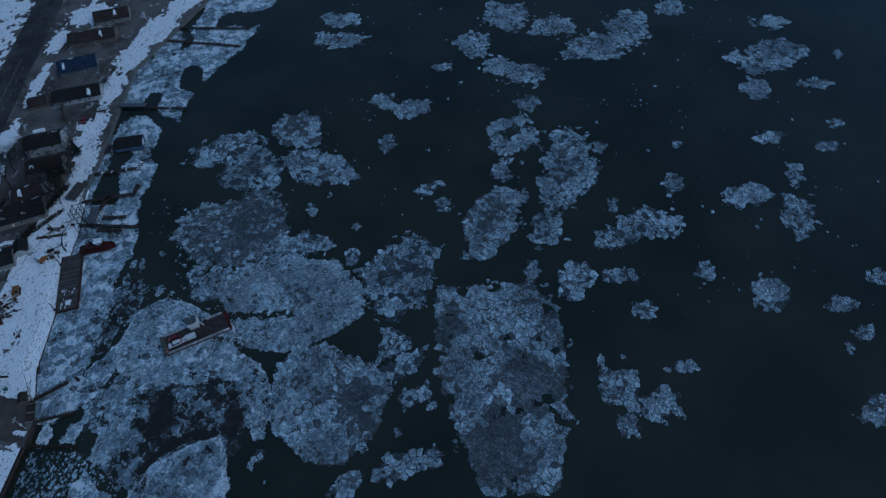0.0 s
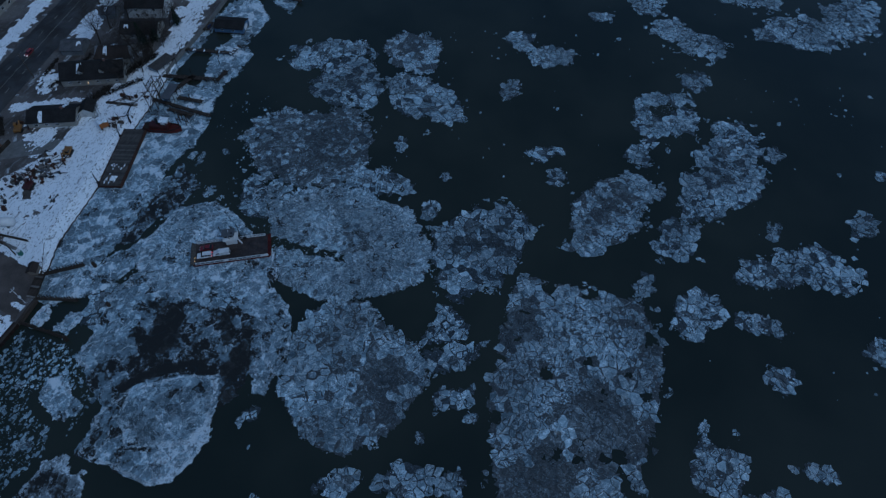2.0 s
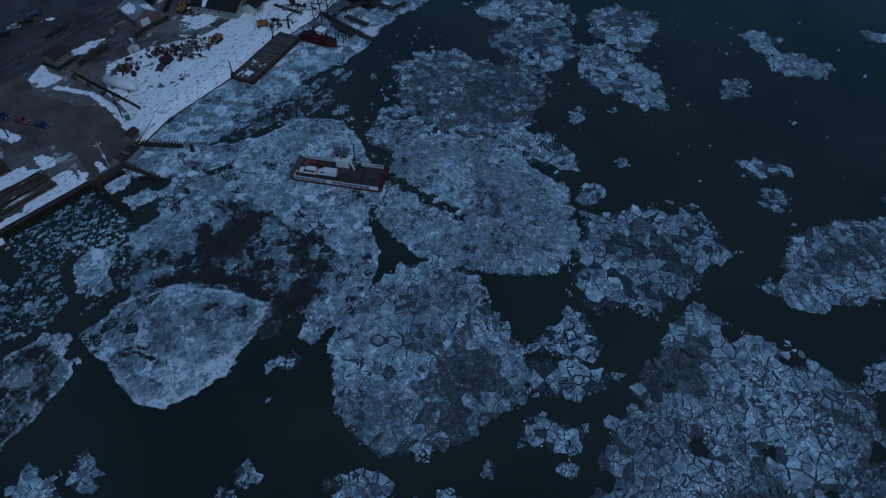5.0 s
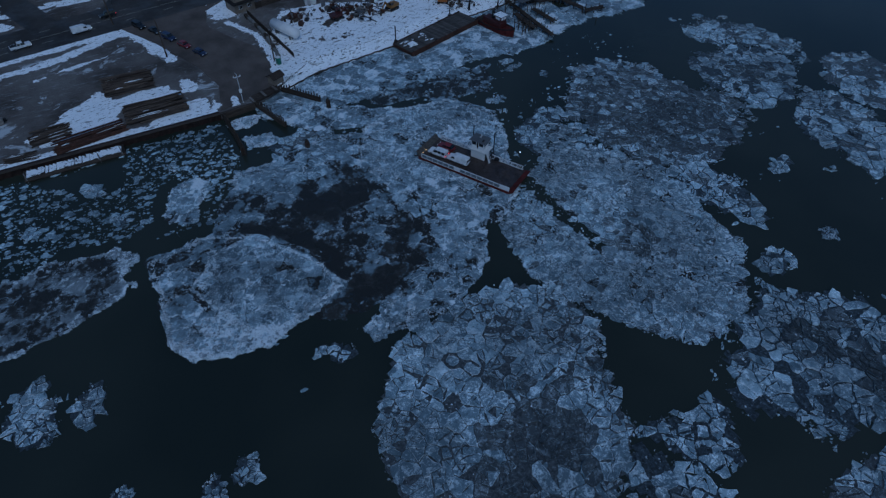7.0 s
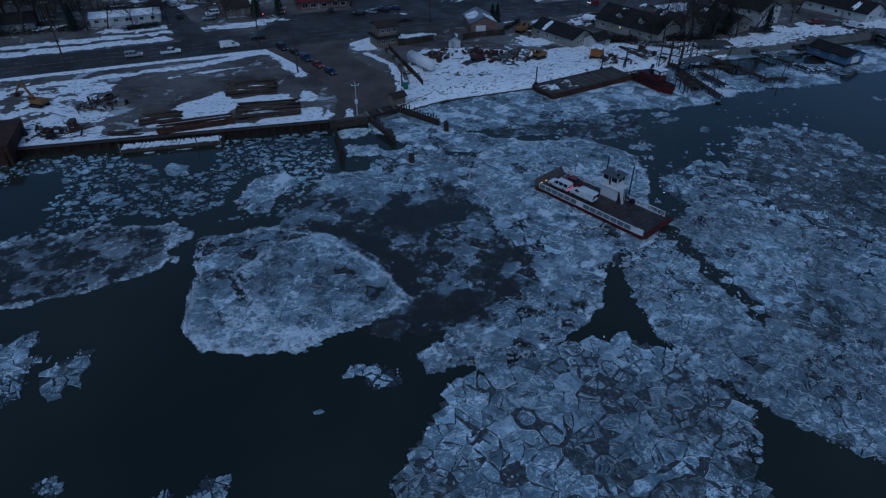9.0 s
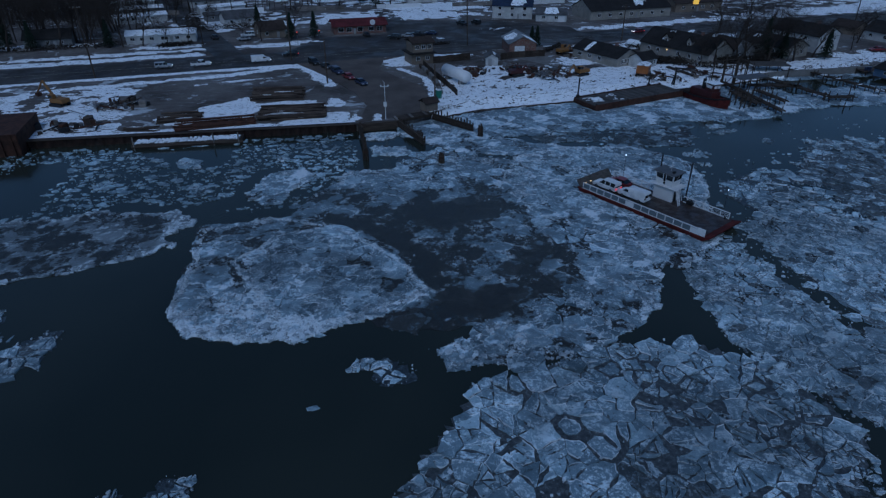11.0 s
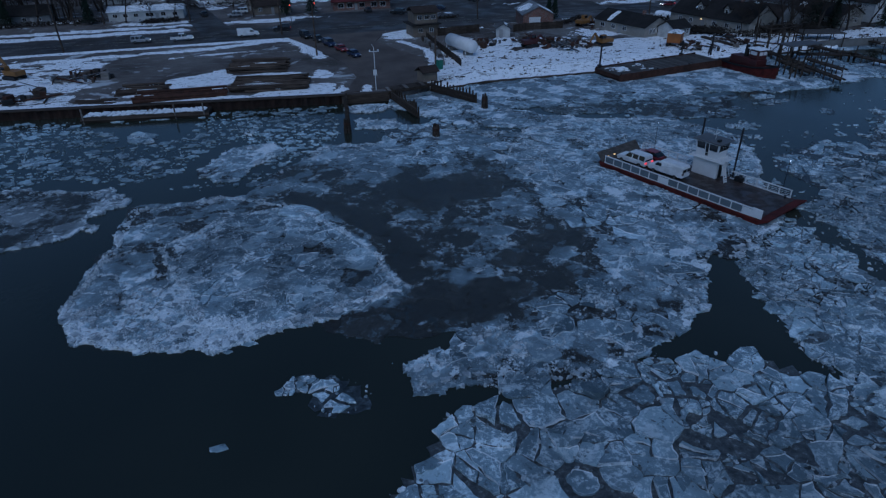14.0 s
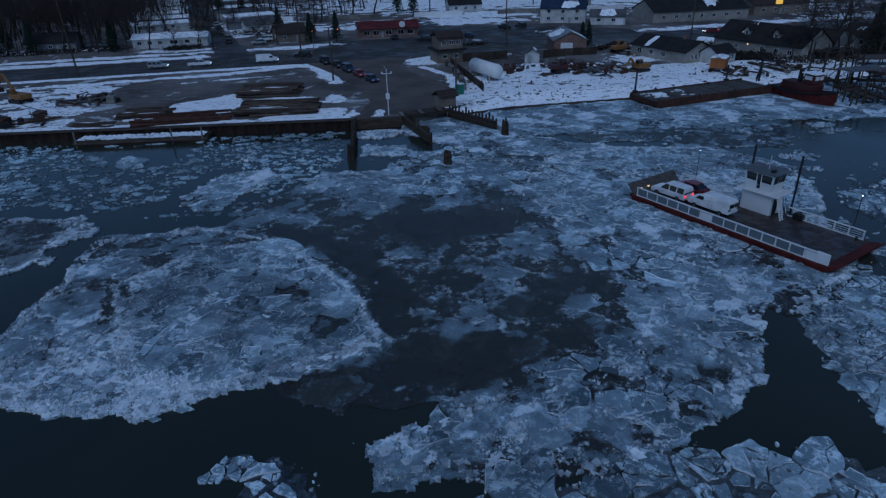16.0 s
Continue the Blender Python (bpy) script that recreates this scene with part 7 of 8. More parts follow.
block = thing("moored_scow", pose(-68, 14.5, 0, 0, 0, 4), "tall rust-brown steel scow moored at the quay's end", "barge")
bm = bmesh.new()
profile(bm, [(-7, -0.5), (7, -0.5), (7.4, 4.4), (-7.4, 4.4)], -12, 12)
bmesh.ops.bevel(bm, geom=bm.edges[:], offset=0.12, segments=1, affect="EDGES")
part("hull", bm, M_RUST, block)
for x in range(-11, 12, 2):
    bm = bmesh.new()
    box(bm, x - 0.08, x + 0.08, -7.6, -7.2, 0.1, 4.2)
    part("rib", bm, M_RUST, block)
bm = bmesh.new()
box(bm, -12.1, 12.1, -7.5, 7.5, 4.4, 4.6)
part("coaming", bm, M_RUST, block)


# ------------------------------------------------------------------ barge and tug
barge = thing("deck_barge", pose(81.4, 22.4, -0.25, 0, 0, 16.5), "long rusty deck barge with a planked deck by the bank", "barge")
bm = bmesh.new()
profile(bm, [(-14.6, 0.7), (-13.3, -0.5), (13.3, -0.5), (14.6, 0.7), (14.6, 1.55), (-14.6, 1.55)], -4.2, 4.2, axis="y")
part("hull", bm, M_RUST, barge)
for i in range(35):
    bm = bmesh.new()
    x = -14.4 + i * 0.823
    box(bm, x, x + 0.78, -3.9, 3.9, 1.55, 1.63 + rng.uniform(0, 0.03))
    part("deck_plank", bm, M_OLD_PLANK, barge)
for s in (-1, 1):
    bm = bmesh.new()
    box(bm, -14.5, 14.5, s * 4.05 - 0.12, s * 4.05 + 0.12, 1.55, 1.85)
    part("gunwale", bm, M_RUST, barge)
for i in range(22):
    bm = bmesh.new()
    x, y, w = rng.uniform(-14, -4), rng.uniform(-2.5, 2.5), rng.uniform(0.3, 1.3)
    slab(bm, [(x, y), (x + w, y + rng.uniform(-.1, .1)), (x + w * 0.9, y + 0.35), (x + 0.1, y + 0.3)], 1.62, 1.72)
    part("snow_streak", bm, M_SNOW, barge)
bm = bmesh.new()
box(bm, -12.2, -10.0, -1.4, 0.6, 1.6, 2.2, 0.15)
part("winch_box", bm, M_SNOW, barge)
for x, h in ((-13.2, 6.4), (10.5, 5.0)):
    bm = bmesh.new()
    rod(bm, (x, 4.4, -1), (x, 4.4, h), 0.2, 0.18, 8)
    box(bm, x - 0.35, x + 0.35, 4.0, 4.8, 1.5, 2.1)
    part("spud_post", bm, M_DARK, barge)
for x in (-13.8, -4, 5, 13.8):
    for s in (-1, 1):
        bm = bmesh.new()
        rod(bm, (x, s * 3.6, 1.6), (x, s * 3.6, 2.05), 0.14, 0.18, 8)
        part("bollard", bm, M_DARK, barge)

tug = thing("tugboat", pose(99.6, 17.0, 0, 0, 0, 192), "small dark red harbour tug frozen in at the jetty", "tugboat")
bm = bmesh.new()
rings = ((-7.6, 1.5, 1.5), (-6.5, 2.1, 1.35), (-2, 2.35, 1.35), (2.5, 2.25, 1.6), (5.5, 1.5, 2.1), (7.6, 0.12, 2.6))
prev = None
for y, w, z in rings:
    ring = [bm.verts.new(p) for p in ((-w, y, z), (-w * 0.8, y * 0.96, -0.6), (w * 0.8, y * 0.96, -0.6), (w, y, z))]
    if prev:
        for i in range(3):
            bm.faces.new((prev[i], prev[i + 1], ring[i + 1], ring[i]))
        bm.faces.new((prev[3], prev[0], ring[0], ring[3]))
    else:
        bm.faces.new(ring)
    prev = ring
bm.faces.new(prev[::-1])
bmesh.ops.recalc_face_normals(bm, faces=bm.faces[:])
part("hull", bm, M_HULL, tug)
for s in (-1, 1):
    for (y0, w0, z0), (y1, w1, z1) in zip(rings, rings[1:]):
        bm = bmesh.new()
        rod(bm, (s * w0, y0, z0 + 0.1), (s * w1, y1, z1 + 0.1), 0.18, 0.18, 6)
        part("rubbing_strake", bm, M_TYRE, tug)
bm = bmesh.new()
box(bm, -1.5, 1.5, -4.5, 3.0, 1.4, 3.2, 0.12)
part("deckhouse", bm, M_RED, tug)
bm = bmesh.new()
box(bm, -1.25, 1.25, 0.3, 2.9, 3.2, 5.2, 0.15)
wh = part("wheelhouse", bm, M_RED, tug)
for a in ((-0.95, -0.1, 2.88, 2.95), (0.1, 0.95, 2.88, 2.95)):
    bm = bmesh.new()
    box(bm, *a, 4.1, 4.8)
    part("front_window", bm, M_WHITE, wh)
for s in (-1, 1):
    bm = bmesh.new()
    box(bm, s * 1.26 - 0.03, s * 1.26 + 0.03, 0.7, 2.4, 4.1, 4.8)
    part("side_window", bm, M_WHITE, wh)
bm = bmesh.new()
box(bm, -1.5, 1.5, 0.0, 3.2, 5.2, 5.35)
part("wheelhouse_roof", bm, M_SNOW, wh)
bm = bmesh.new()
rod(bm, (0, -1.5, 3.2), (0, -1.5, 5.6), 0.5, 0.42, 12)
part("funnel", bm, M_DARK, tug)
bm = bmesh.new()
rod(bm, (0, -0.2, 5.2), (0, -0.2, 8.8), 0.07, 0.04, 6)
box(bm, -0.8, 0.8, -0.24, -0.16, 7.4, 7.5)
part("mast", bm, M_DARK, tug)
bm = bmesh.new()
slab(bm, [(-1.4, -7.2), (1.4, -7.2), (1.7, -4.8), (-1.7, -4.8)], 1.5, 1.66)
part("stern_deck", bm, M_TIMBER, tug)


# ------------------------------------------------------------------ jetties, boat lifts and boathouse
def jetty(a, b, width, label, z=1.3, material=None, snow_on=0.0):
    ob = thing("jetty", pose(0, 0, 0), label, "jetty", "wooden jetties")
    va, vb = Vector((*a, 0)), Vector((*b, 0))
    d = (vb - va).normalized()
    n = Vector((-d.y, d.x, 0))
    length = (vb - va).length
    for s in (-1, 1):
        bm = bmesh.new()
        p, q = va + n * s * width * 0.42, vb + n * s * width * 0.42
        slab(bm, [tuple((p + n * 0.08).xy), tuple((q + n * 0.08).xy), tuple((q - n * 0.08).xy), tuple((p - n * 0.08).xy)][::1], z - 0.32, z - 0.07)
        bmesh.ops.recalc_face_normals(bm, faces=bm.faces[:])
        part("stringer", bm, M_TIMBER, ob)
    step = 0.6 if length < 40 else 0.9
    for i in range(int(length / step)):
        c0, c1 = va + d * (i * step), va + d * (i * step + step * 0.88)
        bm = bmesh.new()
        slab(bm, [tuple((c0 + n * width / 2).xy), tuple((c1 + n * width / 2).xy), tuple((c1 - n * width / 2).xy), tuple((c0 - n * width / 2).xy)], z - 0.06, z)
        bmesh.ops.recalc_face_normals(bm, faces=bm.faces[:])
        part("deck_board", bm, M_SNOW if rng.random() < snow_on else (material or M_TIMBER), ob)
    for i in range(int(length / 3.2) + 1):
        for s in (-1, 1):
            p = va + d * min(length, i * 3.2) + n * s * width * 0.5
            bm = bmesh.new()
            rod(bm, (p.x, p.y, -1.5), (p.x + rng.uniform(-.1, .1), p.y + rng.uniform(-.1, .1), z + rng.uniform(0.3, 0.9)), 0.15, 0.13, 7)
            part("post", bm, M_TIMBER, ob)
    return ob


jetty((268, 27), (266, -16), 1.6, "long dark wooden jetty reaching over the ice")
jetty((255, 31), (248, -14), 1.6, "long reddish wooden jetty reaching over the ice", material=M_RUST)
jetty((195, 39), (192.5, 3), 1.4, "narrow wooden jetty with a grey deck", snow_on=0.05)
jetty((144, 37), (148.5, 15.3), 1.6, "dark jetty dotted with small snow caps", snow_on=0.25)
jetty((147.6, 14.6), (154.5, 14.2), 1.5, "short cross jetty with a snowy end", snow_on=0.5)
jetty((125.5, 38), (131.2, 12.6), 1.9, "long dark jetty at the boat lift")
jetty((130.3, 11.6), (138.0, 11.0), 1.7, "short cross jetty on leaning posts")
jetty((109.6, 21), (109.2, 9.5), 1.7, "low dark berth walkway beside the tug")
jetty((116.6, 21), (117.4, 10), 1.7, "low dark berth walkway beside the tug")
jetty((112.5, 30), (111.2, 3), 1.5, "crooked dark wooden jetty near the tug")
jetty((117, 26), (131, 22), 2.2, "wide low timber walkway between jetties")
for x, y, w, d, h in ((105.5, 11.5, 3.2, 3, 4.4), (112.2, 27.5, 8.5, 3.4, 8.6), (119, 33, 6, 4, 5.6)):
    ob = thing("boat_lift", pose(x, y, 0, 0, 0, 12), "tall dark timber boat lift frame in the ice", "boat lift", "boat lifts")
    for sx in (-1, 0, 1):
        for sy in (-1, 1):
            bm = bmesh.new()
            rod(bm, (sx * w / 2, sy * d / 2, -1.5), (sx * w / 2 + rng.uniform(-.3, .3), sy * d / 2 + rng.uniform(-.3, .3), h + rng.uniform(-1.2, 0.8)), 0.18, 0.14, 7)
            part("post", bm, M_TIMBER, ob)
    for sy in (-1, 1):
        bm = bmesh.new()
        rod(bm, (-w / 2, sy * d / 2, h - 1.4), (w / 2, sy * d / 2, h - 1.4), 0.14, 0.14, 6)
        part("top_beam", bm, M_TIMBER, ob)
        bm = bmesh.new()
        rod(bm, (-w / 2, sy * d / 2, 1.0), (w / 2, sy * d / 2, h - 1.8), 0.09, 0.09, 6)
        part("brace", bm, M_TIMBER, ob)
    for sx in (-1, 1):
        bm = bmesh.new()
        rod(bm, (sx * w / 2, -d / 2, h - 1.25), (sx * w / 2, d / 2, h - 1.25), 0.14, 0.14, 6)
        part("top_beam", bm, M_TIMBER, ob)
for i in range(7):
    x, y = rng.uniform(100, 150), rng.uniform(3, 27)
    ob = thing("mooring_post", pose(x, y, 0), "single dark timber mooring post frozen in the ice", "mooring post", "mooring posts")
    bm = bmesh.new()
    rod(bm, (0, 0, -1.5), (rng.uniform(-.2, .2), rng.uniform(-.2, .2), rng.uniform(1.2, 3.6)), 0.16, 0.13, 7)
    part("post", bm, M_TIMBER, ob)
roofing = thing("boat_shelter", pose(116, 23.6, 0, 0, 0, 10), "flat grey roof on posts over a boat berth", "boat shelter")
bm = bmesh.new()
box(bm, -4.6, 4.6, -1.9, 1.9, 3.9, 4.15)
part("roof", bm, M_STEEL, roofing)
for x in (-4.3, -1.5, 1.5, 4.3):
    for y in (-1.7, 1.7):
        bm = bmesh.new()
        rod(bm, (x, y, -1.5), (x, y, 3.95), 0.13, 0.12, 7)
        part("post", bm, M_TIMBER, roofing)

loft = thing("boat_shelter", pose(131.5, 37.6, 0, 0, 0, -12), "low brown plank roof over a crowded berth", "boat shelter")
bm = bmesh.new()
box(bm, -5.2, 5.2, -2.8, 2.8, 3.4, 3.6, 0.04)
part("roof", bm, M_OLD_PLANK, loft)
for x in (-4.9, -1.6, 1.6, 4.9):
    for y in (-2.5, 2.5):
        bm = bmesh.new()
        rod(bm, (x, y, -1.5), (x, y, 3.45), 0.14, 0.12, 7)
        part("post", bm, M_TIMBER, loft)

boathouse = house(pose(165, 24, 0.9, 0, 0, -78), 13, 8, 2.2, 1.3, S_BLUE, R_DARK, "blue boathouse with a dark roof over the ice", "s,-3,1.3,1.2,0.9 s,2,1.3,1.2,0.9", garage=("e", 0, 3.4, 2.0), category="boathouse")
for x in (-6, 0, 6):
    for y in (-3.7, 3.7):
        bm = bmesh.new()
        rod(bm, (x, y, -2.4), (x, y, 0.0), 0.18, 0.18, 7)
        part("post", bm, M_TIMBER, boathouse)
bm = bmesh.new()
box(bm, -6.6, 6.6, -4.1, 4.1, -0.25, 0)
part("base_frame", bm, M_TIMBER, boathouse)
jetty((161.5, 38.5), (162.5, 32), 6.0, "broad brown timber deck before the boathouse", material=M_LOG)
ob = thing("blue_barrel_rack", pose(160.4, 33.2, 1.3), "blue lit barrel rack on the boathouse deck", "barrel rack")
for i in range(3):
    bm = bmesh.new()
    rod(bm, (i * 0.8, 0, 0), (i * 0.8, 0, 1.1), 0.35, 0.35, 10)
    part("barrel", bm, P_BLUE, ob)
ob = thing("deck_awning", pose(193.5, 31, 0), "grey slatted awning over the jetty", "awning")
bm = bmesh.new()
box(bm, -1.5, 1.5, -7, 7, 3.1, 3.3)
part("roof", bm, M_STEEL, ob)
for y in (-6.5, -2, 2, 6.5):
    for x in (-1.3, 1.3):
        bm = bmesh.new()
        rod(bm, (x, y, -1.5), (x, y, 3.15), 0.1, 0.1, 6)
        part("post", bm, M_TIMBER, ob)


# ------------------------------------------------------------------ trees and hedges
def bare_tree(height, spread, seed, label, depth=4):
    """A leafless tree: trunk, limbs and several thousand fine twigs."""
    r = random.Random(seed)
    sets = {"trunk": ([], []), "crown": ([], [])}

    def limb(a, b, r0, r1, key, n):
        verts, faces = sets[key]
        base = len(verts)
        d = (b - a).normalized()
        u = d.orthogonal().normalized()
        w = d.cross(u)
        for p, rad in ((a, r0), (b, r1)):
            for i in range(n):
                t = i * 6.283 / n
                verts.append(tuple(p + (u * math.cos(t) + w * math.sin(t)) * rad))
        for i in range(n):
            j = (i + 1) % n
            faces.append((base + i, base + j, base + n + j, base + n + i))

    def grow(p, d, length, rad, level):
        key = "trunk" if level < 2 else "crown"
        steps = 3 if level < 2 else 2
        for s in range(steps):
            bend = Vector((r.gauss(0, 0.14), r.gauss(0, 0.14), r.gauss(0.05, 0.08)))
            d = (d + bend).normalized()
            q = p + d * length / steps
            limb(p, q, rad, rad * 0.78, key, 6 if level == 0 else 4 if level == 1 else 3)
            rad *= 0.78
            if level < depth and (level or s):
                for _ in range((3, 3, 3, 2)[level]):
                    side = Vector((r.gauss(0, 1), r.gauss(0, 1), r.gauss(0.25, 0.5))).normalized()
                    nd = (d * 0.65 + side * spread).normalized()
                    grow(q, nd, length * r.uniform(0.45, 0.7), max(0.012 if depth == 4 else 0.035, rad * 0.6), level + 1)
            p = q

    grow(Vector((0, 0, -0.2)), Vector((0, 0, 1)), height * 0.55, height * 0.02, 0)
    ob = thing("tree", pose(0, 0, 0), label, "tree", "bare trees")
    for name, (verts, faces) in sets.items():
        raw(name, verts, faces, M_BARK, ob)
    return ob


def spruce(height, seed):
    r = random.Random(seed)
    ob = thing("spruce", pose(0, 0, 0), "dark green spruce standing in snow", "conifer", "spruces")
    bm = bmesh.new()
    rod(bm, (0, 0, -0.2), (0, 0, height * 0.95), height * 0.018, 0.03, 7)
    part("trunk", bm, M_BARK, ob)
    verts, faces = [], []
    for i in range(900):
        f = r.random() ** 0.8
        z = height * (0.08 + 0.92 * f)
        reach = height * 0.2 * (1 - f) + 0.12
        a, q = r.uniform(0, 6.283), r.uniform(0.25, 1.0)
        x, y = reach * q * math.cos(a), reach * q * math.sin(a)
        s = height * 0.035 * r.uniform(0.6, 1.3)
        base = len(verts)
        tx, ty = -math.sin(a) * s * 0.6, math.cos(a) * s * 0.6
        verts += [(x - tx, y - ty, z - 0.1 * s), (x + tx, y + ty, z), (x * 1.25 + math.cos(a) * s, y * 1.25 + math.sin(a) * s, z - s * 0.8), (x, y, z + 0.5 * s)]
        faces += [(base, base + 1, base + 2), (base, base + 2, base + 3), (base + 1, base + 3, base + 2)]
    raw("crown", verts, faces, M_NEEDLE, ob)
    return ob


TREE_LABEL = "tall leafless tree with dark spreading branches"
trees = [bare_tree(17, 0.75, 3, TREE_LABEL), bare_tree(14, 0.9, 5, TREE_LABEL), bare_tree(19, 0.65, 11, TREE_LABEL), bare_tree(9, 1.0, 21, "small leafless tree with spreading twigs")]
SPOTS = ((120, 47, 1), (127, 46, 0), (131, 44, 3), (133, 51, 2), (140, 49, 1), (147, 47, 0), (115, 46, 3), (-84, 112, 0), (-78, 108, 2), (-92, 104, 2), (-70, 112, 1), (-104, 106, 0), (-112, 112, 2), (-57, 116, 0), (-118, 120, 1), (-73, 120, 2), (-48, 146, 1), (-36, 140, 3), (-87, 125, 0), (-81, 121, 2), (-62, 107, 0), (-91, 118, 1), (-83, 150, 2), (-76, 132, 0), (-70, 128, 1), (-100, 112, 2), (-68, 142, 0), (-58, 126, 1), (-74, 170, 2), (-95, 138, 0),
         (-46, 168, 1), (-110, 128, 2), (-104, 150, 0), (-60, 150, 2), (138, 47, 0), (125, 43, 1), (176, 57, 3), (156, 50, 1), (142, 44, 3), (134, 70, 2), (146, 74, 0), (186, 66, 1))
for x, y, k in SPOTS:
    copy_thing(trees[k], pose(x, y, G, 0, 0, rng.uniform(0, 360)))
for i, ob in enumerate(trees):
    ob.matrix_basis = pose((-66, -54, 150, 212)[i], (116, 134, 66, 50)[i], G, 0, 0, 40 * i)
thin = [bare_tree(17, 0.8, 31, "distant leafless tree in a bare wood", 3), bare_tree(14, 0.9, 33, "distant leafless tree in a bare wood", 3), bare_tree(20, 0.7, 35, "distant leafless tree in a bare wood", 3)]
for i in range(236):
    x = rng.uniform(-190, 330) if i < 160 else rng.uniform(-170, 20)
    y = rng.uniform(112, 240) if x < -60 else rng.uniform(165, 340)
    if 40 < x < 110 and y < 190:
        continue
    copy_thing(thin[i % 3], pose(x, y, G, 0, 0, rng.uniform(0, 360)))
for x, y in ((-66, 103), (-58, 104), (-52, 105), (-44, 104), (-38, 106), (-33, 104), (-20, 108), (-14, 106), (-4, 110)):
    copy_thing(thin[int(x) % 3], pose(x, y, G, 0, 0, rng.uniform(0, 360)) @ Matrix.Scale(0.7, 4))
for i, ob in enumerate(thin):
    ob.matrix_basis = pose(-120 + 9 * i, 140 + 12 * i, G)


def far_wood(x0, x1, y0, y1, count, label):
    """A leafless wood too dense to count: trunks, limbs and sprays of twigs."""
    verts, faces = [], []

    def stick(a, b, r):
        u = (b - a).orthogonal().normalized()
        w = (b - a).cross(u).normalized()
        base = len(verts)
        for k in range(3):
            verts.append(tuple(a + r * (math.cos(k * 2.094) * u + math.sin(k * 2.094) * w)))
        verts.append(tuple(b))
        faces.extend(((base, base + 1, base + 3), (base + 1, base + 2, base + 3), (base + 2, base, base + 3)))

    for _ in range(count):
        foot = Vector((rng.uniform(x0, x1), rng.uniform(y0, y1), G))
        h = rng.uniform(9, 18)
        top = foot + Vector((rng.gauss(0, 0.6), rng.gauss(0, 0.6), h))
        stick(foot, top, h * 0.013)
        for _ in range(9):
            a = foot.lerp(top, rng.uniform(0.3, 0.9))
            b = a + Vector((rng.gauss(0, 1), rng.gauss(0, 1), rng.uniform(0.5, 1.6))).normalized() * h * rng.uniform(0.12, 0.32)
            stick(a, b, h * 0.005)
            for _ in range(6):
                c = a.lerp(b, rng.uniform(0.3, 1.0))
                stick(c, c + Vector((rng.gauss(0, 1), rng.gauss(0, 1), rng.uniform(0, 1.2))).normalized() * h * rng.uniform(0.05, 0.13), h * 0.0022)
    tagged(raw("far_wood", verts, faces, M_BARK), label, "trees", kind="stuff")


far_wood(-190, -64, 112, 200, 330, "dense dark leafless wood behind the road")
far_wood(-150, 10, 165, 240, 220, "dense dark leafless wood among the lots")
far_wood(40, 200, 240, 300, 200, "far leafless wood along the skyline")
firs = [spruce(9, 2), spruce(12, 4)]
for x, y, k in ((-52, 205, 1), (-42, 204, 0), (26, 186, 1), (32, 174, 1), (-85, 104, 0), (-93, 106, 1), (-62, 104, 0), (74, 80, 0), (76, 80.5, 0), (140, 52, 1), (145, 50, 0), (4, 108, 0), (-16, 126, 0), (158, 47, 0)):
    copy_thing(firs[k], pose(x, y, G, 0, 0, rng.uniform(0, 360)) @ Matrix.Scale(0.75 if x > 70 and x < 80 else 1.0, 4))
firs[0].matrix_basis, firs[1].matrix_basis = pose(-4, 107, G), pose(-97, 101, G)


def hedge(x0, y0, x1, y1, width, height, count, label):
    ob = thing("hedge", pose(0, 0, 0), label, "hedge", "hedges")
    verts, faces = [], []
    for _ in range(count):
        f = rng.random()
        px, py = x0 + (x1 - x0) * f + rng.gauss(0, width * 0.35), y0 + (y1 - y0) * f + rng.gauss(0, width * 0.35)
        z = height * rng.random() ** 0.7 * (0.7 + 0.4 * noise.noise(Vector((px, py, 1))))
        s = rng.uniform(0.15, 0.4)
        d = Vector((rng.gauss(0, 1), rng.gauss(0, 1), rng.gauss(0, 0.7))).normalized() * s
        u = d.orthogonal().normalized() * s * 0.5
        base, c = len(verts), Vector((px, py, G + z))
        verts += [tuple(c - d), tuple(c + u), tuple(c + d), tuple(c - u)]
        faces.append((base, base + 1, base + 2, base + 3))
    raw("foliage", verts, faces, M_HEDGE, ob)


hedge(-46, 101, -36, 103, 1.8, 1.9, 900, "dark clipped shrubs before the mobile home")
hedge(104, 73, 128, 70, 1.5, 1.8, 900, "dark bare hedge beside the house")
hedge(106, 50, 121, 40, 1.6, 2.2, 900, "dark hedge along the snowy yard")
hedge(76, 72, 84, 80, 1.4, 1.6, 500, "dark shrubs behind the bungalow")
hedge(110, 80, 121, 82, 1.0, 1.4, 500, "row of small clipped evergreens by the road")
hedge(40, 88.5, 48, 90, 1.5, 1.2, 300, "low dark shrubs at the lot's edge")
hedge(101, 53, 112, 49.5, 1.6, 2.6, 1500, "thick dark evergreen hedge before the big house")
hedge(118, 49, 136, 44, 2.4, 3.2, 2200, "thicket of dark bare shrubs behind the jetties")
hedge(-112, 100, -60, 107, 4.0, 1.6, 1800, "dark bare undergrowth below the trees")
hedge(-60, 128, -20, 134, 6.0, 1.8, 1600, "dark bare undergrowth between homes")
hedge(134, 48, 146, 52, 2.0, 2.4, 900, "dense dark shrubs by the lawn")
bm = bmesh.new()
box(bm, -3.4, 3.4, -1.3, 1.3, 0, 1.9, 0.5)
ob = tagged(part("covered_boat", bm, M_SNOW), "boat under a pale winter cover beside the house", "boat")
ob.matrix_basis = pose(109, 75, G, 0, 0, -60)
bm = bmesh.new()
box(bm, -3.0, 3.0, -1.2, 1.2, 0, 1.5, 0.45)
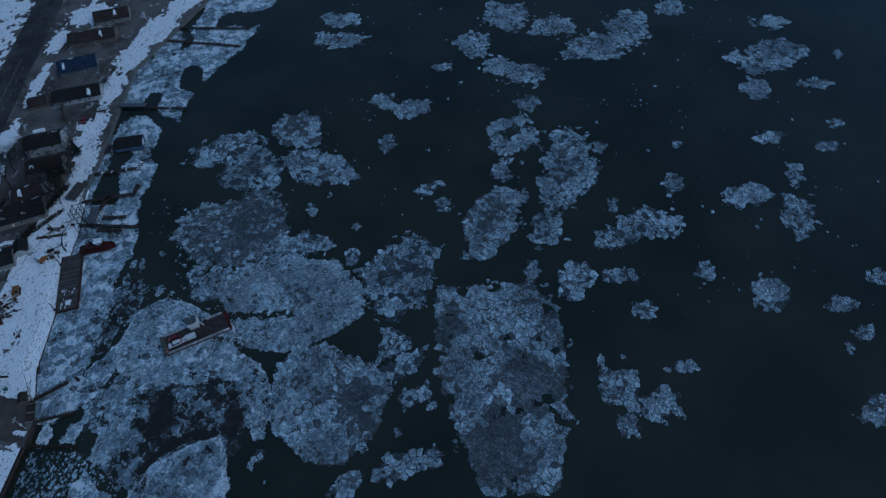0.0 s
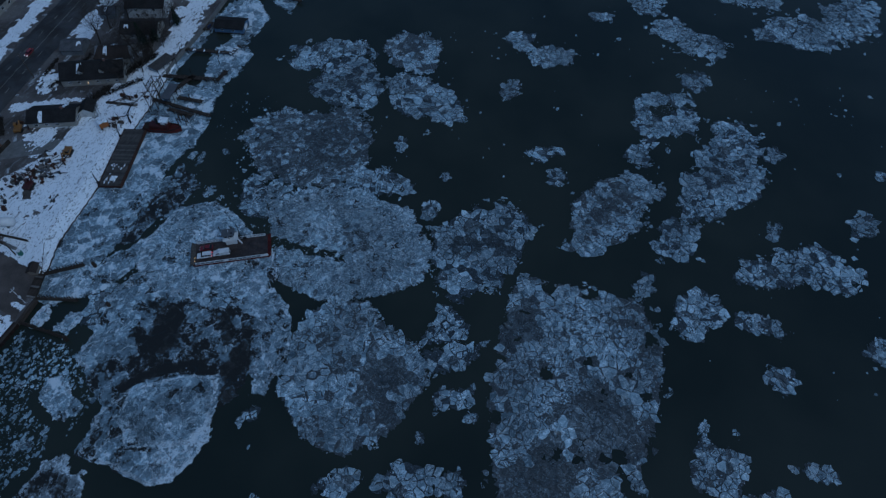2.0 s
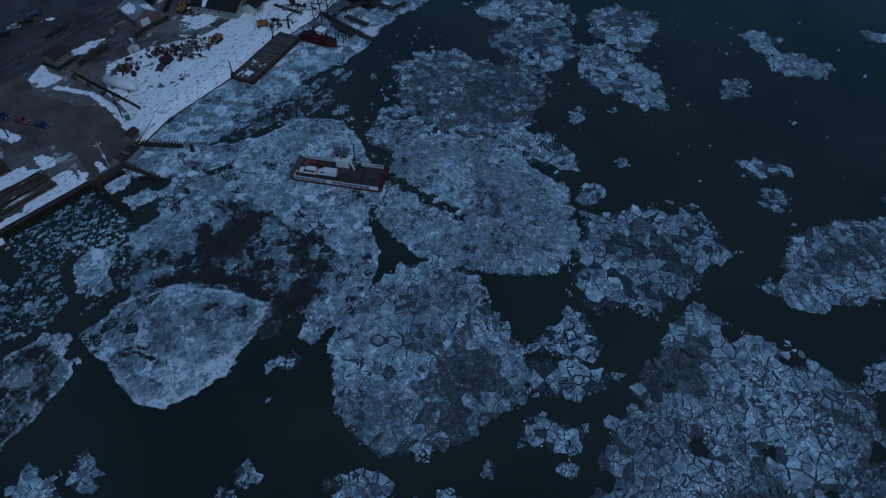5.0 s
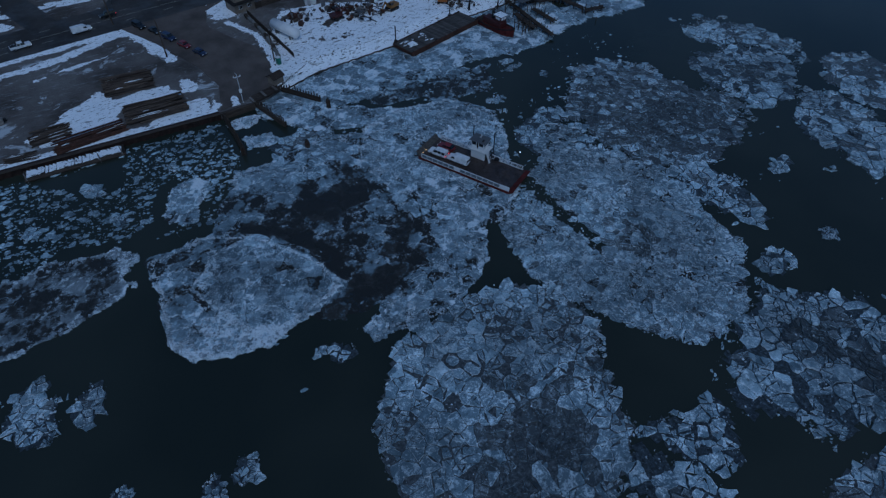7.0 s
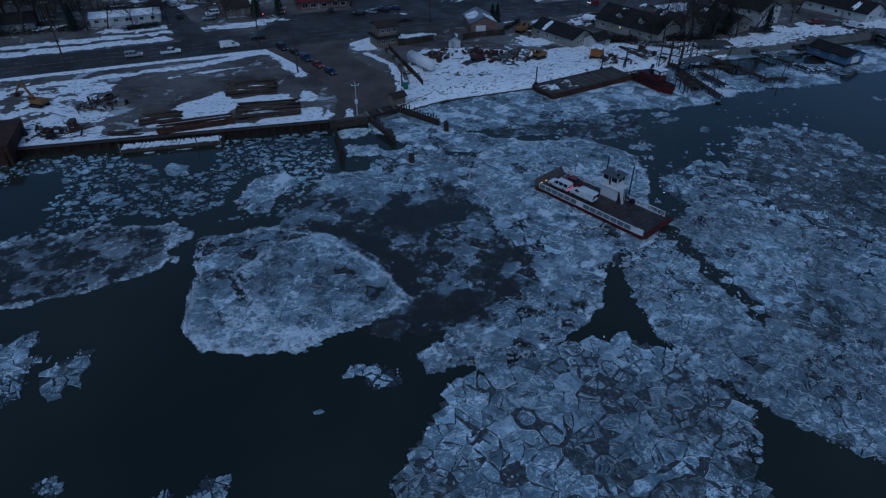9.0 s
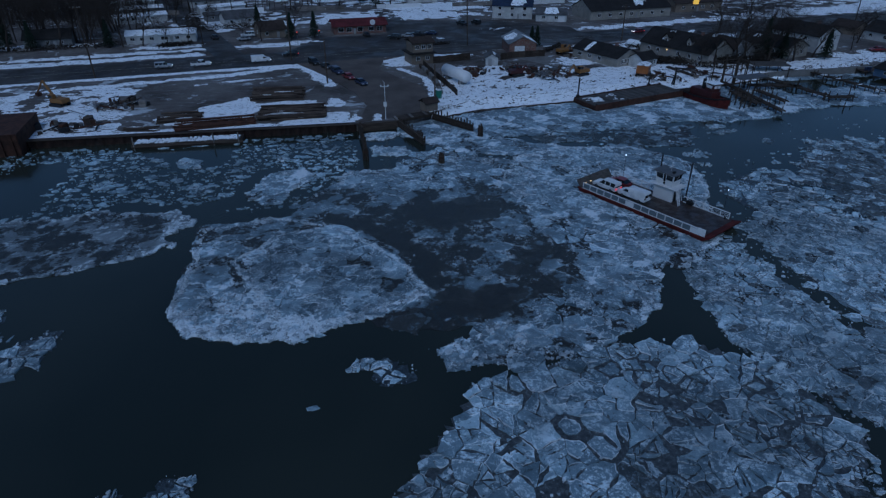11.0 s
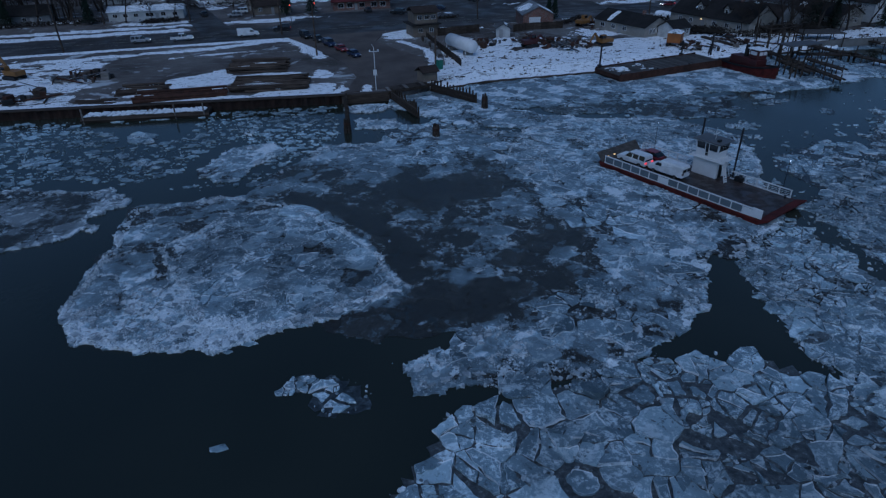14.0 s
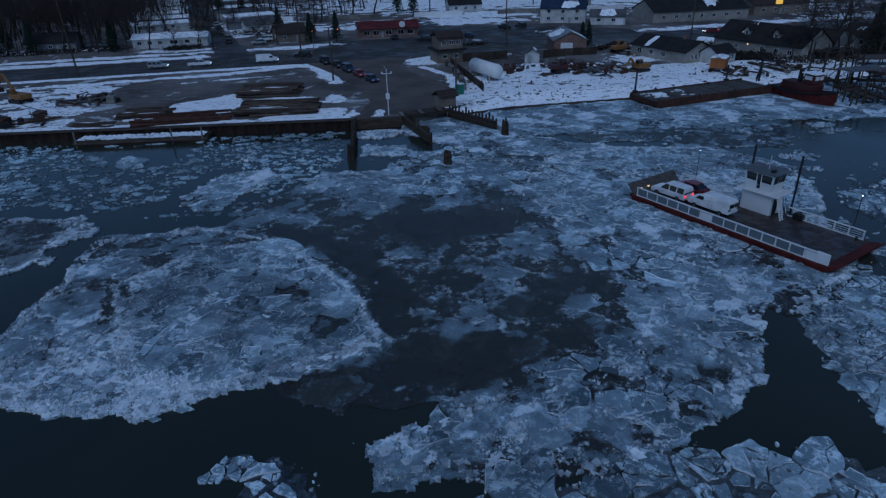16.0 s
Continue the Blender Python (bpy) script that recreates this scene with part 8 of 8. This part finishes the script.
ob = tagged(part("covered_boat", bm, M_SNOW), "boat under a pale winter cover beside the house", "boat")
ob.matrix_basis = pose(175, 74, G, 0, 0, -70)
for i in range(9):
    px = -70 + i * 34
    fence = thing("board_fence", pose(px, 168, G, 0, 0, rng.uniform(-6, 6)), "pale board fence behind the lots", "fence", "fences")
    for j in range(5):
        bm = bmesh.new()
        box(bm, j * 4, j * 4 + 3.9, -0.03, 0.03, 0.05, 1.8)
        part("board_panel", bm, M_WHITE if i % 2 else M_PLANK, fence)


# ------------------------------------------------------------------ the ferry
FERRY = pose(56.6, -37.1, -0.3, 0, 0, 28) @ Matrix.Scale(0.96, 4)
ferry = thing("car_ferry", FERRY, "small open-deck car ferry with a dark red hull pushing through ice", "ferry")
bm = bmesh.new()
profile(bm, [(-12.0, -0.5), (11.2, -0.5), (12.2, 0.5), (12.6, 1.15), (-13.0, 1.15), (-12.6, 0.4)], -4.6, 4.6)
hull = part("hull", bm, M_HULL, ferry)
for s in (-1, 1):
    bm = bmesh.new()
    box(bm, s * 4.66 - 0.1, s * 4.66 + 0.1, -12.6, 12.2, 0.85, 1.15, 0.04)
    part("rubbing_strake", bm, M_HULL, ferry)


def deck_material():
    k = Mat("worn_brown_deck", 0.6)
    c = k.ramp(k.noise(0.5, 6, 0.65), (0.4, (0.024, 0.017, 0.014)), (0.62, (0.056, 0.040, 0.033)))
    k.color(k.mix(k.ramp(k.noise(2.5, 6, 0.7), (0.56, 0.0), (0.68, 0.4)), c, (0.15, 0.13, 0.12)))
    k.rough(k.ramp(k.noise(0.8, 4), (0.4, 0.3), (0.6, 0.75)))
    return k.m


M_DECK = deck_material()
for i in range(16):
    bm = bmesh.new()
    y = -12.6 + i * 1.55
    box(bm, -4.4, 4.4, y, y + 1.53, 1.15, 1.2)
    part("deck_plate", bm, M_DECK, ferry)
# stern ramp: an upturned red lip; bow ramp: raised brown plate with two amber lamps
bm = bmesh.new()
profile(bm, [(-12.7, 0.55), (-13.9, 1.3), (-13.9, 1.5), (-12.6, 1.17)], -4.8, 4.8)
part("stern_ramp", bm, M_HULL, ferry)
bm = bmesh.new()
profile(bm, [(11.9, 1.15), (12.2, 1.15), (13.2, 2.3), (13.0, 2.38)], -4.5, 4.5)
ramp = part("bow_ramp", bm, M_OLD_PLANK, ferry)
for x in (-4.0, -2.0, 0, 2.0, 4.0):
    bm = bmesh.new()
    rod(bm, (x, 12.15, 1.25), (x, 12.95, 2.28), 0.07, 0.07, 6)
    part("stiffener", bm, M_RUST, ramp)
for x in (-3.4, -2.0):
    bm = bmesh.new()
    box(bm, x - 0.14, x + 0.14, 11.75, 11.95, 1.75, 1.9, 0.03)
    part("amber_lamp", bm, M_AMBER, ferry)
# port bulwark: white frames with grey panels; starboard: lighter mesh rail
M_PANEL = plain("grey_rail_panel", (0.15, 0.18, 0.205), 0.5, 0, 0.3)
bays = 15
for s in (-1, 1):
    x = s * 4.5
    for i in range(bays + 1):
        y = -11.9 + i * 23.4 / bays
        if s > 0 and -3.4 < y < 2.6:
            continue
        bm = bmesh.new()
        box(bm, x - 0.05, x + 0.05, y - 0.06, y + 0.06, 1.2, 2.25)
        part("rail_post", bm, M_WHITE, ferry)
        if i < bays and not (s > 0 and -4.6 < y < 2.6):
            bm = bmesh.new()
            if s < 0:
                box(bm, x - 0.025, x + 0.025, y + 0.1, y + 23.4 / bays - 0.1, 1.25, 2.1)
                part("rail_panel", bm, M_WHITE if i in (0, 8) else M_PANEL, ferry)
            else:
                bm.free()
                for z in (1.45, 1.7, 1.95):
                    bm = bmesh.new()
                    rod(bm, (x, y, z), (x, y + 23.4 / bays, z), 0.025, 0.025, 5)
                    part("rail_bar", bm, M_WHITE, ferry)
    for y0, y1 in (((-12.0, 11.6),) if s < 0 else ((-12.0, -3.4), (2.6, 11.6))):
        bm = bmesh.new()
        box(bm, x - 0.08, x + 0.08, y0, y1, 2.2, 2.32)
        part("top_rail", bm, M_WHITE, ferry)
        bm = bmesh.new()
        box(bm, x - 0.07, x + 0.07, y0, y1, 1.18, 1.3)
        part("foot_rail", bm, M_WHITE, ferry)
bm = bmesh.new()
box(bm, -4.62, -4.42, -12.9, -11.6, 1.2, 2.45, 0.05)
part("end_panel", bm, M_WHITE, ferry)
bm = bmesh.new()
box(bm, -4.35, -4.05, 0.0, 0.7, 1.2, 2.0, 0.03)
part("life_ring_locker", bm, M_RED, ferry)
# wheelhouse on a lower cabin at the starboard side
bm = bmesh.new()
box(bm, 2.4, 5.0, -2.3, 1.5, 1.2, 3.7, 0.05)
cabin = part("lower_cabin", bm, M_WHITE, ferry)
bm = bmesh.new()
box(bm, 2.9, 3.7, -2.36, -2.28, 1.25, 3.2)
part("cabin_door", bm, M_DARK, cabin)
bm = bmesh.new()
box(bm, 2.0, 5.4, -3.0, 2.1, 3.7, 3.85, 0.03)
part("bridge_deck", bm, M_WHITE, ferry)
for x, y in ((2.05, -2.9), (2.05, -1.2), (2.05, 0.5), (2.05, 2.0), (3.7, -2.9), (5.35, -2.9), (3.7, 2.0), (5.35, 2.0), (5.35, -1.2), (5.35, 0.5)):
    bm = bmesh.new()
    rod(bm, (x, y, 3.85), (x, y, 4.75), 0.035, 0.035, 6)
    part("bridge_rail_post", bm, M_WHITE, ferry)
for a, b in (((2.05, -2.9), (2.05, 2.0)), ((2.05, 2.0), (5.35, 2.0)), ((5.35, -2.9), (5.35, 2.0)), ((2.05, -2.9), (5.35, -2.9))):
    for z in (4.3, 4.75):
        bm = bmesh.new()
        rod(bm, (*a, z), (*b, z), 0.03, 0.03, 5)
        part("bridge_rail", bm, M_WHITE, ferry)
house_bm = bmesh.new()
lo = [house_bm.verts.new(p) for p in ((2.7, -1.8, 3.85), (5.0, -1.8, 3.85), (5.0, 1.4, 3.85), (2.7, 1.4, 3.85))]
hi = [house_bm.verts.new(p) for p in ((2.45, -2.05, 6.1), (5.2, -2.05, 6.1), (5.2, 1.65, 6.1), (2.45, 1.65, 6.1))]
house_bm.faces.new(lo[::-1])
house_bm.faces.new(hi)
for i in range(4):
    house_bm.faces.new((lo[i], lo[(i + 1) % 4], hi[(i + 1) % 4], hi[i]))
bridge = part("wheelhouse", house_bm, M_WHITE, ferry)


def pane_on(p0, p1, q0, q1, out):
    """A dark pane laid on the sloped wall between lower edge p and upper edge q."""
    bm = bmesh.new()
    o = Vector(out) * 0.03
    vs = [bm.verts.new(Vector(v) + o) for v in (p0, p1, q1, q0)]
    ws = [bm.verts.new(Vector(v) - o * 0.5) for v in (p0, p1, q1, q0)]
    bm.faces.new(vs)
    bm.faces.new(ws[::-1])
    for i in range(4):
        bm.faces.new((vs[i], ws[i], ws[(i + 1) % 4], vs[(i + 1) % 4]))
    bmesh.ops.recalc_face_normals(bm, faces=bm.faces[:])
    part("bridge_window", bm, M_GLASS, bridge)


def lerp_wall(a, b, c, d, u, w):
    lo_p = Vector(a).lerp(Vector(b), u)
    hi_p = Vector(c).lerp(Vector(d), u)
    return lo_p.lerp(hi_p, w)


corners = [((2.7, -1.8, 3.85), (2.45, -2.05, 6.1)), ((5.0, -1.8, 3.85), (5.2, -2.05, 6.1)), ((5.0, 1.4, 3.85), (5.2, 1.65, 6.1)), ((2.7, 1.4, 3.85), (2.45, 1.65, 6.1))]
for i, out in enumerate(((0, -1, 0), (1, 0, 0), (0, 1, 0), (-1, 0, 0))):
    (a, c), (b, d) = corners[i], corners[(i + 1) % 4]
    for u0, u1, w0 in ((0.06, 0.40, 0.5), (0.44, 0.56, 0.08 if i == 3 else 0.5), (0.60, 0.94, 0.5)):
        pane_on(lerp_wall(a, b, c, d, u0, w0), lerp_wall(a, b, c, d, u1, w0), lerp_wall(a, b, c, d, u0, 0.92), lerp_wall(a, b, c, d, u1, 0.92), out)
bm = bmesh.new()
box(bm, 2.15, 5.5, -2.4, 2.0, 6.1, 6.28, 0.05)
roof = part("wheelhouse_roof", bm, M_STEEL, ferry)
bm = bmesh.new()
rod(bm, (3.9, -0.4, 6.28), (3.9, -0.4, 8.0), 0.04, 0.03, 6)
box(bm, 3.2, 4.6, -0.45, -0.35, 7.0, 7.1)
part("radar_mast", bm, M_WHITE, roof)
bm = bmesh.new()
box(bm, 2.9, 3.5, -1.6, -1.2, 6.28, 6.6, 0.04)
part("searchlight", bm, M_DARK, roof)
for y in (2.4, -3.4):
    bm = bmesh.new()
    rod(bm, (5.1, y, -0.8), (5.1, y, 8.4), 0.13, 0.13, 10)
    part("spud_pole", bm, M_DARK, ferry)
# stair at the after side
bm = bmesh.new()
for x in (2.1, 2.7):
    rod(bm, (x, -3.9, 1.2), (x, -3.0, 3.85), 0.05, 0.05, 6)
    rod(bm, (x, -4.1, 2.1), (x, -3.2, 4.75), 0.03, 0.03, 6)
for i in range(10):
    f = (i + 0.5) / 10
    box(bm, 2.1, 2.7, -3.9 + 0.9 * f - 0.1, -3.9 + 0.9 * f + 0.1, 1.2 + 2.65 * f, 1.24 + 2.65 * f)
part("stair", bm, M_WHITE, ferry)
bm = bmesh.new()
box(bm, 4.0, 4.6, -5.4, -4.2, 1.2, 1.9, 0.08)
rod(bm, (3.9, -4.8, 1.8), (4.7, -4.8, 1.8), 0.3, 0.3, 10)
part("winch", bm, M_DARK, ferry)
for y in (-10.6, 9.6):
    bm = bmesh.new()
    rod(bm, (4.75, y, 1.2), (4.75, y, 5.85), 0.05, 0.04, 6)
    mast = part("lamp_mast", bm, M_DARK, ferry)
    bm = bmesh.new()
    bmesh.ops.create_icosphere(bm, subdivisions=2, radius=0.065, matrix=Matrix.Translation((4.75, y, 5.9)))
    part("mast_lamp", bm, M_LAMP, mast)
for y in (-11.5, 10.5):
    for x in (-3.9, 3.9):
        bm = bmesh.new()
        rod(bm, (x, y, 1.2), (x, y, 1.6), 0.12, 0.15, 8)
        part("bollard", bm, M_DARK, ferry)
on_deck = "cars aboard the ferry"
vehicle("suv", FERRY @ pose(-1.4, 8.6, 1.2) @ Matrix.Scale(1.06, 4), P_WHITE, "white sport utility car with lit brake lights on deck", True, group=on_deck)
vehicle("van", FERRY @ pose(-1.2, 2.9, 1.2), P_WHITE, "white delivery van parked on the ferry deck", group=on_deck)
vehicle("car", FERRY @ pose(1.8, 8.2, 1.2), P_RED, "dark red car beside the white one on deck", group=on_deck)
